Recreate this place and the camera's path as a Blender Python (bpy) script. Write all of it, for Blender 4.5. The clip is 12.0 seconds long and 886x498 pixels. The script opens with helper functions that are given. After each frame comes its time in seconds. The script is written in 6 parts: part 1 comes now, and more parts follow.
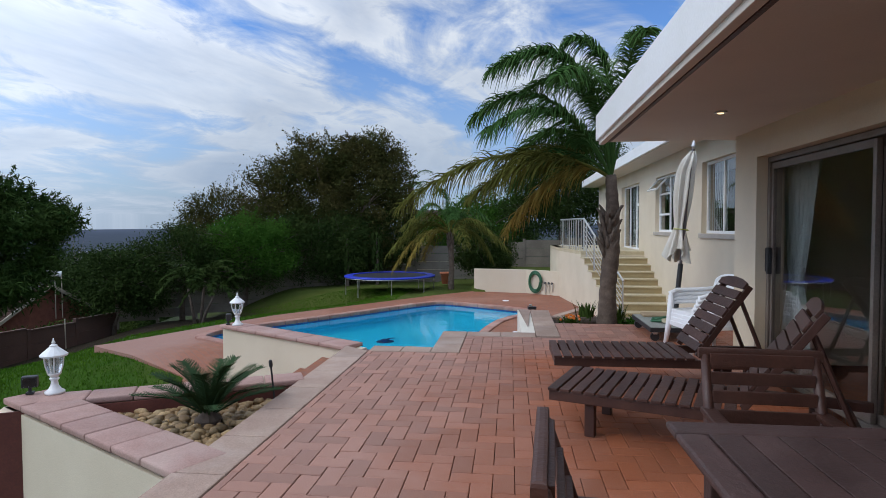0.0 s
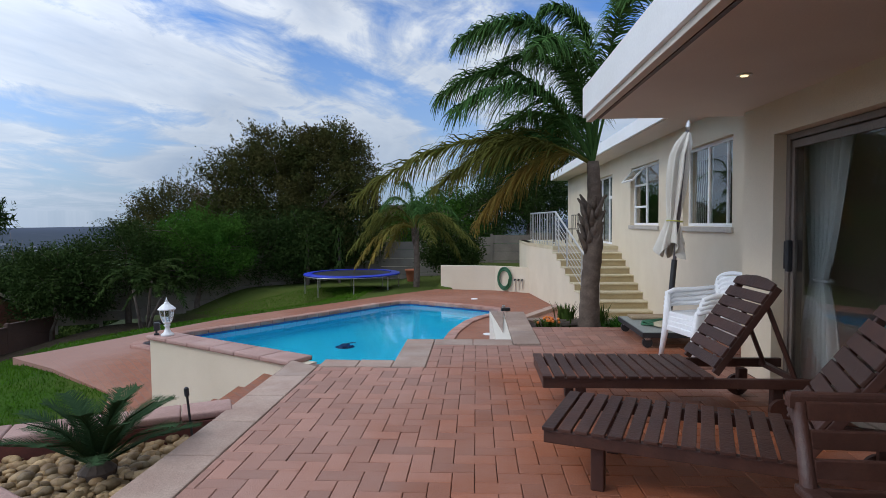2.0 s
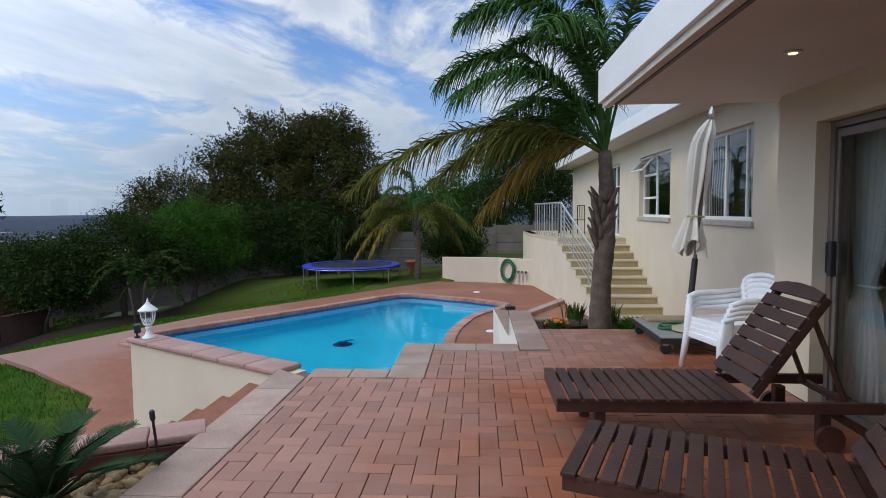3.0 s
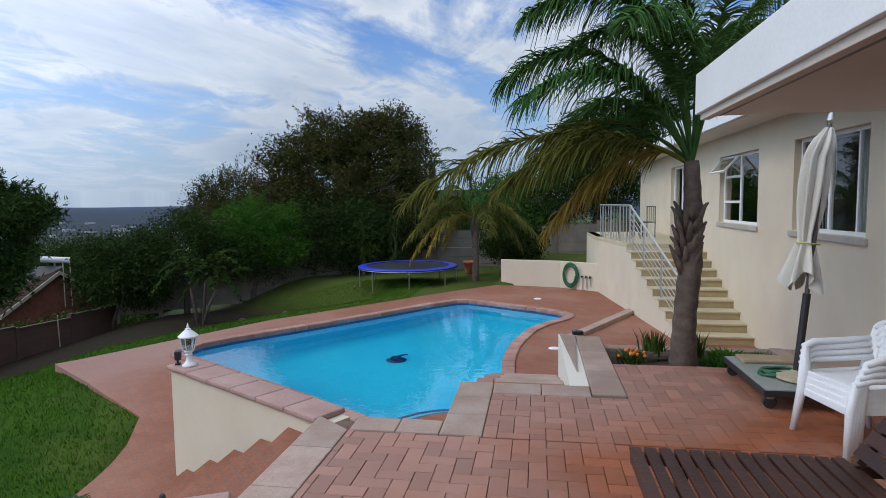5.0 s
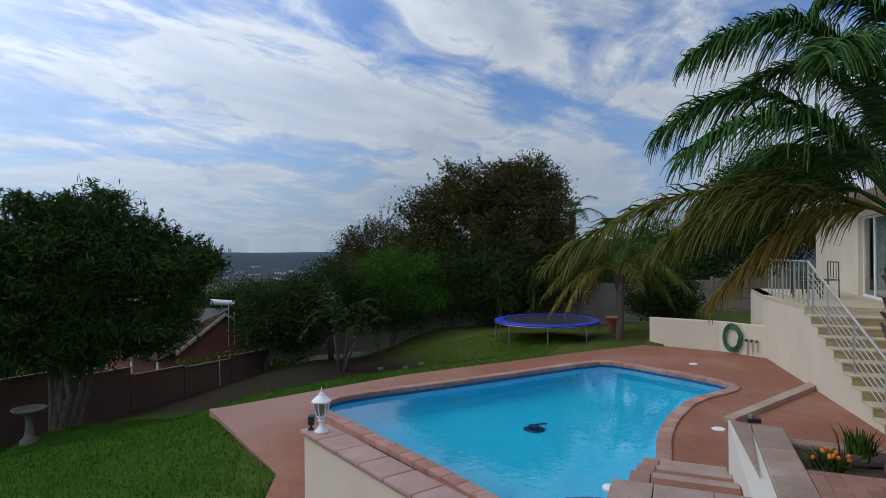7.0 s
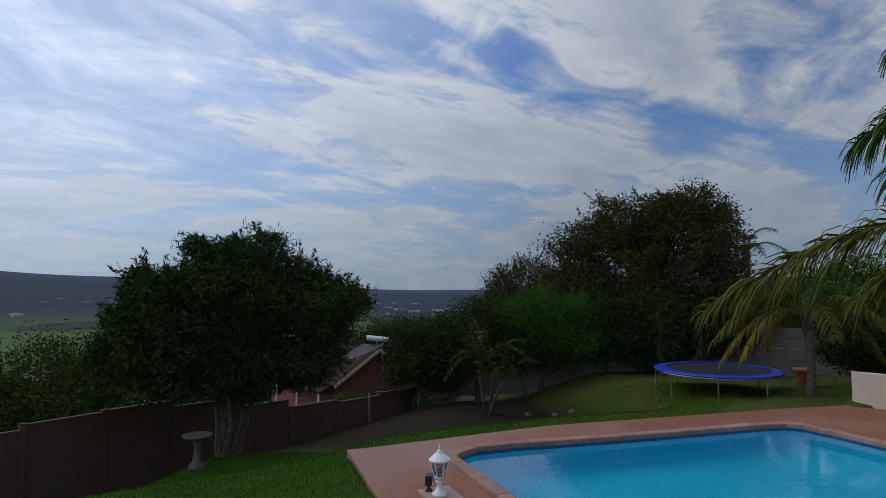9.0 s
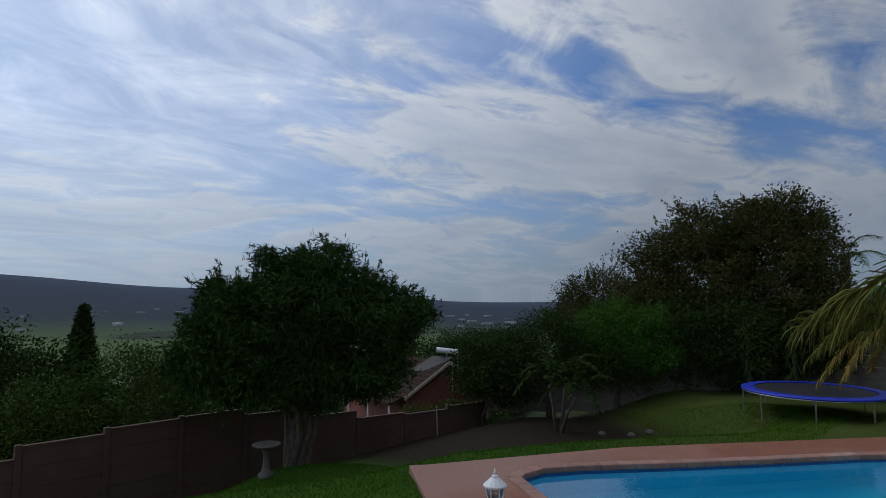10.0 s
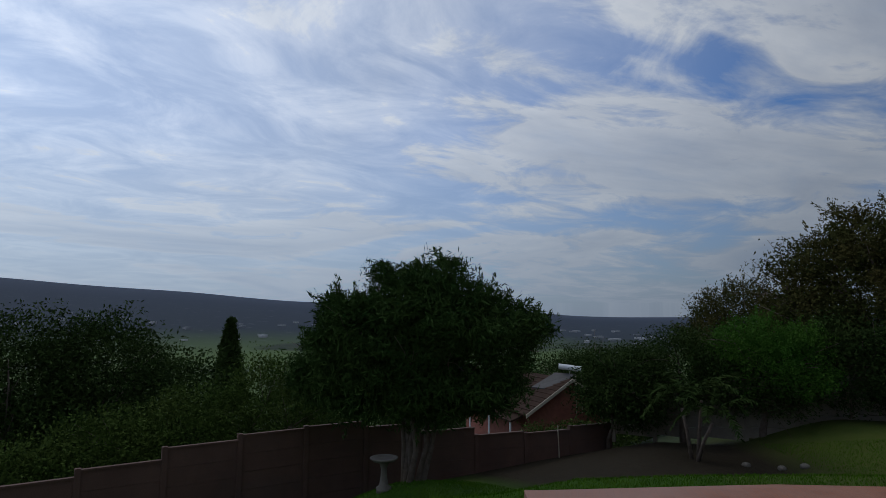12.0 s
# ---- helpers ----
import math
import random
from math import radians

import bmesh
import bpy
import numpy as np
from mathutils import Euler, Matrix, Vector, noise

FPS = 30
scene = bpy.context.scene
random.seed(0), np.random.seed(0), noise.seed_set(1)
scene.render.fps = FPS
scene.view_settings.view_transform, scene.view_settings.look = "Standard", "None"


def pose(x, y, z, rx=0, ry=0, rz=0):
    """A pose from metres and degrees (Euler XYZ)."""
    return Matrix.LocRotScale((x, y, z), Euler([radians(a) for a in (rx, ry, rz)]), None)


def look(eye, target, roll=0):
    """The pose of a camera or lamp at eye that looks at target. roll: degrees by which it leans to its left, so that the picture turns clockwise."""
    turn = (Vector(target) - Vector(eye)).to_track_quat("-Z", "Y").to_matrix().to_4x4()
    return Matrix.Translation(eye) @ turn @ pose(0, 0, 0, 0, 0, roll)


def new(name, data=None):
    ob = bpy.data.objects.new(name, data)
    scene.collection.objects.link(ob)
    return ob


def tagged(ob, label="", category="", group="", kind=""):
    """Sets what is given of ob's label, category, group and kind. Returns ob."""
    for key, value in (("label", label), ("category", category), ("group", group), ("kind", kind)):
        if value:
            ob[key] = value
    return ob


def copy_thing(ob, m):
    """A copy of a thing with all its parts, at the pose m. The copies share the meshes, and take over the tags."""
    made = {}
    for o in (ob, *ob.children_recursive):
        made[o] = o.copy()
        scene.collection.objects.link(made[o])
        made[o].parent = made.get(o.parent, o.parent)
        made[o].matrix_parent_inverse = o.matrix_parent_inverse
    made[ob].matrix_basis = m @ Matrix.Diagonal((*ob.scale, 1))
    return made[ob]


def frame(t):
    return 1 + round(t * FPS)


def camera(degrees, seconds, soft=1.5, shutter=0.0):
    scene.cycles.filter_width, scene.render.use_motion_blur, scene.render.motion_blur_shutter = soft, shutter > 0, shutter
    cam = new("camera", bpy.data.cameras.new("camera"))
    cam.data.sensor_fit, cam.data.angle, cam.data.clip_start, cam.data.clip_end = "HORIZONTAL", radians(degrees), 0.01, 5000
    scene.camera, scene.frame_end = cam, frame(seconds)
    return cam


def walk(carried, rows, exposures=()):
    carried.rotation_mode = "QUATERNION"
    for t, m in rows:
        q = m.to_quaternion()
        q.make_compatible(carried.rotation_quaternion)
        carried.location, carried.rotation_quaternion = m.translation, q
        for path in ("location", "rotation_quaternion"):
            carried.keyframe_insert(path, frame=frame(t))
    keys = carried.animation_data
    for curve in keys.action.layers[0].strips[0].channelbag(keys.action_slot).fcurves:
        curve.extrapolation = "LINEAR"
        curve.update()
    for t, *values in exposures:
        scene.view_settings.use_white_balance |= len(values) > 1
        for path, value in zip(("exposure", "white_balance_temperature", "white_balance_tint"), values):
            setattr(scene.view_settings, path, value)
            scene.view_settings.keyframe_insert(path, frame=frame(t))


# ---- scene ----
cam = camera(74.2, 12.0, 0.7)
PATH = [
    (0, (0.349, 0.231, 1.45), (0.12, 2.216, 1.374), -0.2),
    (0.5, (0.289, 0.487, 1.445), (0.102, 2.477, 1.364), -0.3),
    (1, (0.271, 0.72, 1.431), (0.125, 2.713, 1.346), -0.4),
    (1.5, (0.271, 0.998, 1.431), (0.149, 2.993, 1.343), -0.5),
    (2, (0.265, 1.255, 1.412), (0.152, 3.25, 1.321), -0.5),
    (2.5, (0.248, 1.54, 1.44), (0.135, 3.534, 1.33), -0.5),
    (4.5, (0.258, 2.342, 1.71), (0.022, 4.321, 1.547), -0.6),
    (5, (0.176, 2.529, 1.8), (-0.14, 4.497, 1.641), -0.6),
    (5.5, (0.108, 2.653, 1.847), (-0.32, 4.601, 1.698), -0.5),
    (6, (0.07, 2.818, 1.9), (-0.48, 4.737, 1.784), -0.5),
    (6.5, (0.041, 2.938, 1.952), (-0.623, 4.824, 1.892), -0.4),
    (7, (0.017, 3.026, 1.982), (-0.746, 4.875, 1.985), -0.4),
    (9, (-0.069, 3.799, 2.009), (-1.282, 5.384, 2.144), -0.2),
    (9.5, (-0.1, 4.045, 1.991), (-1.413, 5.545, 2.153), -0.1),
    (10, (-0.17, 4.207, 1.998), (-1.567, 5.627, 2.174), 0.0),
    (10.5, (-0.246, 4.353, 1.999), (-1.716, 5.695, 2.194), 0.2),
    (11, (-0.322, 4.508, 2.011), (-1.852, 5.779, 2.221), 0.2),
    (11.5, (-0.37, 4.61, 2.01), (-1.965, 5.798, 2.227), 0.25),
    (12, (-0.35, 4.65, 1.997), (-2.007, 5.747, 2.221), 0.2),
]
EXPOSURES = [(0, -0.45), (4.5, -0.45), (5.5, -0.52), (6.5, -0.72), (7, -0.85), (9, -1.31), (10, -1.46), (12, -1.62)]
walk(cam, [(t, look(e, g, r)) for t, e, g, r in PATH], EXPOSURES)

# ---- sky, sun ----
SUN_FROM = Vector((-0.80, -0.42, 0.80)).normalized()
world = bpy.data.worlds.new("world")
scene.world = world
world.use_nodes = True


class Nodes:
    """Short hand for building a node tree."""

    def __init__(self, tree):
        self.tree = tree
        tree.nodes.clear()

    def add(self, kind, _out=0, **inputs):
        n = self.tree.nodes.new(kind)
        for key, value in inputs.items():
            self.put(n, key, value)
        return n

    def put(self, n, key, value):
        sock = n.inputs[int(key[1:])] if key[0] == "i" and key[1:].isdigit() else n.inputs[key.replace("_", " ")]
        if isinstance(value, bpy.types.NodeSocket):
            self.tree.links.new(value, sock)
        elif isinstance(value, tuple) and len(value) == 3 and sock.type == "RGBA":
            sock.default_value = (*value, 1)
        else:
            sock.default_value = value

    def noise(self, vec, scale, detail=4.0, rough=0.55, distort=0.0):
        return self.add("ShaderNodeTexNoise", Vector=vec, Scale=scale, Detail=detail, Roughness=rough, Distortion=distort).outputs[0]

    def ramp(self, fac, a, b, lo=(0, 0, 0), hi=(1, 1, 1)):
        n = self.add("ShaderNodeValToRGB", Fac=fac)
        n.color_ramp.elements[0].position, n.color_ramp.elements[0].color = a, (*lo, 1)
        n.color_ramp.elements[1].position, n.color_ramp.elements[1].color = b, (*hi, 1)
        return n.outputs[0]

    def mix(self, fac, a, b, blend="MIX"):
        n = self.add("ShaderNodeMix")
        n.data_type, n.blend_type = "RGBA", blend
        self.put(n, "i0", fac)
        self.put(n, "i6", a)
        self.put(n, "i7", b)
        return n.outputs[2]

    def math(self, op, a, b=0.0):
        n = self.add("ShaderNodeMath")
        n.operation = op
        self.put(n, "i0", a)
        self.put(n, "i1", b)
        return n.outputs[0]


w = Nodes(world.node_tree)
sky = w.add("ShaderNodeTexSky")
sky.sky_type, sky.sun_disc = "NISHITA", False
sky.sun_elevation = math.asin(SUN_FROM.z)
sky.sun_rotation = math.atan2(SUN_FROM.x, SUN_FROM.y)
sky.air_density, sky.dust_density, sky.ozone_density = 1.0, 1.2, 2.0
way = w.add("ShaderNodeTexCoord").outputs["Generated"]
parts = w.add("ShaderNodeSeparateXYZ", Vector=way)
high = w.math("MAXIMUM", parts.outputs[2], 0.02)
flat = w.add("ShaderNodeCombineXYZ", X=w.math("DIVIDE", parts.outputs[0], w.math("ADD", high, 0.12)),
             Y=w.math("DIVIDE", parts.outputs[1], w.math("ADD", high, 0.12)), Z=0.0).outputs[0]
streak = w.add("ShaderNodeMapping", Vector=flat, Rotation=(0, 0, radians(-12)), Scale=(0.90, 0.55, 1.0), Location=(3.1, 1.7, 0)).outputs[0]
bank = w.noise(streak, 0.70, 13, 0.56, 0.9)
puff = w.noise(w.add("ShaderNodeMapping", Vector=flat, Rotation=(0, 0, radians(-20)), Scale=(1.0, 0.7, 1.0)).outputs[0], 2.8, 11, 0.62, 0.7)
thick = w.math("ADD", w.math("MULTIPLY", bank, 0.72), w.math("MULTIPLY", puff, 0.28))
cover = w.ramp(thick, 0.42, 0.515)
clear = w.mix(1.0, sky.outputs[0], (1.25, 1.75, 2.5), "MULTIPLY")
lit = w.ramp(thick, 0.43, 0.52, (7.9, 9.1, 11.0), (10.2, 11.0, 12.2))
cloud = w.mix(w.ramp(thick, 0.52, 0.63), lit, (5.6, 6.9, 9.2))
cloud = w.mix(1.0, cloud, w.ramp(puff, 0.38, 0.62, (0.80, 0.83, 0.88), (1.12, 1.11, 1.09)), "MULTIPLY")
toward = w.add("ShaderNodeVectorMath", i0=way, i1=tuple(SUN_FROM))
toward.operation = "DOT_PRODUCT"
near_sun = w.ramp(toward.outputs["Value"], 0.05, 1.0, (0.95, 0.95, 0.95), (2.2, 2.2, 2.2))
veil = w.ramp(toward.outputs["Value"], 0.20, 0.65)
dome = w.mix(w.math("MULTIPLY", w.math("MAXIMUM", cover, w.math("MULTIPLY", veil, 0.85)), 0.93), clear, cloud)
haze = w.ramp(parts.outputs[2], 0.01, 0.30, (1, 1, 1), (0, 0, 0))
dome = w.mix(w.math("MULTIPLY", haze, 0.85), dome, (5.2, 6.5, 8.4))
dome = w.mix(1.0, dome, near_sun, "MULTIPLY")
w.add("ShaderNodeOutputWorld", Surface=w.add("ShaderNodeBackground", Color=dome, Strength=0.1).outputs[0])

sun = new("sun", bpy.data.lights.new("sun", "SUN"))
sun.data.energy, sun.data.angle, sun.data.color = 0.95, radians(14), (1.0, 0.86, 0.66)
sun.matrix_world = look(SUN_FROM * 50, (0, 0, 0))
tagged(sun, "soft sun behind thin cloud", "sun")


# ---- materials ----
def surface(name, a, b, scale=3.0, rough=0.7, bump=0.15, grain=60.0, metal=0.0, c=None, stain=0.6, each=0.0, island=False, coat=0.0, spec=0.5, bleached=None, speckle=0.35):
    """A painted, stone, wood or leaf surface: two colours in patches, a fine grain, stains of colour c, relief."""
    m = bpy.data.materials.new(name)
    m.use_nodes = True
    k = Nodes(m.node_tree)
    geo = k.add("ShaderNodeNewGeometry")
    pos = geo.outputs["Position"]
    colour = k.mix(k.ramp(k.noise(pos, scale, 5), 0.35, 0.66), a, b)
    fine = k.noise(pos, grain, 3, 0.6)
    colour = k.mix(speckle, colour, k.mix(k.ramp(fine, 0.3, 0.7), (0.55, 0.55, 0.55), (1.35, 1.35, 1.35)), "MULTIPLY") if grain else colour
    if c:
        colour = k.mix(k.math("MULTIPLY", k.ramp(k.noise(pos, scale * 0.31, 6, 0.62, 0.6), 0.52, 0.72), stain), colour, c)
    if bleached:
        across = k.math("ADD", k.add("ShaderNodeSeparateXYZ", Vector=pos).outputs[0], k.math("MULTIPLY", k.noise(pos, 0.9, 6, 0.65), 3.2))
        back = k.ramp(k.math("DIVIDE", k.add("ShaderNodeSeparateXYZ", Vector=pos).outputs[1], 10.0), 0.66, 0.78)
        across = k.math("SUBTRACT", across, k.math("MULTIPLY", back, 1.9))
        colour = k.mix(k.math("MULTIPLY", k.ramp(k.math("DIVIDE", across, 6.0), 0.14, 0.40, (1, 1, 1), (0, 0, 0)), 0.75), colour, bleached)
    if each:
        pick = geo.outputs["Random Per Island"] if island else k.add("ShaderNodeObjectInfo").outputs["Random"]
        colour = k.mix(1.0, colour, k.ramp(pick, 0, 1, (1 - each,) * 3, (1 + each, 1 + each * 0.8, 1 + each * 0.7)), "MULTIPLY")
    b1 = k.add("ShaderNodeBump", Strength=bump, Distance=0.01, Height=fine).outputs[0]
    shader = k.add("ShaderNodeBsdfPrincipled", Base_Color=colour, Metallic=metal, Normal=b1, Coat_Weight=coat,
                   Roughness=k.math("ADD", k.math("MULTIPLY", fine, 0.16), rough - 0.08))
    shader.inputs["Specular IOR Level"].default_value = spec
    k.add("ShaderNodeOutputMaterial", Surface=shader.outputs[0])
    return m


def glass(name, tint=(0.9, 0.95, 0.95), rough=0.0, ior=1.45, ripple=0.0):
    m = bpy.data.materials.new(name)
    m.use_nodes = True
    k = Nodes(m.node_tree)
    s = k.add("ShaderNodeBsdfPrincipled", Base_Color=tint, Roughness=rough, IOR=ior, Transmission_Weight=1.0)
    if ripple:
        pos = k.add("ShaderNodeNewGeometry").outputs["Position"]
        s_h = k.noise(pos, 5.0, 3, 0.5, 0.4)
        k.put(s, "Normal", k.add("ShaderNodeBump", Strength=ripple, Distance=0.03, Height=s_h).outputs[0])
    k.add("ShaderNodeOutputMaterial", Surface=s.outputs[0])
    return m


def paving(name, a, b, joint, unit=0.24, stain=(0.36, 0.18, 0.12), worn=None):
    """Brick paving too far off to lay piece by piece: pattern and relief by the material."""
    m = bpy.data.materials.new(name)
    m.use_nodes = True
    k = Nodes(m.node_tree)
    pos = k.add("ShaderNodeNewGeometry").outputs["Position"]
    turned = k.add("ShaderNodeMapping", Vector=pos, Rotation=(0, 0, radians(45))).outputs[0]
    br = k.add("ShaderNodeTexBrick", Vector=turned, Color1=a, Color2=b, Mortar=joint, Scale=1.0, Mortar_Size=0.006, Brick_Width=unit, Row_Height=unit / 2)
    colour = k.mix(k.math("MULTIPLY", k.ramp(k.noise(pos, 0.7, 6, 0.62), 0.45, 0.7), 0.55), br.outputs[0], stain)
    colour = k.mix(0.4, colour, k.mix(k.ramp(k.noise(pos, 40, 3), 0.3, 0.7), (0.6, 0.6, 0.6), (1.3, 1.3, 1.3)), "MULTIPLY")
    if worn:
        side = k.add("ShaderNodeSeparateXYZ", Vector=pos).outputs[0]
        edge = k.math("ADD", side, k.math("MULTIPLY", k.noise(pos, 0.8, 5), 2.0))
        fade = k.ramp(k.math("DIVIDE", k.math("SUBTRACT", -2.5, edge), 6.0), 0.32, 0.60)
        colour = k.mix(k.math("MULTIPLY", fade, 0.65), colour, worn)
    bump = k.add("ShaderNodeBump", Strength=0.5, Distance=0.006, Height=k.math("SUBTRACT", 1.0, br.outputs[1])).outputs[0]
    k.add("ShaderNodeOutputMaterial", Surface=k.add("ShaderNodeBsdfPrincipled", Base_Color=colour, Roughness=0.75, Normal=bump).outputs[0])
    return m


PLASTER = surface("cream_plaster", (0.62, 0.53, 0.395), (0.67, 0.58, 0.44), 1.2, 0.85, 0.25, 90, c=(0.58, 0.52, 0.43), stain=0.3, speckle=0.1)
PALE = surface("pale_plaster", (0.70, 0.65, 0.56), (0.74, 0.69, 0.60), 1.5, 0.8, 0.2, 80, speckle=0.1)
WHITE = surface("white_paint", (0.80, 0.80, 0.78), (0.84, 0.84, 0.83), 2, 0.45, 0.05, 60, c=(0.70, 0.69, 0.66), stain=0.3, speckle=0.1)
SOFFIT = surface("soffit_board", (0.60, 0.54, 0.47), (0.64, 0.58, 0.50), 1.5, 0.8, 0.1, 80, speckle=0.1)
COPING = surface("coping_stone", (0.335, 0.23, 0.180), (0.405, 0.30, 0.235), 3, 0.8, 0.5, 70, c=(0.47, 0.38, 0.33), stain=0.6, each=0.12)
COPING_ROSE = surface("rose_coping_stone", (0.36, 0.215, 0.18), (0.42, 0.27, 0.23), 3, 0.8, 0.5, 70, c=(0.47, 0.36, 0.31), stain=0.6, each=0.10)
LINING = surface("red_lining", (0.11, 0.032, 0.024), (0.15, 0.045, 0.032), 3, 0.85, 0.3, 50)
COPING_RED = surface("red_coping_stone", (0.33, 0.16, 0.12), (0.40, 0.22, 0.17), 3, 0.75, 0.5, 70, c=(0.45, 0.33, 0.28), stain=0.7, each=0.14)
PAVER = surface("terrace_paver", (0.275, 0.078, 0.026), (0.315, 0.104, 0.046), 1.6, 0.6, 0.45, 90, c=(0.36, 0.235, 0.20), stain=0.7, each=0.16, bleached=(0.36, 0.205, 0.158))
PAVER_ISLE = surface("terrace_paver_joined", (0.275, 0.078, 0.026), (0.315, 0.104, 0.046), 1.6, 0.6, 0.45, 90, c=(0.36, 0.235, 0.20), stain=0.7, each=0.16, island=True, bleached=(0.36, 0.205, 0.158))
JOINT = surface("paving_sand", (0.13, 0.075, 0.055), (0.18, 0.11, 0.085), 6, 0.95, 0.4, 120)
DECK = paving("deck_paving", (0.29, 0.098, 0.045), (0.24, 0.080, 0.038), (0.19, 0.10, 0.07), worn=(0.345, 0.205, 0.165))
PATHWAY = paving("path_paving", (0.40, 0.21, 0.16), (0.36, 0.18, 0.13), (0.24, 0.14, 0.11), stain=(0.44, 0.30, 0.26))
STEP = surface("ochre_step", (0.42, 0.32, 0.16), (0.47, 0.37, 0.20), 2.5, 0.7, 0.3, 70, c=(0.36, 0.29, 0.17), stain=0.5)
NOSING = surface("pale_nosing", (0.50, 0.42, 0.27), (0.55, 0.47, 0.31), 3, 0.7, 0.3, 70)
LAWN = surface("lawn_grass", (0.055, 0.13, 0.018), (0.085, 0.17, 0.025), 0.9, 0.9, 1.0, 45, c=(0.13, 0.16, 0.035), stain=0.6, spec=0.2)
POOL = surface("pool_plaster", (0.012, 0.57, 0.82), (0.018, 0.61, 0.85), 0.8, 0.6, 0.1, 30, c=(0.010, 0.45, 0.74), stain=0.6)
POOL_TILE = surface("blue_mosaic", (0.02, 0.06, 0.20), (0.03, 0.10, 0.28), 14, 0.3, 0.3, 60)
WATER = glass("pool_water", (0.70, 0.97, 1.0), 0.02, 1.33, 0.10)
PANE = glass("window_glass", (0.86, 0.9, 0.9))
ALU = surface("grey_aluminium", (0.55, 0.55, 0.54), (0.62, 0.62, 0.60), 4, 0.4, 0.05, 80, metal=0.6)
STEEL = surface("brushed_steel", (0.55, 0.54, 0.52), (0.62, 0.61, 0.59), 4, 0.3, 0.05, 90, metal=0.9)
BLACK = surface("black_plastic", (0.02, 0.02, 0.022), (0.03, 0.03, 0.033), 6, 0.5, 0.1, 60)
WOOD = surface("dark_teak", (0.040, 0.014, 0.009), (0.062, 0.024, 0.015), 6, 0.5, 0.35, 50, c=(0.11, 0.06, 0.048), stain=0.35, each=0.2)
WOOD_GREY = surface("weathered_teak", (0.045, 0.023, 0.020), (0.068, 0.037, 0.033), 5, 0.55, 0.35, 45, c=(0.10, 0.065, 0.06), stain=0.4, each=0.2)
PLASTIC = surface("white_plastic", (0.78, 0.79, 0.80), (0.82, 0.83, 0.84), 2, 0.35, 0.03, 50, speckle=0.1)
CLOTH = surface("cream_canvas", (0.62, 0.60, 0.53), (0.70, 0.67, 0.60), 3, 0.9, 0.4, 140, c=(0.45, 0.43, 0.39), stain=0.35)
VOILE = surface("white_curtain_cloth", (0.66, 0.66, 0.62), (0.74, 0.74, 0.70), 3, 0.9, 0.3, 150)
BOUNDARY = surface("brown_precast_wall", (0.095, 0.050, 0.037), (0.125, 0.068, 0.05), 1.3, 0.9, 0.4, 40, c=(0.08, 0.055, 0.045), stain=0.6)
VIBRA = surface("grey_precast_panel", (0.15, 0.13, 0.105), (0.20, 0.175, 0.14), 1.5, 0.9, 0.4, 40, c=(0.18, 0.17, 0.14), stain=0.6, each=0.1)
SOIL = surface("dark_soil", (0.06, 0.04, 0.028), (0.10, 0.065, 0.045), 5, 0.95, 0.8, 60)
PEBBLE = surface("river_pebble", (0.24, 0.155, 0.07), (0.42, 0.31, 0.16), 7, 0.6, 0.15, 90, each=0.45, island=True)
BARK = surface("bark", (0.09, 0.065, 0.048), (0.15, 0.115, 0.09), 7, 0.9, 0.9, 35)
PALM_BARK = surface("palm_bark", (0.085, 0.060, 0.044), (0.155, 0.115, 0.085), 9, 0.9, 0.9, 40, c=(0.08, 0.06, 0.05))


def leaf(name, a, b, each=0.45, scale=0.8):
    m = surface(name, a, b, scale, 0.85, 0.05, 8, each=each * 0.6, island=True, spec=0.03)
    return m


LEAF_DARK = leaf("dark_leaf", (0.026, 0.050, 0.013), (0.042, 0.068, 0.018))
LEAF_OLIVE = leaf("olive_leaf", (0.044, 0.058, 0.016), (0.085, 0.076, 0.026))
LEAF_GREEN = leaf("green_leaf", (0.040, 0.115, 0.015), (0.065, 0.145, 0.022))
LEAF_WILLOW = leaf("willow_leaf", (0.030, 0.064, 0.016), (0.052, 0.092, 0.024))
LEAF_HEDGE = leaf("hedge_leaf", (0.045, 0.082, 0.016), (0.07, 0.105, 0.024))
FROND = leaf("palm_frond", (0.045, 0.11, 0.03), (0.07, 0.14, 0.04))
FROND_YELLOW = leaf("yellowing_frond", (0.27, 0.19, 0.045), (0.18, 0.17, 0.04))
FROND_OLIVE = leaf("olive_frond", (0.11, 0.118, 0.028), (0.13, 0.14, 0.032))
CYCAD = leaf("cycad_leaf", (0.025, 0.055, 0.025), (0.04, 0.075, 0.032), 0.25)


# ---- mesh helpers ----
def mesh_of(name, bm, material, smooth=False):
    me = bpy.data.meshes.new(name)
    bm.to_mesh(me)
    bm.free()
    me.materials.append(material)
    if smooth:
        me.polygons.foreach_set("use_smooth", [True] * len(me.polygons))
    return me


def part(name, bm, material, parent=None, label="", smooth=False):
    ob = new(name, mesh_of(name, bm, material, smooth))
    ob.parent = parent
    if label:
        tagged(ob, label)
    return ob


def raw(name, verts, faces, material, parent=None, smooth=False):
    me = bpy.data.meshes.new(name)
    me.from_pydata(np.asarray(verts).tolist(), [], np.asarray(faces).tolist() if not isinstance(faces, list) else faces)
    me.materials.append(material)
    if smooth:
        me.polygons.foreach_set("use_smooth", [True] * len(me.polygons))
    ob = new(name, me)
    ob.parent = parent
    return ob


def thing(name, m, label, category, group="", kind=""):
    ob = new(name)
    ob.empty_display_size = 0.1
    ob.matrix_world = m
    return tagged(ob, label, category, group, kind)


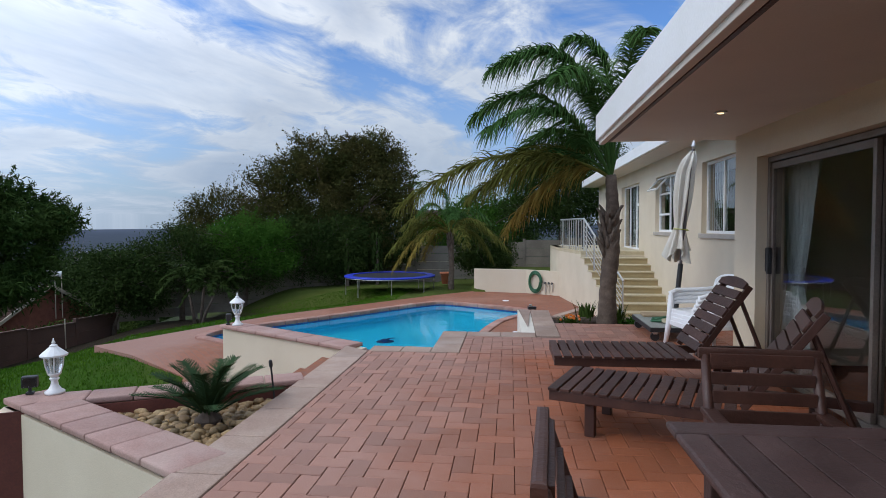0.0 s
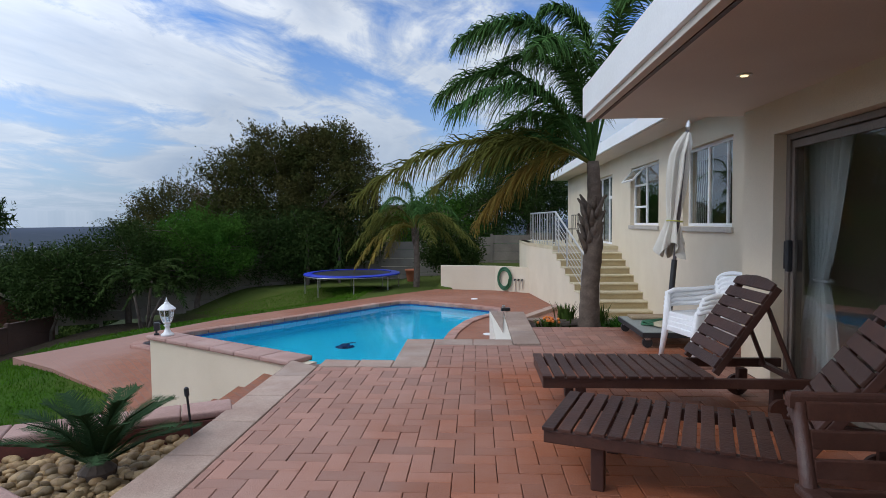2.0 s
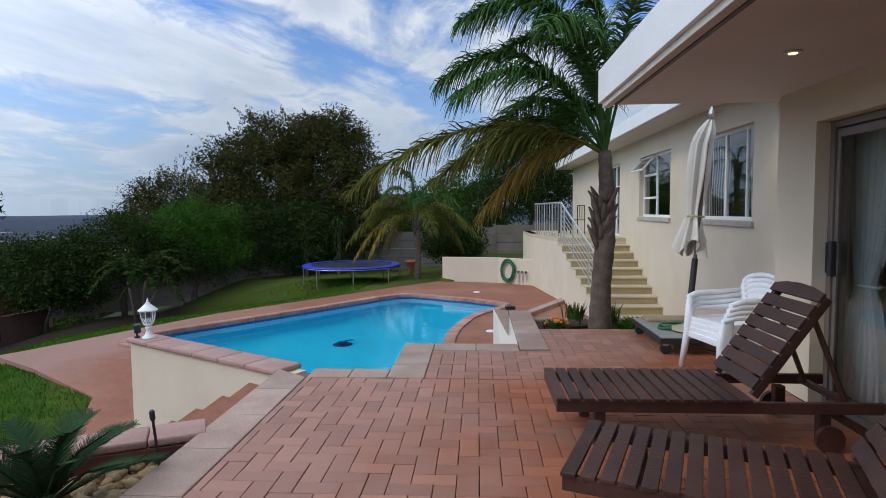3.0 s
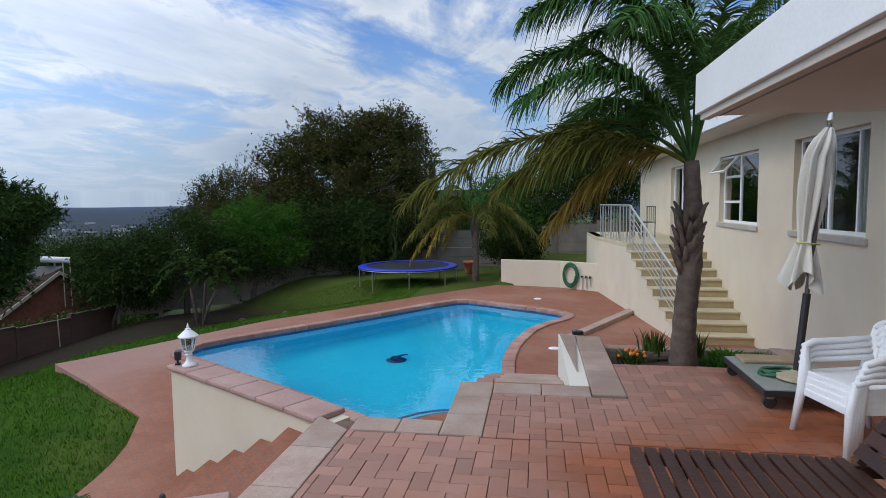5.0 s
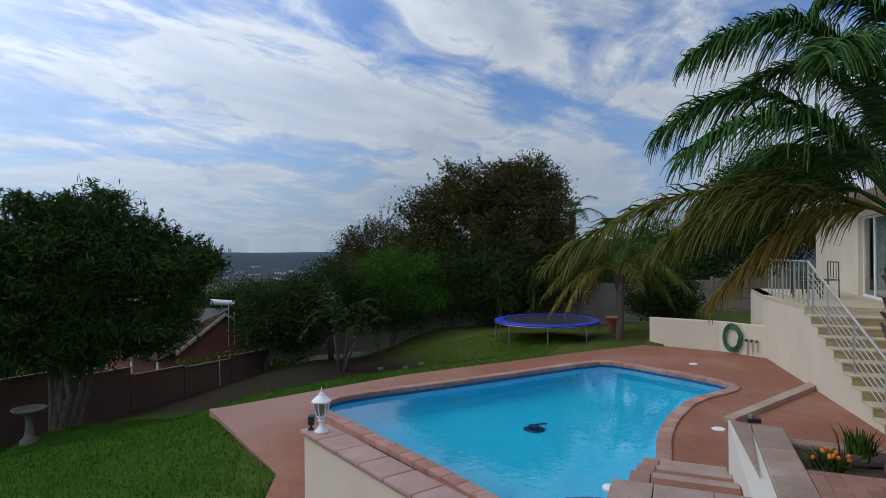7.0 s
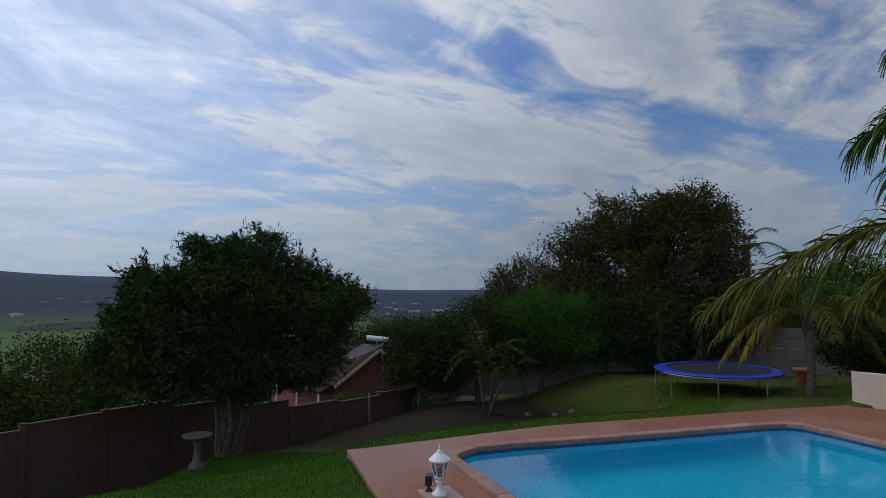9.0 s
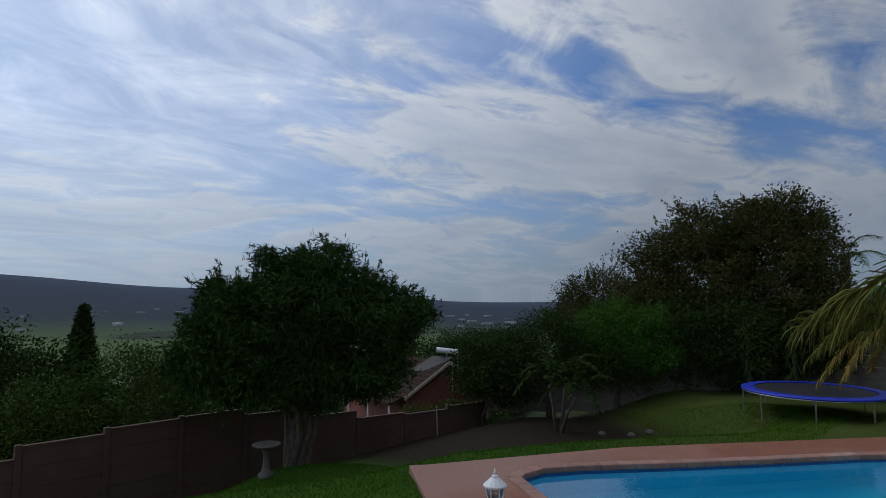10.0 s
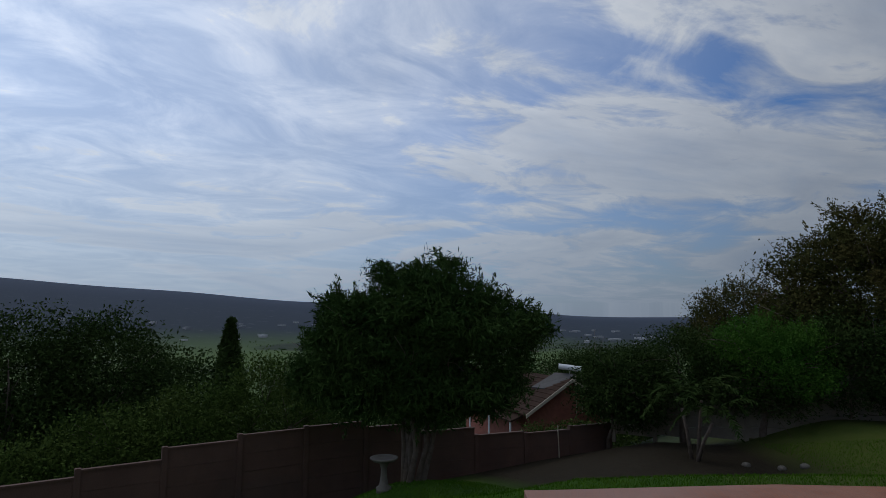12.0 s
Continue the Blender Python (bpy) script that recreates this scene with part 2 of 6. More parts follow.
def box(x0, y0, z0, x1, y1, z1, bevel=0.0, bm=None, m=None):
    own = bm is None
    bm = bm or bmesh.new()
    vs = [bm.verts.new((x, y, z)) for z in (z0, z1) for y in (y0, y1) for x in (x0, x1)]
    fs = [bm.faces.new([vs[i] for i in f]) for f in ((0, 2, 3, 1), (4, 5, 7, 6), (0, 1, 5, 4), (2, 6, 7, 3), (0, 4, 6, 2), (1, 3, 7, 5))]
    if m:
        bmesh.ops.transform(bm, matrix=m, verts=vs)
    if bevel:
        edges = list({e for f in fs for e in f.edges})
        bmesh.ops.bevel(bm, geom=edges, offset=bevel, segments=2, affect="EDGES", profile=0.6)
    return bm


def prism(points, z0, z1, bm=None, bevel=0.0):
    """An upright prism over a plan outline (counter-clockwise); z1 may be a list, one height for each corner."""
    bm = bm or bmesh.new()
    tops = z1 if isinstance(z1, (list, tuple)) else [z1] * len(points)
    lo = [bm.verts.new((x, y, z0)) for x, y in points]
    hi = [bm.verts.new((p[0], p[1], z)) for p, z in zip(points, tops)]
    n = len(points)
    top = bm.faces.new(hi)
    bm.faces.new(lo[::-1])
    for i in range(n):
        bm.faces.new((lo[i], lo[(i + 1) % n], hi[(i + 1) % n], hi[i]))
    if bevel:
        bmesh.ops.bevel(bm, geom=list(top.edges), offset=bevel, segments=2, affect="EDGES", profile=0.6)
    return bm


def tube(points, radii, sides=8, bm=None, caps=True):
    """A round bar along points; radii: one, or one for each point."""
    bm = bm or bmesh.new()
    pts = [Vector(p) for p in points]
    radii = [radii] * len(pts) if isinstance(radii, (int, float)) else radii
    rings, side = [], None
    for i, p in enumerate(pts):
        ahead = (pts[min(i + 1, len(pts) - 1)] - pts[max(i - 1, 0)]).normalized()
        if side is None:
            side = ahead.orthogonal().normalized()
        side = (side - ahead * side.dot(ahead)).normalized()
        up = ahead.cross(side)
        rings.append([bm.verts.new(p + (side * math.cos(a) + up * math.sin(a)) * radii[i]) for a in (j * math.tau / sides for j in range(sides))])
    for r, q in zip(rings, rings[1:]):
        for j in range(sides):
            bm.faces.new((r[j], r[(j + 1) % sides], q[(j + 1) % sides], q[j]))
    if caps:
        bm.faces.new(rings[0][::-1])
        bm.faces.new(rings[-1])
    return bm


def lathe(profile, sides=20, bm=None, centre=(0, 0, 0), caps=True):
    """A turned shape from (radius, height) pairs, bottom to top."""
    bm = bm or bmesh.new()
    rings = []
    for r, z in profile:
        rings.append([bm.verts.new((centre[0] + r * math.cos(a), centre[1] + r * math.sin(a), centre[2] + z)) for a in (j * math.tau / sides for j in range(sides))])
    for r, q in zip(rings, rings[1:]):
        for j in range(sides):
            bm.faces.new((r[j], r[(j + 1) % sides], q[(j + 1) % sides], q[j]))
    if caps:
        bm.faces.new(rings[0][::-1])
        bm.faces.new(rings[-1])
    return bm


def structure(name, bm, material, label, category):
    return tagged(part(name, bm, material), label, category, kind="structure")


def inside(x, y, poly):
    hit = False
    for (x0, y0), (x1, y1) in zip(poly, poly[1:] + poly[:1]):
        if (y0 > y) != (y1 > y) and x < (x1 - x0) * (y - y0) / (y1 - y0) + x0:
            hit = not hit
    return hit


def bend(points, steps=6):
    """Round off a closed plan outline: Chaikin's corner cutting, keeping the number of corners small."""
    out = []
    for (ax, ay), (bx, by) in zip(points, points[1:] + points[:1]):
        out += [(ax * 0.8 + bx * 0.2, ay * 0.8 + by * 0.2), (ax * 0.2 + bx * 0.8, ay * 0.2 + by * 0.8)]
    return out


def offset(poly, d):
    """The plan outline moved outwards by d (counter-clockwise outline)."""
    out = []
    n = len(poly)
    for i in range(n):
        a, b, c = (Vector(poly[(i + j) % n]) for j in (-1, 0, 1))
        u, v = (b - a).normalized(), (c - b).normalized()
        nu, nv = Vector((u.y, -u.x)), Vector((v.y, -v.x))
        k = (nu + nv)
        k = k / max(k.length_squared / 2, 0.5)
        out.append(tuple(b + k * d))
    return out


# ---- plan ----
WATER_Z, DECK_Z = -1.02, -0.93
POOL_EDGE = [(-6.32, 12.25), (-5.85, 11.98), (-2.3, 9.8), (-0.6, 8.5), (-0.55, 10.2), (-0.36, 11.4), (-0.40, 12.6), (-0.30, 13.7),
             (0.05, 15.2), (0.95, 16.55), (0.6, 17.1), (-1.6, 18.45), (-2.1, 18.4), (-4.25, 15.5), (-6.25, 13.05)]
DECK_OUT = [(-3.9, 8.1), (-1.7, 6.9), (0.7, 8.0), (1.2, 8.6), (1.2, 10.2), (4.3, 10.2), (4.3, 20.5), (2.2, 20.9), (0.9, 21.45), (-1.0, 21.8),
            (-2.3, 20.3), (-4.1, 17.9), (-6.4, 14.85), (-8.55, 11.85), (-6.6, 10.45), (-5.25, 9.7), (-4.92, 9.0), (-4.72, 8.2), (-4.6, 7.5), (-4.4, 6.2), (-3.6, 5.6), (-1.7, 5.6), (-2.0, 6.9)]


def path_z(x, y):
    """The paving is level round the pool and falls towards the lawn beside the garden steps."""
    k = max(0.0, min(1.0, (11.6 - y - 0.25 * max(0.0, -4.0 - x)) / 2.8)) if x < -3.0 else (1.0 if y < 7.4 and x < -1.5 else 0.0)
    return DECK_Z - max(0.34 * k, 0.16 * max(0.0, min(1.0, (-6.0 - x) / 2.4)))


def ground_z(x, y):
    """Lawn beside the paving, falling to the boundary wall, then the hillside down to the plain."""
    z = path_z(x, y) - 0.045 if x < -3.0 else -1.02
    if x > -3.6 and y < 8:
        z = -1.35
    left = max(0.0, -8.0 - x - max(0.0, y - 12) * 0.55)
    z -= 0.16 * min(left, 9.5)
    z -= 0.02 * max(0.0, min(14.0, y - 14)) * (1 if x < -3 else 0.3)
    off_edge, along_edge = (x + 8.8) * -0.843 + (y - 12) * 0.537, (x + 8.8) * 0.537 + (y - 12) * 0.843
    fall = max(0.0, min(1.0, (off_edge - 0.35) / 2.6)) * max(0.0, min(1.0, (12.0 - along_edge) / 4.0))
    z -= 1.15 * fall * fall * (3 - 2 * fall)
    z += 0.05 * math.sin(x * 0.7 + 1) * math.sin(y * 0.5)
    z += 0.8 * math.exp(-((x + 14.3) ** 2 + (y - 12.6) ** 2) / 5.0)  # rise under the tree
    if x > -1.0 and y > 21.9:
        z = max(z, -0.62 + 0.02 * (y - 22))
    r = math.hypot(x, y - 10)
    away = math.atan2(-x, y - 10)
    if r > 19 and x < -12:
        z -= min(0.22 * (r - 19), 7.0)
    if r > 45:
        k = min(1.0, (r - 45) / 320)
        z = z * (1 - k) - 58 * k + (x > 0) * 25 * k
    if r > 900:
        ridge = 8 + 133 * max(0.0, min(1.2, (away - 0.77) / 0.82)) + 5 * math.sin(away * 9) + 3 * math.sin(away * 23 + 1)
        z += (58 + ridge * 1.25 - 14) * min(1.0, ((r - 900) / 2600)) ** 1.3
    return z


# ---- ground ----
def build_ground():
    rings = [0.0] + [0.5 * i for i in range(1, 64)] + [32 * 1.085 ** i for i in range(1, 60)]
    rings = [r for r in rings if r < 4300]
    spokes = 288
    hollow = [offset(DECK_OUT, -0.45)[i] for i in range(len(DECK_OUT))]
    verts, faces = [], []
    for r in rings:
        for s in range(spokes):
            a = s * math.tau / spokes
            x, y = -2 + r * math.cos(a), 10 + r * math.sin(a)
            z = ground_z(x, y)
            if r < 30 and (inside(x, y, hollow) or (-1.9 < x < 9 and y < 12) or (4.3 < x < 10.9 and y < 26.4)):
                z = -4.2
            if -3.5 < x < -1.0 and 3.6 < y < 7.0:
                z = min(z, -1.5)
            verts.append((x, y, z))
    for i in range(len(rings) - 1):
        for s in range(spokes):
            a, b = i * spokes + s, i * spokes + (s + 1) % spokes
            faces.append((a, a + spokes, b + spokes, b))
    return raw("ground", verts, faces, GROUND, smooth=True)


def ground_material():
    m = bpy.data.materials.new("ground")
    m.use_nodes = True
    k = Nodes(m.node_tree)
    pos = k.add("ShaderNodeNewGeometry").outputs["Position"]
    grass = k.mix(k.ramp(k.noise(pos, 0.9, 5), 0.35, 0.66), (0.036, 0.10, 0.007), (0.058, 0.125, 0.010))
    grass = k.mix(k.ramp(k.noise(pos, 38, 3, 0.7), 0.25, 0.75), k.mix(0.5, grass, (0.015, 0.04, 0.006)), grass)
    grass = k.mix(k.math("MULTIPLY", k.ramp(k.noise(pos, 0.33, 6), 0.52, 0.72), 0.5), grass, (0.15, 0.16, 0.04))
    bits = k.add("ShaderNodeSeparateXYZ", Vector=pos)
    dry = k.ramp(k.math("DIVIDE", k.math("ADD", k.math("ADD", bits.outputs[1], k.math("MULTIPLY", bits.outputs[0], 0.55)), k.math("MULTIPLY", k.noise(pos, 0.5, 5), 5.0)), 40.0), 0.33, 0.42)
    grass = k.mix(k.math("MULTIPLY", dry, 0.8), grass, k.mix(k.noise(pos, 2.2, 5), (0.055, 0.088, 0.014), (0.11, 0.112, 0.03)))
    bush = k.mix(k.ramp(k.noise(pos, 0.035, 8, 0.65), 0.36, 0.62), (0.022, 0.034, 0.018), (0.055, 0.068, 0.032))
    field = k.mix(k.ramp(k.noise(pos, 0.004, 3, 0.5), 0.39, 0.47), bush, (0.085, 0.13, 0.042))
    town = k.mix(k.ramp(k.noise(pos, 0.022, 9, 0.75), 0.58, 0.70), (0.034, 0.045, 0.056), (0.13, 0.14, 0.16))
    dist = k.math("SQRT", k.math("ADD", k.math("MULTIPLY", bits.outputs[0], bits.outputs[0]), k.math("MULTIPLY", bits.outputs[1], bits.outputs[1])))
    gx, gy = bits.outputs[0], bits.outputs[1]
    off_edge = k.math("ADD", k.math("MULTIPLY", k.math("ADD", gx, 8.8), -0.843), k.math("MULTIPLY", k.math("SUBTRACT", gy, 12.0), 0.537))
    along_edge = k.math("ADD", k.math("MULTIPLY", k.math("ADD", gx, 8.8), 0.537), k.math("MULTIPLY", k.math("SUBTRACT", gy, 12.0), 0.843))
    rough_edge = k.math("ADD", off_edge, k.math("MULTIPLY", k.noise(pos, 1.5, 4), 1.4))
    mulch = k.math("MULTIPLY", k.ramp(k.math("DIVIDE", rough_edge, 10.0), 0.20, 0.24), k.ramp(k.math("DIVIDE", along_edge, 20.0), 0.42, 0.50, (1, 1, 1), (0, 0, 0)))
    mulch = k.math("MULTIPLY", mulch, k.ramp(k.math("DIVIDE", gy, 40.0), 0.38, 0.42))
    grass = k.mix(mulch, grass, k.mix(k.noise(pos, 6, 5), (0.02, 0.015, 0.01), (0.05, 0.04, 0.025)))
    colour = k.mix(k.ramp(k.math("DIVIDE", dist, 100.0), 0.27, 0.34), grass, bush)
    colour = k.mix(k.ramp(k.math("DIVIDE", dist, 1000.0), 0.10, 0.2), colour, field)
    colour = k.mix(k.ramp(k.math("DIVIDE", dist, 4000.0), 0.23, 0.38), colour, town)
    # aerial haze painted into the far ground's colour, stronger with distance
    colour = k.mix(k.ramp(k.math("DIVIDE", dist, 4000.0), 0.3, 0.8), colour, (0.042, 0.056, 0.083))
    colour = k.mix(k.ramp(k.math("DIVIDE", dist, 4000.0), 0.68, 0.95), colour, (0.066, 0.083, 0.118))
    bump = k.add("ShaderNodeBump", Strength=0.9, Distance=0.03, Height=k.noise(pos, 60, 3, 0.7)).outputs[0]
    s = k.add("ShaderNodeBsdfPrincipled", Base_Color=colour, Roughness=0.95, Normal=bump)
    s.inputs["Specular IOR Level"].default_value = 0.1
    k.add("ShaderNodeOutputMaterial", Surface=s.outputs[0])
    return m


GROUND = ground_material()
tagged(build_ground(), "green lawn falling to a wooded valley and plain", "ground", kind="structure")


# ---- pool and its paving ----
def strip(inner, outer, z0, z1, bm=None):
    """A closed band between two outlines with the same number of corners."""
    bm = bm or bmesh.new()
    n = len(inner)
    rows = [[bm.verts.new((*p, z)) for p in ring] for ring, z in ((inner, z0), (inner, z1), (outer, z1), (outer, z0))]
    for i in range(n):
        j = (i + 1) % n
        for r, q in ((0, 1), (1, 2), (2, 3), (3, 0)):
            bm.faces.new((rows[r][i], rows[q][i], rows[q][j], rows[r][j]))
    bmesh.ops.recalc_face_normals(bm, faces=bm.faces[:])
    return bm


POOL_IN = bend(POOL_EDGE)
basin = bmesh.new()
n = len(POOL_IN)
shrunk = offset(POOL_IN, -0.25)
top = [basin.verts.new((*p, DECK_Z - 0.2)) for p in POOL_IN]
low = [basin.verts.new((*p, -2.1)) for p in POOL_IN]
flo = [basin.verts.new((*p, -2.25)) for p in shrunk]
for i in range(n):
    j = (i + 1) % n
    basin.faces.new((top[j], top[i], low[i], low[j]))
    basin.faces.new((low[j], low[i], flo[i], flo[j]))
basin.faces.new(flo)
pool = tagged(part("pool", basin, POOL), "kidney-cornered swimming pool painted bright blue", "pool", kind="structure")
band = strip(POOL_IN, offset(POOL_IN, 0.02), DECK_Z - 0.2, DECK_Z - 0.02)
part("tile_band", band, POOL_TILE, pool, "dark blue mosaic band at the waterline")
bm = bmesh.new()
bm.faces.new([bm.verts.new((*p, WATER_Z)) for p in POOL_IN])
water = structure("water", bm, WATER, "clear rippled blue pool water", "water")
water.visible_shadow = False
for r, z in ((0.86, -1.10), (1.10, -1.22)):
    bm = prism([(-0.75 + r * math.cos(a), 9.35 + r * math.sin(a)) for a in (math.tau * i / 32 for i in range(32))], -2.2, z, bevel=0.02)
    part("pool_step", bm, POOL, pool)
    part("step_edge", tube([(-0.75 + r * math.cos(a), 9.35 + r * math.sin(a), z + 0.005) for a in (math.pi * (0.3 + 0.9 * i / 24) for i in range(25))], 0.035, 6), POOL_TILE, pool, "dark blue mosaic step edge")
part("brick_ledge", prism([(-0.80 + 0.62 * math.cos(a), 9.3 + 0.62 * math.sin(a)) for a in (math.tau * i / 28 for i in range(28))], -1.9, -0.93, bevel=0.02), DECK, pool, "red brick entry ledge")


def coping_run(points, width, z, material, parent, length=0.36, thick=0.07, closed=False, out=0.0):
    """Coping stones laid end to end along a line: each one a bevelled stone with a rounded nose."""
    run = points + points[:1] if closed else points
    for (ax, ay), (bx, by) in zip(run, run[1:]):
        a, b = Vector((ax, ay)), Vector((bx, by))
        span = (b - a).length
        count = max(1, round(span / length))
        if span < 0.05:
            continue
        key = (round(span / count, 3), width, thick, material.name)
        if key not in STONES:
            STONES[key] = mesh_of("coping_stone", box(-key[0] / 2 + 0.003, -width / 2, -thick, key[0] / 2 - 0.003, width / 2, 0, 0.016), material, True)
        turn = math.atan2(by - ay, bx - ax)
        for i in range(count):
            c = a.lerp(b, (i + 0.5) / count)
            ob = new("coping_stone", STONES[key])
            ob.parent = parent
            ob.matrix_world = Matrix.Translation((c.x, c.y, z + random.uniform(-0.003, 0.003))) @ Matrix.Rotation(turn + random.uniform(-0.006, 0.006), 4, "Z")


STONES = {}
coping_run(offset(POOL_IN, 0.10), 0.22, DECK_Z + 0.035, COPING_RED, pool, 0.34, 0.1, True)

hole = offset(POOL_IN, 0.12)
DECK_POLY = offset(DECK_OUT, 0.02)


def deck_sheet():
    """The deck outline with the pool cut out, as one sheet: a bridge edge joins the two outlines."""
    outer = [Vector((*p, 0)) for p in DECK_POLY]
    inner = [Vector((*p, 0)) for p in hole]
    from_area = sum(a.x * b.y - b.x * a.y for a, b in zip(outer, outer[1:] + outer[:1]))
    if from_area < 0:
        outer.reverse()
    from mathutils.geometry import tessellate_polygon
    tris = tessellate_polygon([outer, inner])
    bm = bmesh.new()
    vs = [bm.verts.new(p) for p in outer + inner]
    for t in tris:
        try:
            bm.faces.new([vs[i] for i in t])
        except ValueError:
            pass
    for axis, lo, hi in ((0, -9, 4.4), (1, 5.6, 21.8)):
        c = lo + 0.5
        while c < hi:
            co, no = [0, 0, 0], [0, 0, 0]
            co[axis], no[axis] = c, 1
            bmesh.ops.bisect_plane(bm, geom=bm.verts[:] + bm.edges[:] + bm.faces[:], plane_co=co, plane_no=no)
            c += 0.5
    for v in bm.verts:
        v.co.z = path_z(v.co.x, v.co.y)
    bmesh.ops.recalc_face_normals(bm, faces=bm.faces[:])
    for f in bm.faces:
        if f.normal.z < 0:
            f.normal_flip()
    low = bmesh.ops.extrude_face_region(bm, geom=bm.faces[:])
    bmesh.ops.translate(bm, verts=[g for g in low["geom"] if isinstance(g, bmesh.types.BMVert)], vec=(0, 0, -0.3))
    bmesh.ops.recalc_face_normals(bm, faces=bm.faces[:])
    return bm


structure("pavement", deck_sheet(), DECK, "red-brown brick paving round the pool", "paving")

# ---- terrace ----
EDGE_X = -1.6
TERRACE = [(EDGE_X, -4.0), (2.75, -4.0), (2.75, 6.87), (4.18, 6.87), (4.18, 9.1), (1.0, 9.1), (0.98, 8.0), (0.7, 8.22), (-0.57, 8.22), (-0.6, 7.12), (EDGE_X, 7.2)]
terrace = structure("floor", prism(TERRACE, -1.6, -0.045), JOINT, "raised terrace bedded with dark jointing sand", "terrace")
structure("wall_pool_side", prism([(-0.55, 7.1), (-0.55, 8.2), (0.68, 8.2), (0.68, 8.1), (-0.45, 8.1), (-0.45, 7.0), (-1.55, 7.0), (-1.55, 7.17)], -2.2, -0.07), PLASTER,
          "cream plastered wall under the terrace edge", "wall")


def slab_coping(poly, z1, parent, name="coping_slab"):
    part(name, prism(poly, -0.075, z1, bevel=0.012), COPING, parent)


C = 0.33
for y0, y1 in [(-4.0 + i * 0.62, -4.0 + (i + 1) * 0.62 - 0.006) for i in range(18)]:
    slab_coping([(EDGE_X - 0.04, y0), (EDGE_X - 0.04 + C, y0), (EDGE_X - 0.04 + C, min(y1, 6.89)), (EDGE_X - 0.04, min(y1, 7.2))], 0.006, terrace)
for x0, x1 in ((-1.30, -0.93), (-0.924, -0.58)):
    slab_coping([(x0, 6.9), (x1, 6.9), (x1, 7.17), (x0, 7.19)], 0.006, terrace)
for y0, y1 in ((6.9, 7.34), (7.346, 7.8), (7.806, 8.25)):
    slab_coping([(-0.574, y0), (-0.24, y0), (-0.24, y1), (-0.574, y1)], 0.006, terrace)
for x0, x1 in ((-0.234, 0.22), (0.226, 0.68)):
    slab_coping([(x0, 7.93), (x1, 7.93), (x1, 8.25), (x0, 8.25)], 0.006, terrace)

# ---- steps from the terrace to the pool ----
pool_steps = thing("brick_steps", pose(0, 0, 0), "red brick steps with pale nosing down to the pool deck", "steps", kind="structure")
for i in range(3):
    y0, z = 8.25 + 0.9 * i, -0.235 * (i + 1)
    part("tread", box(-0.30, y0, -1.5, 0.48, y0 + 0.9, z, 0.01), DECK, pool_steps)
    part("nosing", box(-0.29, y0 + (0.66 if i == 2 else 0.78), z - 0.06, 0.475, y0 + 0.92, z + 0.008, 0.015), COPING, pool_steps, "pale concrete nosing")
    part("side_stone", box(-0.50, y0 + 0.1, -1.5, -0.305, y0 + 0.92, z + 0.004, 0.015), COPING_RED, pool_steps, "dark red edge stone")

# Wall beside those steps, round the palm bed, and the kerb that runs on to the stairs.
bed = thing("planter_wall", pose(0, 0, 0), "cream plastered planter wall with pinkish flat coping", "planter", kind="structure")
part("wall_face", prism([(0.70, 8.0), (0.98, 8.0), (0.98, 10.3), (0.70, 10.42)], -1.3, -0.07), PLASTER, bed, "cream plastered wall face")
for y0, y1 in ((7.99, 8.8), (8.806, 9.6), (9.606, 10.4)):
    part("coping_slab", prism([(0.69, y0), (1.0, y0), (1.0, y1), (0.69, y1)], -0.07, 0.01, bevel=0.012), COPING, bed)
part("side_wall", prism([(0.50, 8.27), (0.685, 8.27), (0.685, 10.40), (0.47, 10.56)], -1.3, -0.012), PALE, bed, "pale plastered wall top")
part("narrow_coping", prism([(0.60, 8.75), (0.684, 10.38), (0.485, 10.54)], -0.01, 0.008), COPING, bed, "tapering pinkish coping")
part("back_kerb", box(1.0, 10.05, -1.2, 4.18, 10.25, -0.06, 0.015), COPING, bed, "pale concrete kerb")
part("kerb", prism([(0.60, 13.9), (0.76, 13.8), (2.62, 17.25), (2.45, 17.38)], -1.3, -0.84, bevel=0.015), COPING, bed, "low pinkish kerb")
part("bed_side", box(2.95, 9.1, -1.2, 3.1, 10.05, 0.0, 0.015), COPING, bed)
structure("soil_bed", box(1.0, 9.1, -1.2, 2.95, 10.05, -0.10), SOIL, "dark soil in the palm bed", "soil")
structure("soil_bed_side", box(3.1, 9.1, -1.2, 4.18, 10.05, -0.03), COPING, "pale stone slab beside the palm bed", "paving")

# ---- garden steps and the plastered wall with the lamp ----
garden_steps = thing("garden_steps", pose(0, 0, 0), "red brick steps going down from terrace to lawn paving", "steps", kind="structure")
for i in range(6):
    x1 = EDGE_X - 0.05 - 0.34 * i
    z = -0.18 * (i + 1)
    y1 = 7.2 + 0.62 * (i * 0.34 + 0.2) * 0.62
    part("tread", prism([(x1 - 0.36, 5.95), (x1, 5.95), (x1, y1 - 0.12), (x1 - 0.36, y1 + 0.06)], -1.7, z, bevel=0.012), DECK, garden_steps)
RW_A, RW_B = Vector((-1.55, 7.05)), Vector((-3.88, 8.42))
along = (RW_B - RW_A).normalized()
side = Vector((-along.y, along.x)) * -1
lamp_wall = thing("wall_lamp_side", pose(0, 0, 0), "cream plastered retaining wall with red brick coping", "wall", kind="structure")
quad = [RW_A, RW_A + side * 0.26, RW_B + side * 0.26, RW_B]
if (quad[1] - quad[0]).cross(quad[2] - quad[1]) < 0:
    quad = quad[::-1]
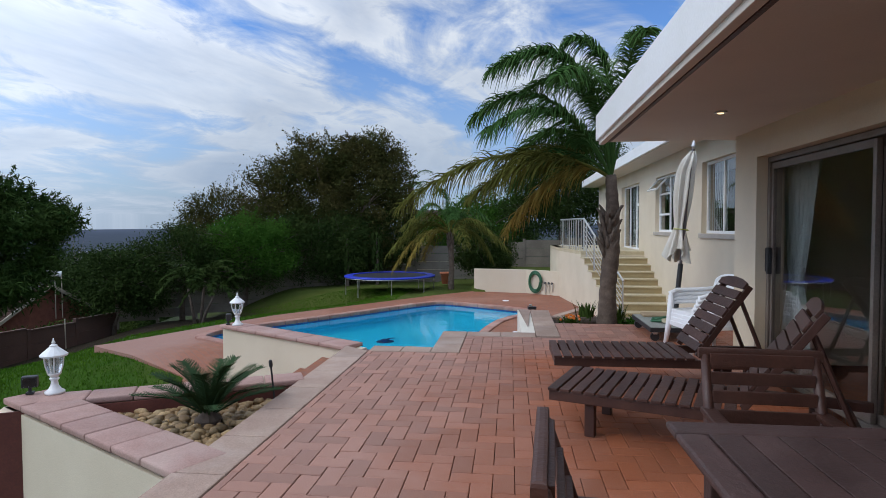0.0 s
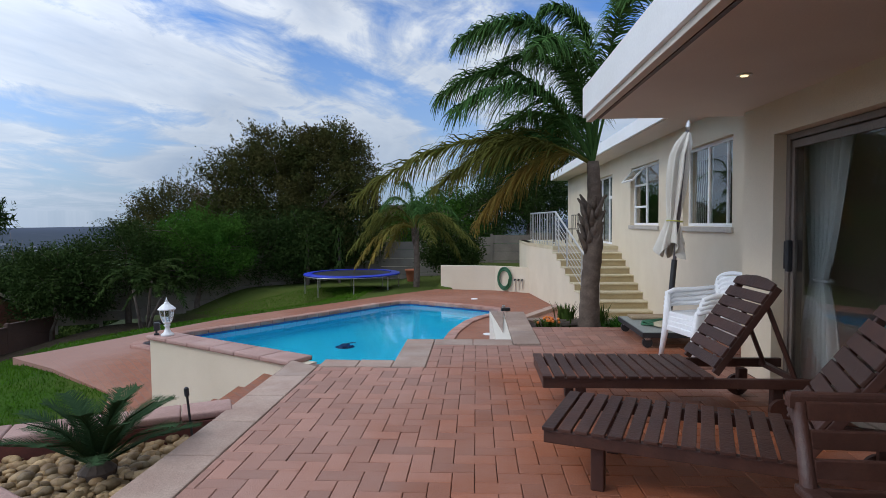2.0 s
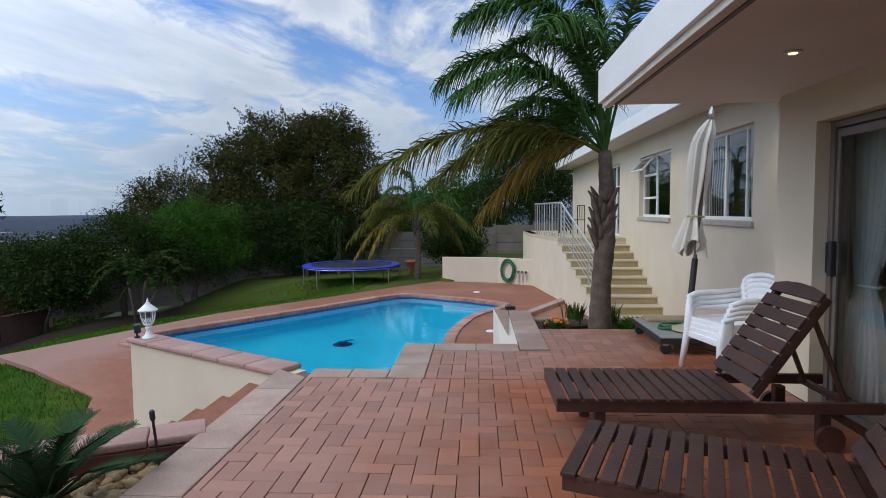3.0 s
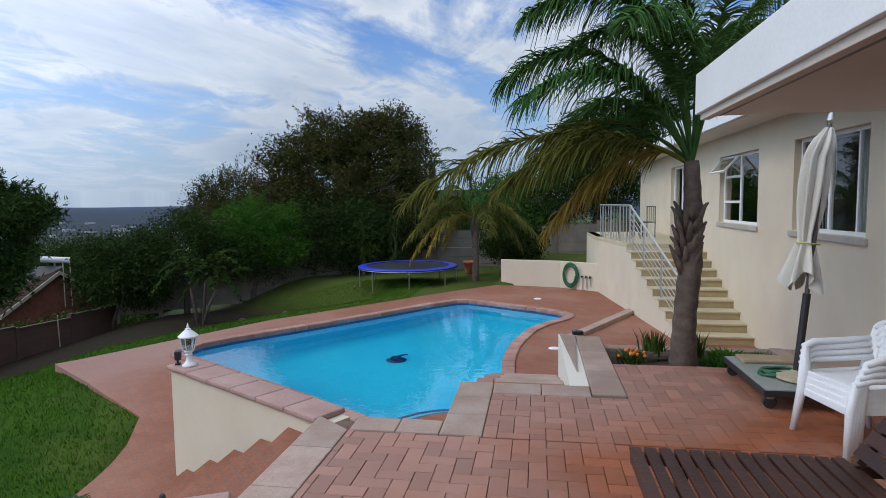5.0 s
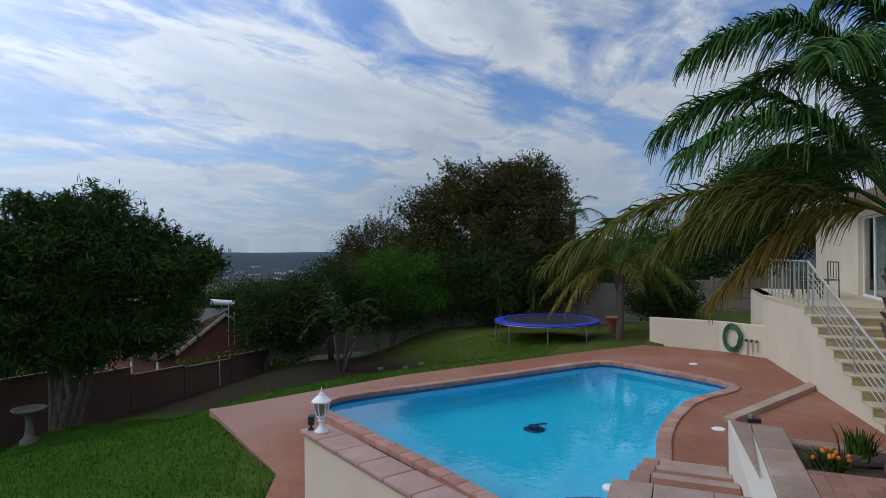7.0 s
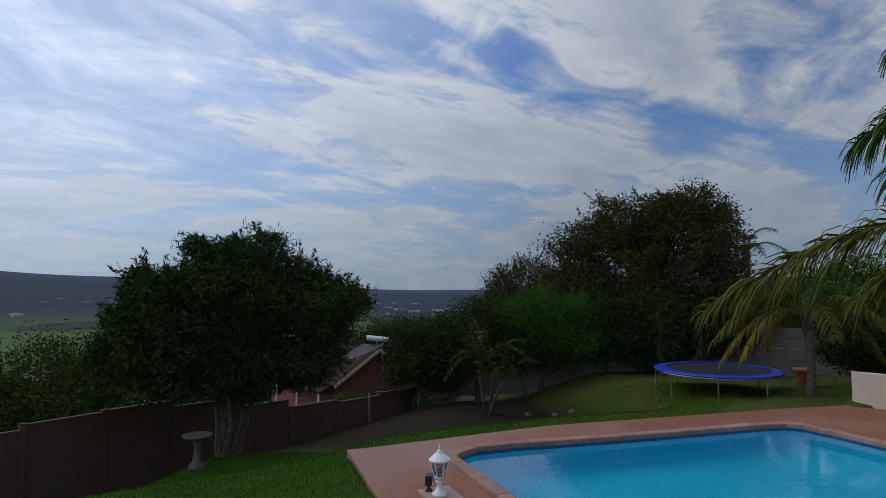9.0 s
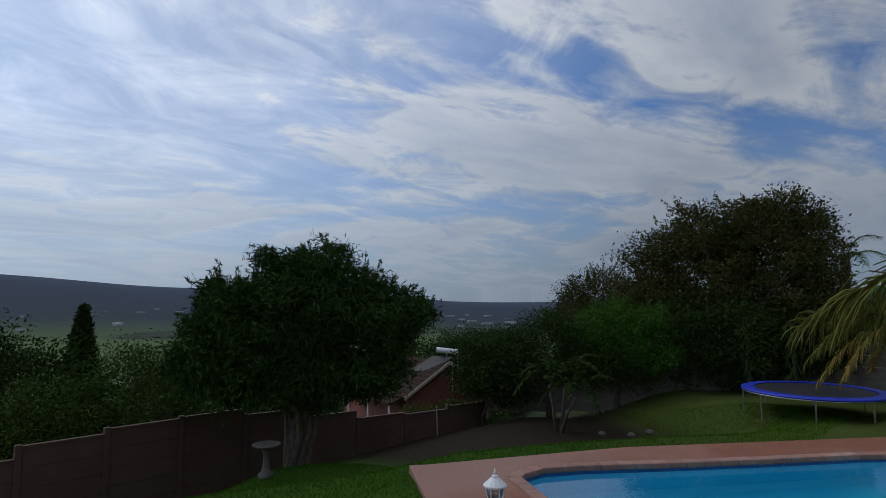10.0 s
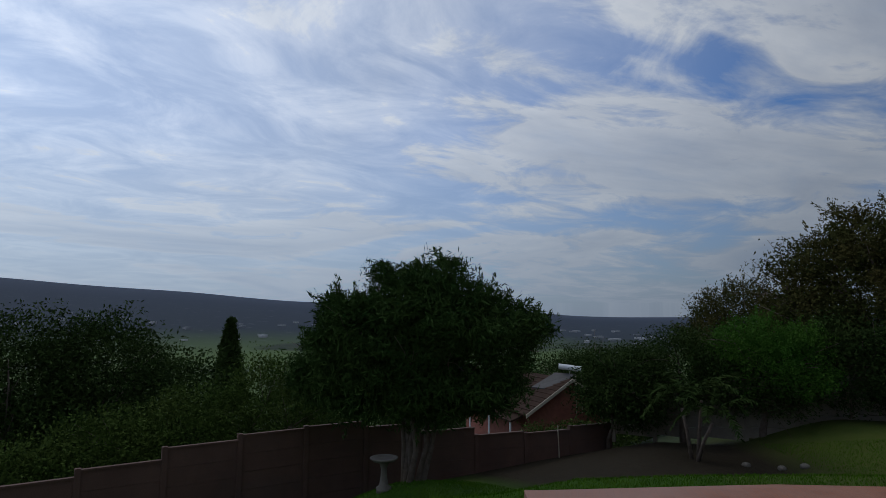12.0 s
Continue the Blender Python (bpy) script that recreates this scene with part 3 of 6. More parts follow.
part("wall_body", prism([tuple(p) for p in quad], -2.2, -0.043), PLASTER, lamp_wall)
mid = side * 0.13
coping_run([tuple(RW_A + mid + along * 0.10), tuple(RW_B + mid + along * 0.03)], 0.34, 0.011, COPING_ROSE, lamp_wall, 0.46, 0.052)

# ---- cycad planter ----
cycad_planter = thing("cycad_planter", pose(0, 0, 0), "cream plastered triangular planter with red brick coping", "planter", kind="structure")
PA, PB, PC = Vector((-1.6, 3.42)), Vector((-3.95, 4.72)), Vector((-1.62, 5.85))
for p, q, inn in ((PA, PB, 0.28), (PB, PC, 0.28)):
    u = (q - p).normalized()
    v = Vector((u.y, -u.x))
    if v.dot(Vector((-2.2, 4.7)) - p) < 0:
        v = -v
    loop = [p, q, q + v * inn, p + v * inn]
    if (loop[1] - loop[0]).cross(loop[2] - loop[1]) < 0:
        loop = loop[::-1]
    part("planter_side", prism([tuple(c) for c in loop], -1.9, -0.075), PLASTER, cycad_planter)
    broad = 0.38 if p is PA else 0.30
    if p is PB:
        inner = [p + v * 0.283, q + v * 0.283, q + v * 0.30, p + v * 0.30]
        if (inner[1] - inner[0]).cross(inner[2] - inner[1]) < 0:
            inner = inner[::-1]
        part("lining", prism([tuple(c) for c in inner], -0.9, -0.05), LINING, cycad_planter, "dark red brick lining")
    coping_run([tuple(p + v * (broad / 2 - 0.015) + u * (0.30 if p is PB else 0.02)), tuple(q + v * (broad / 2 - 0.015) - u * (0.10 if p is PB else 0.02))], broad, 0.008, COPING_ROSE, cycad_planter, 0.36, 0.055)
structure("gravel_bed", prism([(-1.64, 3.6), (-1.64, 5.6), (-3.6, 4.78)], -1.7, -0.22), SOIL, "dark soil under pebbles in the planter", "soil")

# ---- house ----
WX, BX, CORNER_Y, SOF = 2.75, 4.18, 6.87, 2.40


def wall_with_holes(name, x0, x1, y0, y1, z0, z1, holes, label):
    """A wall along y, pieces round its openings (y0, y1, z0, z1), joined in one mesh."""
    bm = bmesh.new()
    cur = y0
    for hy0, hy1, hz0, hz1 in sorted(holes):
        if hy0 > cur:
            box(x0, cur, z0, x1, hy0, z1, bm=bm)
        if hz0 > z0:
            box(x0, hy0, z0, x1, hy1, hz0, bm=bm)
        box(x0, hy0, hz1, x1, hy1, z1, bm=bm)
        cur = hy1
    box(x0, cur, z0, x1, y1, z1, bm=bm)
    bmesh.ops.remove_doubles(bm, verts=bm.verts[:], dist=0.0005)
    return structure(name, bm, PLASTER, label, "wall")


DOOR = (1.2, 6.32, 0.0, 2.12)
WIN2, WIN1, DOOR2 = (10.47, 12.6, 1.30, 2.72), (14.1, 16.4, 1.30, 2.72), (18.4, 21.2, 0.72, 2.76)
wall_with_holes("wall_terrace", WX, WX + 0.24, -4.0, CORNER_Y, 0.0, SOF, [DOOR], "cream plastered house wall beside the terrace")
structure("wall_return", box(WX + 0.24, CORNER_Y - 0.24, 0.0, BX, CORNER_Y, SOF + 0.5), PLASTER, "cream plastered return wall", "wall")
wall_with_holes("wall_garden", BX, BX + 0.24, CORNER_Y - 0.24, 26.5, -1.4, 3.16, [WIN2, WIN1, DOOR2], "cream plastered house wall with white windows")
structure("wall_far_end", box(BX + 0.24, 26.26, -1.4, 11.0, 26.5, 3.16), PLASTER, "cream plastered end wall", "wall")
structure("wall_back", box(10.8, -4.2, -1.4, 11.0, 26.26, 3.16), PLASTER, "plain house back wall", "wall")
structure("wall_behind", box(-1.6, -4.25, 0.0, 10.8, -4.0, 3.0), PLASTER, "plain plastered wall closing the terrace", "wall")
structure("ceiling", box(1.36, -4.0, SOF, 10.8, 7.07, SOF + 0.05), SOFFIT, "beige soffit boards under the flat roof", "ceiling")
structure("ceiling_garden_wing", box(3.56, 7.12, 3.16, 10.9, 26.9, 3.2), SOFFIT, "white soffit under the garden wing roof", "ceiling")
roof = thing("roof", pose(0, 0, 0), "flat white roof with deep painted fascia", "roof", kind="structure")
part("fascia_side", box(1.31, -4.2, SOF + 0.015, 1.36, 7.09, SOF + 0.30, 0.004), WHITE, roof, "white painted fascia")
part("fascia_end", box(1.36, 7.04, SOF + 0.015, 4.9, 7.09, SOF + 0.30, 0.004), WHITE, roof, "white painted fascia")
part("fascia_trim", box(1.34, -4.2, SOF - 0.03, 1.40, 7.06, SOF + 0.015, 0.004), SOFFIT, roof, "narrow beige drip trim")
# no groove is cut: a dark strip is added for its shadow line
part("trim_groove", box(1.43, -4.2, SOF - 0.012, 1.46, 7.0, SOF), WOOD, roof, "thin dark strip standing in for a shadow line on the soffit")
part("roof_deck", box(1.36, -4.2, SOF + 0.05, 10.9, 7.04, SOF + 0.29), WHITE, roof)
part("garden_fascia", box(3.50, 7.12, 3.17, 3.56, 26.9, 3.44, 0.004), WHITE, roof, "white painted fascia")
part("garden_roof_deck", box(3.56, 7.12, 3.2, 10.9, 26.9, 3.42), WHITE, roof)

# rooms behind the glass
# dark wall colour stands in for the low light inside the rooms
DARK_ROOM = surface("dimmed_room_wall", (0.16, 0.14, 0.12), (0.2, 0.17, 0.14), 2, 0.9, 0.1, 50)
structure("room_floor", box(WX + 0.24, -4.0, -0.3, 10.8, CORNER_Y - 0.24, 0.01), DECK, "brown tiled living room floor", "floor")
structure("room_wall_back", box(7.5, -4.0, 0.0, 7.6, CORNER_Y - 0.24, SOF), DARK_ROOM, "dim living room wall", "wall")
structure("garden_room_floor", box(BX + 0.24, CORNER_Y, 0.4, 10.8, 26.26, 0.7), DECK, "brown floor in the garden wing", "floor")
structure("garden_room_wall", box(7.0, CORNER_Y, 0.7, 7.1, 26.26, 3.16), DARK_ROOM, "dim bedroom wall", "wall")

# ---- stairs, landing, rail, garden wall ----
def stair_x(y):
    return 2.86 - 0.135 * (y - 14.2)


stairs = thing("stairs", pose(0, 0, 0), "ochre concrete stairs up to the landing", "stairs", kind="structure")
RISE, GOING, Y0 = 0.165, 0.40, 14.05
for i in range(10):
    y0, y1 = Y0 + GOING * i, (Y0 + GOING * (i + 1) if i < 9 else 23.5)
    z = DECK_Z + RISE * (i + 1)
    lx0, lx1 = (stair_x(y0), stair_x(y1)) if i < 9 else (stair_x(y0), 2.02)
    if i < 9:
        part("step_body", prism([(lx0, y0), (BX, y0), (BX, y1), (lx1, y1)], -1.3, z - 0.035), STEP, stairs)
        part("step_tread", prism([(lx0 - 0.03, y0 - 0.03), (BX, y0 - 0.03), (BX, y1 - 0.032), (lx1 - 0.03, y1 - 0.032)], z - 0.034, z, bevel=0.008), NOSING, stairs, "pale rounded tread")
LAND_Z = DECK_Z + RISE * 10
ytop = Y0 + GOING * 9
structure("landing", prism([(stair_x(ytop), ytop), (BX, ytop), (BX, 23.5), (1.9, 23.5), (1.95, 20.7)], LAND_Z - 0.1, LAND_Z), NOSING, "pale landing slab before the glass door", "floor")
def solid(points, faces):
    bm = bmesh.new()
    vs = [bm.verts.new(p) for p in points]
    for f in faces:
        bm.faces.new([vs[i] for i in f])
    bmesh.ops.recalc_face_normals(bm, faces=bm.faces[:])
    return bm


outline = [(Y0, -1.4)]
for i in range(10):
    z = DECK_Z + RISE * (i + 1) - (0.036 if i < 9 else 0.1)
    outline += [(Y0 + GOING * i, z), (Y0 + GOING * (i + 1) if i < 9 else 20.7, z)]
outline += [(20.7, -1.4)]
n = len(outline)
structure("wall_stairs", solid([(stair_x(y) - 0.014, y, z) for y, z in outline] + [(stair_x(y) - 0.002, y, z) for y, z in outline],
                               [tuple(range(n)), tuple(range(n, 2 * n))] + [(i, (i + 1) % n, n + (i + 1) % n, n + i) for i in range(n)]), PLASTER, "cream plastered stair side wall", "wall")
structure("landing_core", prism([(stair_x(ytop), ytop + 0.005), (BX, ytop + 0.005), (BX, 20.7), (stair_x(20.7), 20.7)], -1.4, LAND_Z - 0.104), PLASTER, "plastered core under the landing", "wall")
structure("wall_landing", prism([(1.97, 20.7), (2.2, 20.7), (2.15, 23.5), (1.9, 23.5)], -1.4, LAND_Z), PLASTER, "cream plastered landing wall", "wall")
structure("wall_garden_low", prism([(2.0, 20.5), (2.0, 20.75), (0.95, 21.5), (-0.98, 21.92), (-0.98, 21.74), (0.9, 21.28)][::-1], -1.3, -0.10), PLASTER, "low cream plastered garden wall", "wall")

railing = thing("stair_railing", pose(0, 0, 0), "stainless steel railing along landing and stairs", "railing", kind="structure")
H = 0.95


def rail_post(x, y, z, h=H, r=0.022):
    part("post", tube([(x, y, z), (x, y, z + h)], r, 10), STEEL, railing)


lx = lambda y: stair_x(y) + 0.10
for i in range(11):
    y = ytop + 0.1 + i * 0.3
    rail_post(lx(y), y, LAND_Z, r=0.022 if i % 3 == 0 else 0.011)
for i in (0, 3, 6, 8):
    y = Y0 + 0.2 + GOING * i
    rail_post(lx(y), y, DECK_Z + RISE * (i + 1))
part("top_rail", tube([(lx(ytop + 3.1), ytop + 3.1, LAND_Z + H), (lx(ytop + 0.1), ytop + 0.1, LAND_Z + H), (lx(Y0 + 0.15), Y0 + 0.15, DECK_Z + RISE + H - 0.02)], 0.026, 10), STEEL, railing, "round steel handrail")
for k in range(6):
    h = 0.12 + k * 0.13
    part("rod", tube([(lx(ytop + 0.1), ytop + 0.1, LAND_Z + h), (lx(Y0 + 0.2), Y0 + 0.2, DECK_Z + RISE + h - 0.02)], 0.008, 6), STEEL, railing)
part("low_rail", tube([(lx(ytop + 3.1), ytop + 3.1, LAND_Z + 0.1), (lx(ytop + 0.1), ytop + 0.1, LAND_Z + 0.1)], 0.012, 8), STEEL, railing)


# ---- windows and doors ----
def framed(name, y0, y1, z0, z1, x, bars, label, category, material=WHITE, w=0.055, sill=True, panes=True):
    """A window in the wall along y: frame, bars (fractions along y or z), panes and sill."""
    t = thing(name, pose(0, 0, 0), label, category, kind="structure")
    for a, b, c, d in ((y0, y1, z0, z0 + w), (y0, y1, z1 - w, z1), (y0, y0 + w, z0 + w, z1 - w), (y1 - w, y1, z0 + w, z1 - w)):
        part("frame", box(x, a, c, x + 0.06, b, d, 0.004), material, t)
    for a, b, c, d in bars:
        part("bar", box(x + 0.004, a, c, x + 0.056, b, d, 0.004), material, t)
    if sill:
        part("sill", box(x - 0.14, y0 - 0.06, z0 - 0.09, x + 0.05, y1 + 0.06, z0 - 0.004, 0.008), surf_sill, t, "grey concrete sill")
    if panes:
        part("pane", box(x + 0.026, y0 + w, z0 + w, x + 0.032, y1 - w, z1 - w), PANE, t)
    return t


surf_sill = surface("sill_concrete", (0.40, 0.36, 0.31), (0.46, 0.42, 0.36), 4, 0.85, 0.3, 70)
WXF = BX + 0.10
y0, y1, z0, z1 = WIN1
ym = y0 + (y1 - y0) * 0.55
win = framed("window_1", *WIN1, WXF, [(ym - 0.03, ym + 0.03, z0 + 0.05, z1 - 0.05), (ym, y1 - 0.05, z0 + 0.42, z0 + 0.47), (ym, y1 - 0.05, z0 + 0.95, z0 + 1.0)],
             "white steel window with an open top-hung sash", "window")
sash = part("open_sash", bmesh.new(), WHITE, win, "top-hung sash standing open")
bm = bmesh.new()
for a, b, c, d in ((0, 1.0, 0, 0.04), (0, 1.0, 0.40, 0.44), (0, 0.04, 0.04, 0.40), (0.96, 1.0, 0.04, 0.40)):
    box(-0.02, a, -0.44 + c, 0.02, b, -0.44 + d, 0.003, bm)
bm.to_mesh(sash.data)
bm.free()
sash.data.materials.clear()
sash.data.materials.append(WHITE)
sash.matrix_world = Matrix.Translation((WXF - 0.02, ym + 0.05, z1 - 0.03)) @ Matrix.Rotation(radians(42), 4, "Y")
part("sash_pane", box(-0.003, 0.04, -0.40, 0.003, 0.96, -0.04), PANE, sash)
y0, y1, z0, z1 = WIN2
ym = y0 + (y1 - y0) * 0.56
win = framed("window_2", *WIN2, WXF, [(ym - 0.03, ym + 0.03, z0 + 0.05, z1 - 0.05), (y0 + 0.42, y0 + 0.46, z0 + 0.05, z1 - 0.05)], "white steel window with burglar bars", "window")
for i in range(9):
    y = ym + 0.06 + i * 0.1
    part("burglar_bar", tube([(WXF + 0.1, y, z0 + 0.05), (WXF + 0.1, y + 0.03, z0 + 0.5), (WXF + 0.1, y - 0.03, z0 + 0.9), (WXF + 0.1, y, z1 - 0.05)], 0.008, 5), WHITE, win)
for i in range(7):
    y = y0 + 0.04 + i * 0.06
    part("burglar_bar", tube([(WXF + 0.1, y, z0 + 0.05), (WXF + 0.1, y, z1 - 0.05)], 0.007, 5), WHITE, win)
y0, y1, z0, z1 = DOOR2
framed("door_2", *DOOR2, WXF, [(19.2, 19.28, z0 + 0.05, z1 - 0.05), (20.2, 20.28, z0 + 0.05, z1 - 0.05), (y0, 19.2, z0 + 1.35, z0 + 1.43)], "white framed glass door on the landing", "door", sill=False)


def curtain(name, m, width, z0, z1, label, tie=None, seed=0, sweep=0.0):
    """A hanging cloth in folds, drawn in at the tie."""
    rnd = random.Random(seed)
    bm = bmesh.new()
    rows, cols = 26, 60
    grid = []
    for r in range(rows + 1):
        f = r / rows
        z = z0 + (z1 - z0) * f
        k = 1.0 if tie is None else 0.30 + 0.70 * min(1.0, (abs(f - tie) / (0.55 if f > tie else 0.36)) ** 0.85)
        row = []
        for c in range(cols + 1):
            u = c / cols
            y = (u - 0.5) * width * k + (0.0 if tie is None else 0.10 * (1 - k) * width) + sweep * (1 - f) ** 1.5
            x = 0.035 * math.sin(u * math.tau * 7 + 0.7 * math.sin(f * 3)) * (0.6 + 0.4 * k) + 0.012 * math.sin(u * 47 + f * 5)
            row.append(bm.verts.new((x, y, z)))
        grid.append(row)
    for r in range(rows):
        for c in range(cols):
            bm.faces.new((grid[r][c], grid[r][c + 1], grid[r + 1][c + 1], grid[r + 1][c]))
    me = mesh_of("cloth", bm, VOILE, True)
    t = thing(name, m, label, "curtain")
    ob = new("cloth", me)
    ob.parent = t
    ob.modifiers.new("thick", "SOLIDIFY").thickness = 0.006
    if tie is not None:
        part("tie_back", tube([(0.05 * math.cos(a), 0.07 * width + 0.17 * width * math.sin(a), z0 + (z1 - z0) * tie) for a in (math.tau * i / 16 for i in range(17))], 0.014, 6), VOILE, t)
    return t


curtain("curtain", pose(WX + 0.36, 6.17, 0), 0.62, 0.03, 2.12, "white voile curtain tied back behind sliding door", 0.42, 3, 0.12)
for y in (11.25,):
    curtain("curtain", pose(WXF + 0.35, y, 0), 0.4, 1.2, 2.74, "pale curtain hanging behind the bedroom window", None, 5)
for y in (19.0, 20.6):
    curtain("curtain", pose(WXF + 0.3, y, 0), 0.9, 0.75, 2.76, "pale curtain hanging behind the glass door", None, 6)

# sliding door onto the terrace
sd = thing("door_1", pose(0, 0, 0), "large aluminium sliding door with dark glass", "door", kind="structure")
FRAME = surface("bronze_aluminium", (0.20, 0.165, 0.14), (0.25, 0.21, 0.18), 4, 0.45, 0.05, 80, metal=0.35)
DX = WX + 0.10
part("jamb", box(DX, 6.262, 0.0, DX + 0.12, 6.318, 2.115, 0.004), FRAME, sd)
part("jamb", box(DX, 1.202, 0.0, DX + 0.12, 1.28, 2.115, 0.004), FRAME, sd)
part("head", box(DX, 1.28, 2.065, DX + 0.12, 6.262, 2.115, 0.004), FRAME, sd)
part("track", box(DX, 1.28, 0.0, DX + 0.12, 6.262, 0.045, 0.004), FRAME, sd)
for i, (a, b) in enumerate(((4.62, 6.257), (2.92, 4.66), (1.285, 2.97))):
    x = DX + (0.015 if i % 2 == 0 else 0.065)
    leafd = part("sliding_leaf", box(x, a, 0.05, x + 0.04, a + 0.04, 2.055, 0.003), FRAME, sd)
    part("stile", box(x, b - 0.04, 0.05, x + 0.04, b, 2.055, 0.003), FRAME, leafd)
    part("bottom_rail", box(x, a + 0.04, 0.05, x + 0.04, b - 0.04, 0.12, 0.003), FRAME, leafd)
    part("top_rail", box(x, a + 0.04, 1.995, x + 0.04, b - 0.04, 2.055, 0.003), FRAME, leafd)
    part("pane", box(x + 0.016, a + 0.04, 0.12, x + 0.023, b - 0.04, 1.995), PANE, leafd)
handle = part("handle", box(DX - 0.03, 6.215, 0.98, DX + 0.012, 6.255, 1.24, 0.01), BLACK, sd, "black pull handle")

part("lock_plate", box(DX - 0.02, 6.275, 1.0, DX - 0.001, 6.30, 1.23, 0.004), BLACK, sd, "black lock plate")

for y in (5.39, 2.2, -1.0):
    dl = thing("downlight", pose(2.09, y, SOF - 0.004), "small round recessed soffit downlight", "downlight", "soffit downlights")
    part("bezel", lathe([(0.048, -0.008), (0.05, -0.004), (0.05, 0.003)], 20), ALU, dl)
    lampm = bpy.data.materials.get("lamp_glow")
    if not lampm:
        lampm = bpy.data.materials.new("lamp_glow")
        lampm.use_nodes = True
        kk = Nodes(lampm.node_tree)
        kk.add("ShaderNodeOutputMaterial", Surface=kk.add("ShaderNodeEmission", Color=(1.0, 0.75, 0.4), Strength=2.5).outputs[0])
    part("lamp", lathe([(0.024, -0.0125), (0.026, -0.0085)], 16), lampm, dl, "warm glowing lamp")


# ---- plants ----
def fast_mesh(name, verts, quads, material, parent):
    me = bpy.data.meshes.new(name)
    v, q = np.asarray(verts, np.float32), np.asarray(quads, np.int32)
    me.vertices.add(len(v))
    me.vertices.foreach_set("co", v.ravel())
    me.loops.add(q.size)
    me.loops.foreach_set("vertex_index", q.ravel())
    me.polygons.add(len(q))
    me.polygons.foreach_set("loop_start", np.arange(0, q.size, q.shape[1], dtype=np.int32))
    me.polygons.foreach_set("loop_total", np.full(len(q), q.shape[1], np.int32))
    me.update(calc_edges=True)
    me.materials.append(material)
    ob = new(name, me)
    ob.parent = parent
    return ob


def leaf_cloud(blobs, count, size, rng, long=1.0, droop=0.0, clump=0.42, per=60, hollow=0.55, shoots=0):
    """Leaves gathered in clumps through the blobs (x, y, z, rx, ry, rz): diamonds, turned at random."""
    vol = np.array([b[3] * b[4] * b[5] for b in blobs]) ** (2 / 3)
    n_clump = max(8, count // per)
    which = rng.choice(len(blobs), n_clump, p=vol / vol.sum())
    d = rng.normal(size=(n_clump, 3))
    d /= np.linalg.norm(d, axis=1)[:, None]
    r = hollow + (1.08 - hollow) * rng.random(n_clump) ** 0.7
    B = np.array(blobs)[which]
    centre = B[:, :3] + d * r[:, None] * B[:, 3:]
    spread = clump * (0.6 + 0.9 * rng.random(n_clump))
    home = rng.integers(0, n_clump, count)
    jitter = np.clip(rng.normal(size=(count, 3)), -1.5, 1.5) * np.array([1, 1, 0.75])
    pos = centre[home] + jitter * spread[home][:, None]
    out = d[home]
    axis = rng.normal(size=(count, 3)) * 0.8 + out * 0.7 + np.array([0, 0, -droop])
    axis /= np.linalg.norm(axis, axis=1)[:, None]
    side = np.cross(axis, rng.normal(size=(count, 3)))
    side /= np.linalg.norm(side, axis=1)[:, None]
    s = size * (0.6 + 0.8 * rng.random(count))[:, None]
    a, b = axis * s * long, side * s * 0.42
    verts = np.stack([pos - a * 0.5, pos + b * 0.5, pos + a * 0.5, pos - b * 0.5], 1).reshape(-1, 3)
    if shoots:
        b = rng.choice(np.flatnonzero(r > np.quantile(r, 0.6)), shoots)
        lead = d[b] * 0.7 + np.array([0, 0, 0.55]) + rng.normal(size=(shoots, 3)) * 0.35
        lead /= np.linalg.norm(lead, axis=1)[:, None]
        reach = clump * (1.5 + 1.8 * rng.random(shoots))
        m = 34
        u = rng.random((shoots, m))
        p = (centre[b][:, None] + lead[:, None] * (reach[:, None] * u)[..., None] + rng.normal(size=(shoots, m, 3)) * size * 0.35).reshape(-1, 3)
        ax = (lead[:, None] * 0.8 + rng.normal(size=(shoots, m, 3)) * 0.55).reshape(-1, 3)
        ax /= np.linalg.norm(ax, axis=1)[:, None]
        sd = np.cross(ax, rng.normal(size=ax.shape))
        sd /= np.linalg.norm(sd, axis=1)[:, None]
        a2, b2 = ax * size * long * 0.5, sd * size * 0.21
        verts = np.concatenate([verts, np.stack([p - a2, p + b2, p + a2, p - b2], 1).reshape(-1, 3)])
    return verts, np.arange(len(verts)).reshape(-1, 4), centre


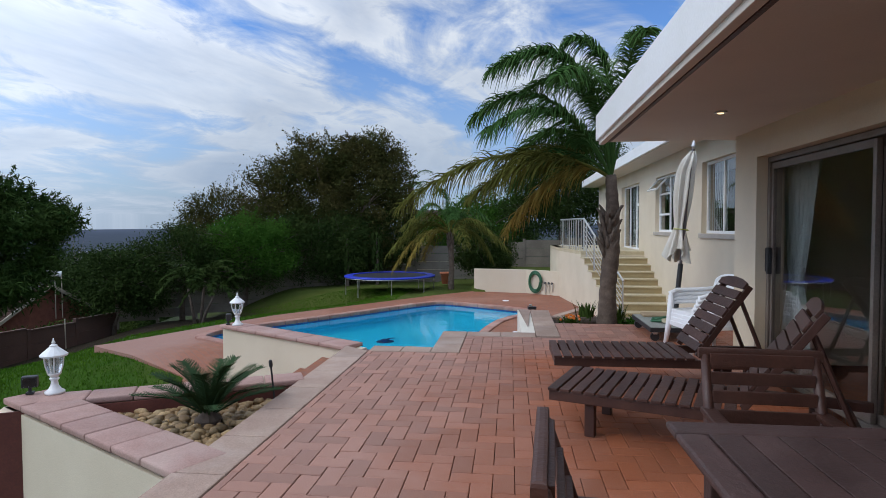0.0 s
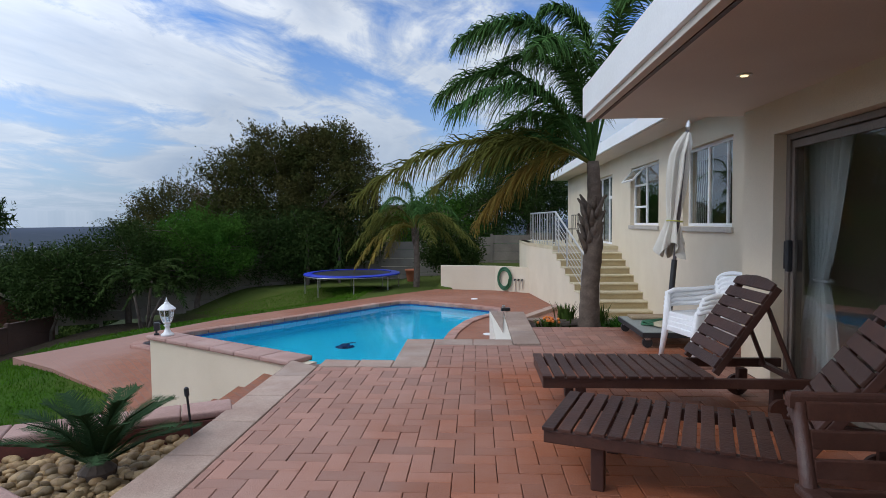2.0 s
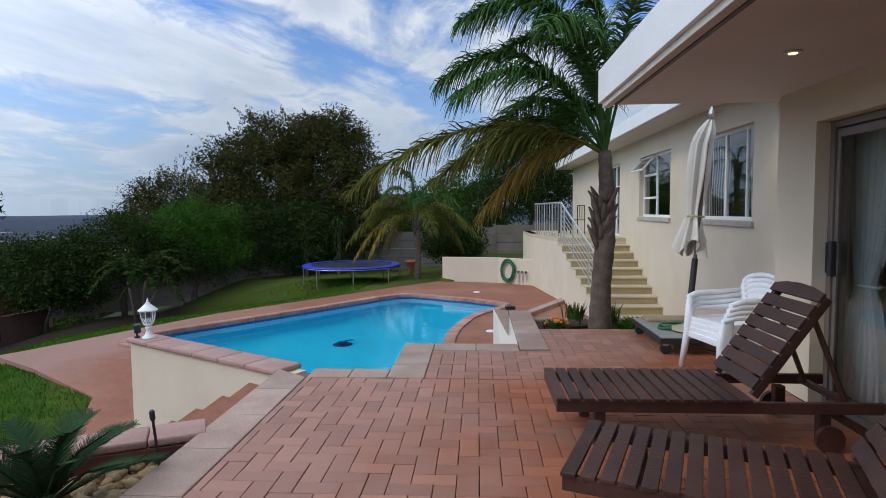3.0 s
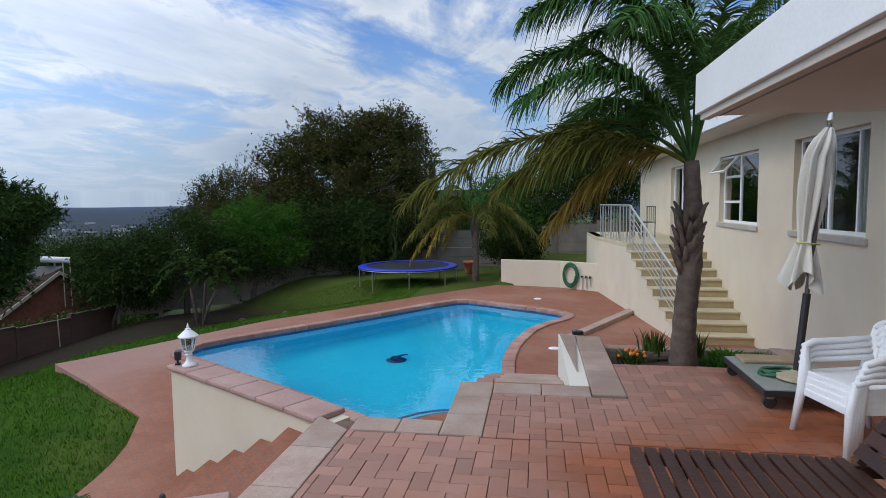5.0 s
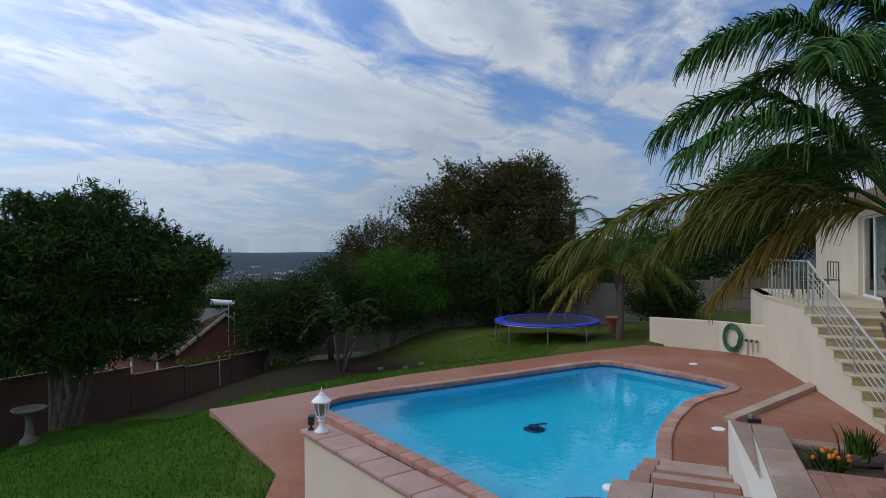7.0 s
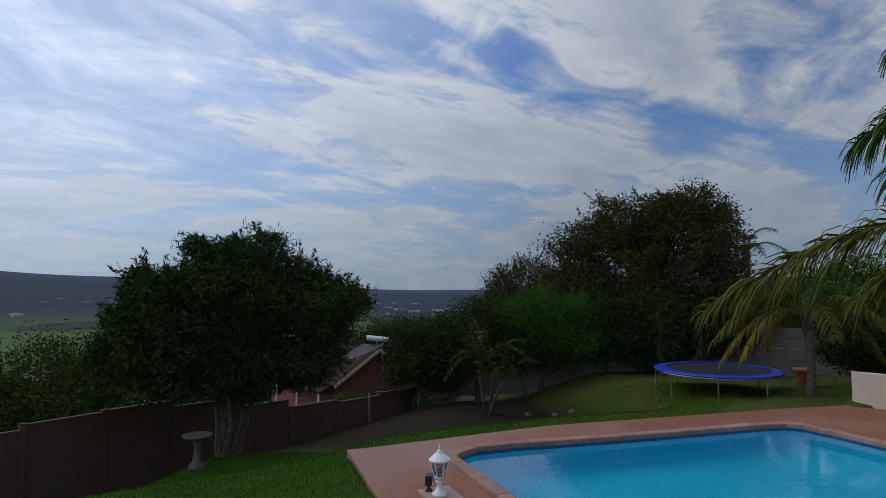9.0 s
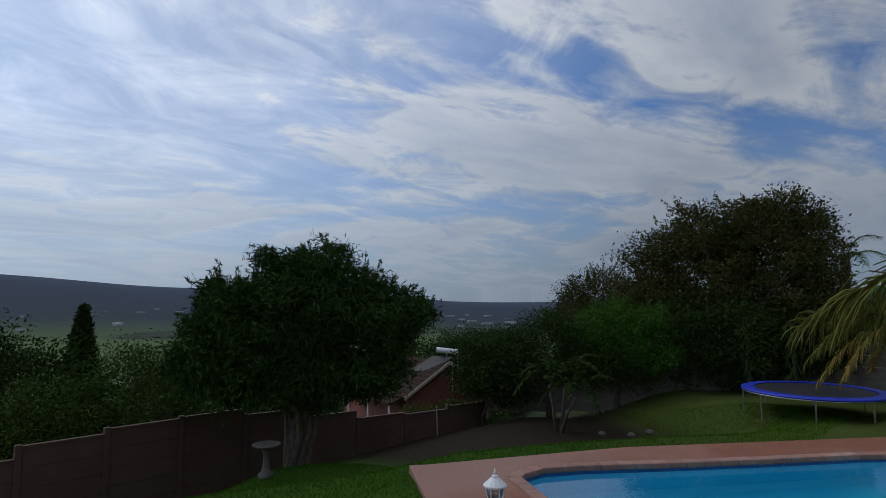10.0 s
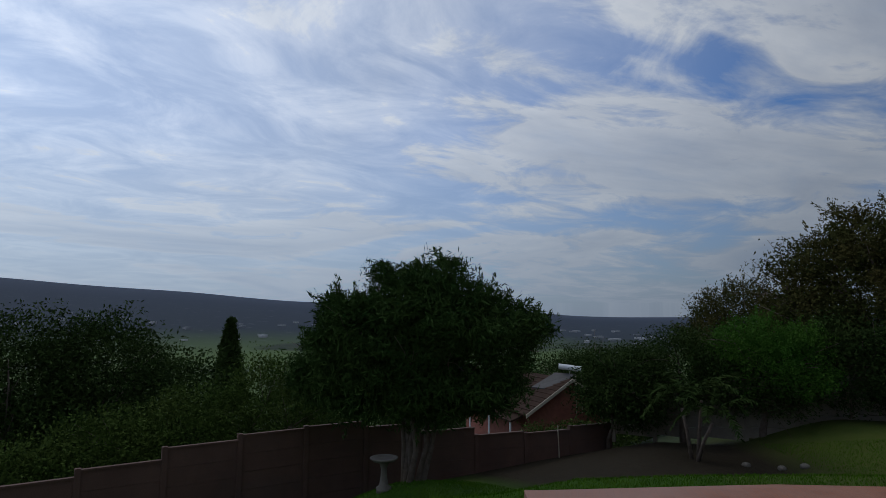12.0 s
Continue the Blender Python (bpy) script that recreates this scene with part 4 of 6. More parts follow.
def tree(name, base, blobs, count, size, material, label, trunk=0.2, seed=1, long=1.0, droop=0.0, clump=0.42, per=60, limbs=14, stems=1, category="tree", hollow=0.55, group="", shoots=0):
    """A tree: tapered trunk, forked limbs that reach into the crown, and a crown of many leaves."""
    rng = np.random.default_rng(seed)
    t = thing(name, Matrix.Translation(base), label, category, group)
    verts, quads, centre = leaf_cloud(blobs, count, size, rng, long, droop, clump, per, hollow, shoots)
    fast_mesh("crown", verts, quads, material, t)
    mid = np.mean(np.array([b[:3] for b in blobs]), 0)
    bm = bmesh.new()
    fork = Vector((mid[0] * 0.25, mid[1] * 0.25, max(0.4, min(b[2] - b[5] * 0.55 for b in blobs))))
    for s in range(stems):
        off = Vector((rng.normal() * 0.22, rng.normal() * 0.22, 0)) * (stems > 1)
        lean = Vector((rng.normal() * 0.12, rng.normal() * 0.12, 0))
        tube([off + Vector((0, 0, -1.1)), off + Vector((0, 0, 0.02)), off * 1.3 + fork * 0.5 + lean, off * 2 + fork], [trunk * 1.35, trunk * 1.1, trunk * 0.85, trunk * 0.65], 9, bm)
        for i in range(max(3, limbs // stems)):
            tip = Vector(centre[rng.integers(0, len(centre))])
            m1 = fork.lerp(tip, 0.35) + Vector((rng.normal() * 0.15, rng.normal() * 0.15, 0.25))
            m2 = fork.lerp(tip, 0.7) + Vector((rng.normal() * 0.12, rng.normal() * 0.12, 0.12))
            tube([off * 2 + fork * 0.94, off + m1, m2, tip], [trunk * 0.5, trunk * 0.32, trunk * 0.18, 0.012], 6, bm)
            for j in range(3):
                tip2 = tip + Vector(rng.normal(size=3)) * clump * 1.6
                tube([m2, m2.lerp(tip2, 0.5) + Vector((0, 0, 0.08)), tip2], [trunk * 0.14, trunk * 0.08, 0.006], 5, bm)
    part("trunk", bm, BARK, t, smooth=True)
    return t


tree("large_tree", (-8.8, 29.2, -1.9), [(-0.9, 0, 5.0, 2.5, 2.4, 2.2), (1.9, 0.2, 5.3, 2.1, 2.2, 2.2), (-0.4, 0, 6.6, 1.7, 1.7, 1.4), (1.9, 0, 6.9, 1.4, 1.5, 1.2), (-2.4, -0.4, 3.4, 1.5, 1.6, 1.7), (2.9, -0.3, 3.4, 1.5, 1.6, 2.0), (0.3, -0.8, 2.6, 2.6, 1.6, 2.0), (3.3, 0, 5.6, 0.9, 1.0, 1.2)],
     120000, 0.125, LEAF_OLIVE, "large dark spreading tree behind the trampoline", 0.28, 11, clump=0.29, per=120, limbs=30, hollow=0.45, shoots=420)
tree("sparse_tree", (-11.9, 29.0, -1.9), [(-0.4, 0, 5.9, 1.0, 1.0, 1.2), (-1.0, 0, 4.8, 0.9, 1.0, 1.0), (0.5, 0, 5.0, 1.0, 1.0, 1.4)],
     3000, 0.13, LEAF_OLIVE, "thin half-bare tree with pale twigs", 0.12, 12, clump=0.3, per=30, limbs=26, hollow=0.3)
tree("brown_tree", (-15.9, 32.0, -3.0), [(0, 0, 4.3, 2.3, 2.0, 2.1), (-1.3, 0, 3.6, 1.5, 1.5, 1.5), (1.6, 0, 3.9, 1.4, 1.5, 1.8)],
     42000, 0.12, LEAF_OLIVE, "rounded brownish tree beyond the fence", 0.2, 13, clump=0.30, limbs=18, shoots=200)
tree("bright_bush", (-11.5, 25.2, -1.9), [(0, 0, 2.55, 1.6, 1.3, 1.25), (-1.1, 0, 2.2, 1.1, 1.0, 1.0), (1.2, 0.3, 2.3, 1.1, 1.0, 1.1)],
     45000, 0.085, LEAF_GREEN, "bright green rounded shrub at the fence", 0.12, 14, clump=0.22, per=90, category="shrub", shoots=160)
tree("dark_bush", (-13.7, 23.9, -1.9), [(0, 0, 2.1, 1.7, 1.1, 1.3), (-1.6, -0.5, 1.6, 1.2, 1.0, 1.1), (1.4, 0.6, 1.7, 1.2, 0.9, 1.0), (2.7, 1.3, 1.5, 1.1, 0.8, 0.8)],
     34000, 0.10, LEAF_DARK, "dense dark green shrub at the fence", 0.1, 15, clump=0.28, category="shrub")
tree("dark_bush", (-9.6, 26.7, -1.9), [(0, 0, 2.3, 1.7, 0.9, 1.4), (1.9, 0.4, 2.4, 1.4, 0.9, 1.4)],
     30000, 0.11, LEAF_DARK, "dense dark shrub below the large tree", 0.1, 16, clump=0.3, category="shrub")
tree("dark_bush", (-6.2, 28.3, -1.8), [(-0.8, -0.2, 2.3, 1.4, 0.8, 1.3), (0.8, 0.3, 2.8, 1.2, 0.8, 1.2)],
     26000, 0.11, LEAF_DARK, "dense dark shrub behind the yuccas", 0.1, 17, clump=0.3, category="shrub")
tree("low_bush", (-15.6, 22.1, -2.6), [(0, 0, 1.9, 1.2, 1.0, 1.1), (1.1, 0.4, 1.7, 1.0, 0.9, 1.0)],
     14000, 0.12, LEAF_DARK, "low shrub beside the corner of the boundary wall", 0.06, 18, clump=0.25, category="shrub")
tree("round_bush", (-1.0, 26.2, -0.6), [(0, 0, 1.1, 1.15, 1.0, 1.15), (0.5, 0, 0.8, 0.9, 0.9, 0.8)],
     15000, 0.11, LEAF_DARK, "rounded dark green shrub behind low garden wall", 0.08, 19, clump=0.22, category="shrub")
tree("tall_tree", (3.2, 33.0, -0.5), [(0, 0, 4.2, 2.2, 2.0, 2.6), (-1.6, 0, 3.0, 1.5, 1.5, 1.8), (1.6, 0, 4.6, 2.0, 1.8, 2.3)],
     50000, 0.13, LEAF_DARK, "tall dark tree behind the house", 0.25, 20, clump=0.36)
tree("hedge_tree", (-1.6, 34.5, -1.0), [(0, 0, 2.6, 2.0, 1.5, 1.6), (-2.2, 0, 2.0, 1.4, 1.3, 1.2), (2.0, 0, 2.6, 1.6, 1.4, 1.6)],
     20000, 0.16, LEAF_GREEN, "green garden tree beyond the back fence", 0.2, 21, clump=0.32)
R = (0.64, 0.77)
dome = [(-2.2, 3.2, 1.05), (-1.3, 3.9, 1.3), (0.0, 4.4, 1.5), (1.2, 4.45, 1.25), (2.3, 4.15, 0.95), (3.0, 4.1, 0.5), (-0.8, 3.0, 1.3), (0.6, 3.1, 1.1), (-2.7, 2.8, 0.55), (-1.7, 2.4, 0.6), (0.1, 2.4, 0.8), (-0.7, 5.7, 0.5), (1.0, 5.75, 0.5), (-1.9, 4.7, 0.5), (1.9, 4.8, 0.45), (0.15, 5.5, 0.6), (1.9, 2.7, 0.8), (2.7, 3.1, 0.6), (1.1, 2.3, 0.6), (3.4, 4.25, 0.35)]
tree("bottlebrush_tree", (-14.55, 13.0, -2.6), [(k * R[0], k * R[1], z, q, q, q * 0.9) for k, z, q in dome],
     140000, 0.075, LEAF_WILLOW, "dense dark drooping tree on the lawn", 0.085, 22, long=2.5, droop=0.3, clump=0.21, per=150, limbs=44, stems=6, hollow=0.4, shoots=520)
tree("wild_bush", (-31.0, 3.5, -7.0), [(0, 0, 5.6, 3.2, 3.4, 3.4), (0.5, 3.2, 5.9, 2.6, 2.6, 3.0), (1.5, -3.0, 5.0, 3.0, 3.0, 3.0), (2.5, 5.4, 4.6, 2.4, 2.4, 2.6), (3.0, 1.0, 3.0, 3.0, 3.5, 2.6)],
     110000, 0.17, LEAF_DARK, "large dark wild thicket below the boundary wall", 0.3, 23, clump=0.5)
tree("wild_hedge", (-23.0, 10.6, -5.4), [(0, -1.5, 2.7, 1.8, 2.0, 2.0), (0, 1.2, 3.4, 1.8, 1.8, 2.2), (0.3, 3.6, 2.8, 1.6, 1.6, 2.0), (0.6, -4.2, 2.3, 1.7, 2.0, 1.8), (1.0, -6.8, 1.7, 1.6, 2.0, 1.8)],
     80000, 0.12, LEAF_HEDGE, "loose green hedge behind the boundary wall", 0.14, 24, clump=0.36)
tree("far_tree", (-27.0, 33.6, -6.5), [(0, 0, 4.2, 2.4, 2.2, 2.4), (-3.0, 1.0, 3.8, 2.2, 2.2, 2.2), (3.4, -0.6, 4.4, 2.4, 2.2, 2.2)],
     40000, 0.15, LEAF_DARK, "dark tree beside the neighbouring house", 0.22, 25, clump=0.4)
tree("roof_bush", (-20.8, 25.8, -4.6), [(0, 0, 0.7, 1.3, 1.3, 0.8), (-1.6, -0.9, 0.4, 1.0, 1.0, 0.7), (1.6, 0.9, 0.8, 1.1, 1.0, 0.9)],
     11000, 0.13, LEAF_HEDGE, "green shrub behind the boundary wall", 0.08, 26, clump=0.26, category="shrub")
for i, (x, y, s) in enumerate(((-60, 40, 1.0), (-52, 52, 1.1), (-44, 60, 1.0), (-75, 30, 1.2), (-70, 5, 1.2), (-58, 14, 0.9), (-36, 50, 1.0), (-30, 62, 1.2), (-85, 60, 1.4), (-62, -6, 1.2), (-20, 55, 1.1))):
    tree("valley_tree", (x, y, ground_z(x, y)), [(0, 0, 4.2 * s, 4.5 * s, 4.5 * s, 3.2 * s), (3.5 * s, 2, 3.6 * s, 3 * s, 3 * s, 2.5 * s), (-3 * s, -2, 3.4 * s, 3.4 * s, 3 * s, 2.4 * s)],
         11000, 0.36, LEAF_DARK, "dark valley tree far below the garden", 0.3, 40 + i, clump=0.7, limbs=8, group="valley trees")


def conifer(base, height):
    t = thing("conifer", Matrix.Translation(base), "tall dark tiered conifer standing in the valley", "tree")
    rng = np.random.default_rng(5)
    part("trunk", tube([(0, 0, -0.5), (0, 0, height)], [0.3, 0.03], 8), BARK, t)
    vs = []
    for k in range(16):
        f = k / 15
        z, r = height * (0.12 + 0.86 * f), (1 - f) ** 0.8 * height * 0.2 + 0.15
        for b in range(9):
            a = math.tau * b / 9 + k * 0.7
            m = 70
            u = rng.random(m)
            p = np.stack([np.cos(a) * r * u, np.sin(a) * r * u, z + 0.25 * u * u - 0.18 * u], 1) + rng.normal(size=(m, 3)) * 0.12
            q = rng.normal(size=(m, 3)) * 0.2
            o = rng.normal(size=(m, 3)) * 0.1
            vs.append(np.stack([p - q, p + o, p + q, p - o], 1).reshape(-1, 3))
    vs = np.concatenate(vs)
    fast_mesh("crown", vs, np.arange(len(vs)).reshape(-1, 4), LEAF_DARK, t)


conifer((-68.2, 21.3, -9.0), 10.4)


def frond_mesh(pts, half, n, rng, droop=0.55, wide=0.0115, bare=0.22, loose=0.35):
    """One feather leaf: a tapering rib along a curve, with drooping leaflets on both sides."""
    p0, p1, p2 = (np.array(p, float) for p in pts)
    vs = []
    for i in range(n):
        f = bare + (1 - bare) * (i + rng.random() * 0.6) / n
        at = (1 - f) ** 2 * p0 + 2 * f * (1 - f) * p1 + f * f * p2
        ahead = 2 * (1 - f) * (p1 - p0) + 2 * f * (p2 - p1)
        ahead /= np.linalg.norm(ahead)
        across = np.cross(ahead, (0, 0, 1))
        across /= np.linalg.norm(across) + 1e-6
        g = (f - bare) / (1 - bare)
        length = half * (0.35 + 0.65 * math.sin(math.pi * min(1, 0.18 + 0.82 * g)) ** 0.7) * (0.85 + 0.3 * rng.random())
        for s in (-1, 1):
            out = across * s * (0.75 + 0.3 * rng.random()) + ahead * (0.55 + 0.3 * rng.random()) + np.array((0, 0, loose * rng.normal() + 0.1))
            out /= np.linalg.norm(out)
            wv = ahead if loose < 0.1 else np.cross(out, rng.normal(size=3))
            wv = wv / np.linalg.norm(wv) * wide
            prev, k0 = at, 3
            for k in range(k0):
                nxt = prev + (out * (1 - droop * k * 0.42) + np.array((0, 0, -droop * (0.35 + 0.55 * k)))) * length / k0
                w0, w1 = wv * (1 - 0.25 * k), wv * (0.75 - 0.25 * k + 0.03)
                vs.append((prev - w0, prev + w0, nxt + w1, nxt - w1))
                prev = nxt
    return np.array(vs).reshape(-1, 3)


def palm(name, base, trunk_pts, trunk_r, fronds, label, seed, half=0.42, n=90, rib=0.022, boots=0.5, boots_top=None):
    rng = np.random.default_rng(seed)
    t = thing(name, Matrix.Translation(base), label, "palm tree")
    steps = 22
    pts, rad = [], []
    for i in range(steps + 1):
        f = i / steps * (len(trunk_pts) - 1)
        a, b = int(min(f, len(trunk_pts) - 2)), f - int(min(f, len(trunk_pts) - 2))
        pts.append(Vector(trunk_pts[a]).lerp(Vector(trunk_pts[a + 1]), b))
        rad.append((trunk_r[a] + (trunk_r[a + 1] - trunk_r[a]) * b) * (1 + (0.05 if i % 2 else -0.03)))
    part("trunk", tube(pts, rad, 14), PALM_BARK, t, smooth=True)
    crown = Vector(trunk_pts[-1])
    bm = bmesh.new()
    for i in range(34):
        z = (boots_top or crown.z) - boots * (i / 34) ** 1.1
        a = i * 2.4
        k = max(0.0, min(1.0, z / max(crown.z, 0.1)))
        r = trunk_r[-1] * 1.0 if boots_top is None else 0.105
        c = Vector((crown.x * k + r * math.cos(a), crown.y * k + r * math.sin(a), z))
        out = Vector((math.cos(a), math.sin(a), 0))
        tube([c - out * 0.05 + Vector((0, 0, -0.10)), c + out * 0.015 + Vector((0, 0, 0.03)), c + out * (0.05 + 0.05 * rng.random()) + Vector((0, 0, 0.10 + 0.08 * rng.random()))], [0.05, 0.035, 0.012], 6, bm)
    part("leaf_base", bm, PALM_BARK, t, "ragged brown old leaf bases", smooth=True)
    for p1, p2, mat_, scale in fronds:
        p0 = crown + Vector((0, 0, -0.05))
        q1, q2 = crown + Vector(p1), crown + Vector(p2)
        curve = [p0 * (1 - f) ** 2 + q1 * 2 * f * (1 - f) + q2 * f * f for f in (i / 12 for i in range(13))]
        fr = part("frond_rib", tube(curve, [rib * (1.5 - 1.35 * i / 12) for i in range(13)], 6), mat_, t)
        v = frond_mesh((p0, q1, q2), half * scale, n, rng)
        fast_mesh("leaf_blade", v, np.arange(len(v)).reshape(-1, 4), mat_, fr)
    return t


palm("queen_palm", (1.82, 9.42, -0.12), [(0, 0, 0), (0.01, 0, 0.6), (0.06, 0, 1.2), (0.08, 0.02, 1.8), (0.05, 0.02, 2.35)], [0.155, 0.122, 0.125, 0.10, 0.08], [
    ((-0.40, -0.3, 2.55), (-1.85, -0.5, 1.5), FROND, 1.1),
    ((-0.25, 0.1, 2.6), (-1.75, 0.2, 1.75), FROND, 1.1),
    ((0.25, 0.5, 2.2), (0.85, 0.7, 1.3), FROND, 1.0),
    ((-0.95, 0.1, 2.0), (-2.15, 0.2, 0.92), FROND, 1.1),
    ((-0.7, -0.5, 1.5), (-1.9, -0.9, 0.55), FROND, 1.1),
    ((-1.5, 0.1, 0.95), (-3.4, 0.5, -0.45), FROND_OLIVE, 1.15),
    ((-0.6, 0.2, 0.55), (-1.6, 0.5, -0.85), FROND_YELLOW, 0.95),
    ((0.5, 0.5, 2.1), (1.3, 0.9, 1.5), FROND, 0.9),
    ((0.4, -0.1, 2.1), (1.15, 0.1, 1.75), FROND, 1.0),
    ((-0.1, 1.1, 1.5), (-0.4, 2.4, 0.4), FROND, 1.0),
    ((-0.25, -0.5, 1.9), (-0.9, -1.3, 1.2), FROND, 1.0),
    ((0.1, -0.2, 2.2), (-0.7, -0.2, 2.0), FROND, 1.0),
    ((0.1, -0.6, 2.0), (0.2, -1.5, 1.7), FROND, 0.9),
    ((-0.8, 0.9, 1.1), (-1.9, 1.8, 0.0), FROND_OLIVE, 1.1),
    ((-0.2, 0.3, 2.1), (-1.3, 0.9, 1.5), FROND, 1.0),
    ((-0.5, 0.8, 1.4), (-1.4, 1.6, 0.5), FROND, 1.0),
    ((0.1, 0.9, 1.7), (0.4, 1.9, 1.1), FROND, 0.9),
    ((-1.0, -0.1, 0.7), (-2.2, 0.2, -0.35), FROND_OLIVE, 1.0),
    ((-0.6, 0.6, 0.9), (-1.5, 1.0, -0.1), FROND, 0.9)],
    "queen palm with ragged trunk and arching green fronds", 31, 0.58, 190, 0.014, 0.62, 1.78)
palm("garden_palm", (-2.05, 23.6, -1.3), [(0, 0, 0), (0.05, 0, 1.0), (0.02, 0, 2.0), (0, 0, 2.5)], [0.14, 0.11, 0.11, 0.09], [
    ((-1.1, 0, 1.3), (-2.6, -0.3, -1.0), FROND_OLIVE, 1.1), ((-0.8, 0.4, 1.6), (-2.0, 0.5, -0.1), FROND_OLIVE, 1.0), ((-0.4, -0.5, 1.9), (-1.2, -0.9, 0.7), FROND, 1.0),
    ((0.5, 0, 1.7), (1.6, 0.2, 0.4), FROND, 1.0), ((1.0, 0.2, 1.0), (2.4, 0.2, -0.8), FROND_OLIVE, 1.1), ((0.2, 0.8, 1.6), (0.5, 1.8, 0.2), FROND, 1.0), ((0.2, -0.8, 1.2), (0.8, -1.7, -0.5), FROND_OLIVE, 1.0),
    ((-0.9, -0.5, 0.7), (-1.7, -0.7, -1.4), FROND_YELLOW, 1.0), ((-0.1, 0.1, 2.1), (-0.5, 0.3, 1.7), FROND, 0.9), ((-0.5, 0.6, 0.8), (-1.3, 1.2, -1.2), FROND_YELLOW, 1.0),
    ((-1.0, 0.2, 1.0), (-2.3, 0.0, -0.7), FROND_OLIVE, 1.1), ((-0.6, -0.4, 1.5), (-1.9, -0.5, 0.2), FROND_OLIVE, 1.1), ((0.7, -0.3, 1.3), (1.9, -0.4, -0.3), FROND_OLIVE, 1.0), ((0.0, -0.5, 1.7), (0.2, -1.4, 0.5), FROND, 1.0),
    ((-1.2, -0.2, 0.6), (-2.3, -0.4, -1.5), FROND_YELLOW, 1.0), ((0.8, 0.5, 0.7), (1.7, 0.8, -1.2), FROND_OLIVE, 1.0), ((0.3, 0.3, 2.0), (1.0, 0.5, 1.3), FROND, 1.0)],
    "garden palm with drooping yellow-green fronds", 32, 0.55, 110, 0.025, 0.6)
palm("far_palm", (-5.5, 34.0, -1.5), [(0, 0, 0), (0.1, 0, 2.6), (0.1, 0, 5.2)], [0.2, 0.16, 0.12], [
    ((-0.8, 0, 0.9), (-1.9, 0, -0.4), FROND, 1.0), ((0.8, 0, 0.9), (1.9, 0, -0.3), FROND, 1.0), ((0.3, 0, 1.4), (1.3, 0, 0.9), FROND, 1.0), ((-0.2, 0.5, 1.4), (-0.9, 0.9, 1.0), FROND, 1.0),
    ((0.4, -0.6, 0.8), (0.9, -1.4, -0.3), FROND, 1.0), ((-0.4, 0.8, 0.7), (-0.8, 1.6, -0.4), FROND, 1.0)],
    "tall palm standing behind the large tree", 33, 0.45, 45, 0.03, 0.6)


def banana_palm(base):
    """Several bare stems with broad paddle leaves."""
    t = thing("strelitzia", Matrix.Translation(base), "multi-stemmed strelitzia with torn paddle leaves", "shrub")
    rng = np.random.default_rng(8)
    for k, (dx, dy, h) in enumerate(((-0.2, 0, 1.5), (0.15, 0.1, 1.8), (0.4, -0.1, 1.2))):
        part("stem", tube([(dx * 0.3, dy, -0.2), (dx, dy, h * 0.5), (dx * 1.8, dy, h)], [0.07, 0.055, 0.045], 8), BARK, t, smooth=True)
        for j in range(8):
            a = j * math.tau / 8 + k
            p0 = Vector((dx * 1.8, dy, h))
            q1 = p0 + Vector((math.cos(a) * 0.5, math.sin(a) * 0.5, 1.0))
            q2 = p0 + Vector((math.cos(a) * 1.2, math.sin(a) * 1.2, 0.7 - 0.5 * (j % 3)))
            v = frond_mesh((p0, q1, q2), 0.26, 34, rng, 0.3, 0.03, 0.3)
            fast_mesh("paddle_leaf", v, np.arange(len(v)).reshape(-1, 4), LEAF_DARK, t)


banana_palm((-11.6, 21.4, ground_z(-11.6, 21.4)))


def yucca(base, seed):
    t = thing("yucca", Matrix.Translation(base), "tall narrow yucca with drooping sword leaves", "shrub", "yuccas by the fence")
    rng = np.random.default_rng(seed)
    part("trunk", tube([(0, 0, -0.2), (0.03, 0, 1.0), (0, 0, 2.2)], [0.08, 0.07, 0.05], 8), BARK, t)
    vs = []
    for i in range(260):
        z = 0.5 + 1.8 * rng.random()
        a = rng.random() * math.tau
        o = np.array((math.cos(a), math.sin(a), 0))
        p = np.array((0, 0, z))
        q, r = p + o * 0.22 + (0, 0, 0.12), p + o * 0.36 + (0, 0, -0.12)
        wv = np.array((-math.sin(a), math.cos(a), 0)) * 0.022
        vs += [(p - wv, p + wv, q + wv, q - wv), (q - wv, q + wv, r + wv * 0.1, r - wv * 0.1)]
    v = np.array(vs).reshape(-1, 3)
    fast_mesh("crown", v, np.arange(len(v)).reshape(-1, 4), LEAF_DARK, t)


yucca((-7.15, 26.6, -1.25), 1)
yucca((-5.85, 27.0, -1.2), 2)


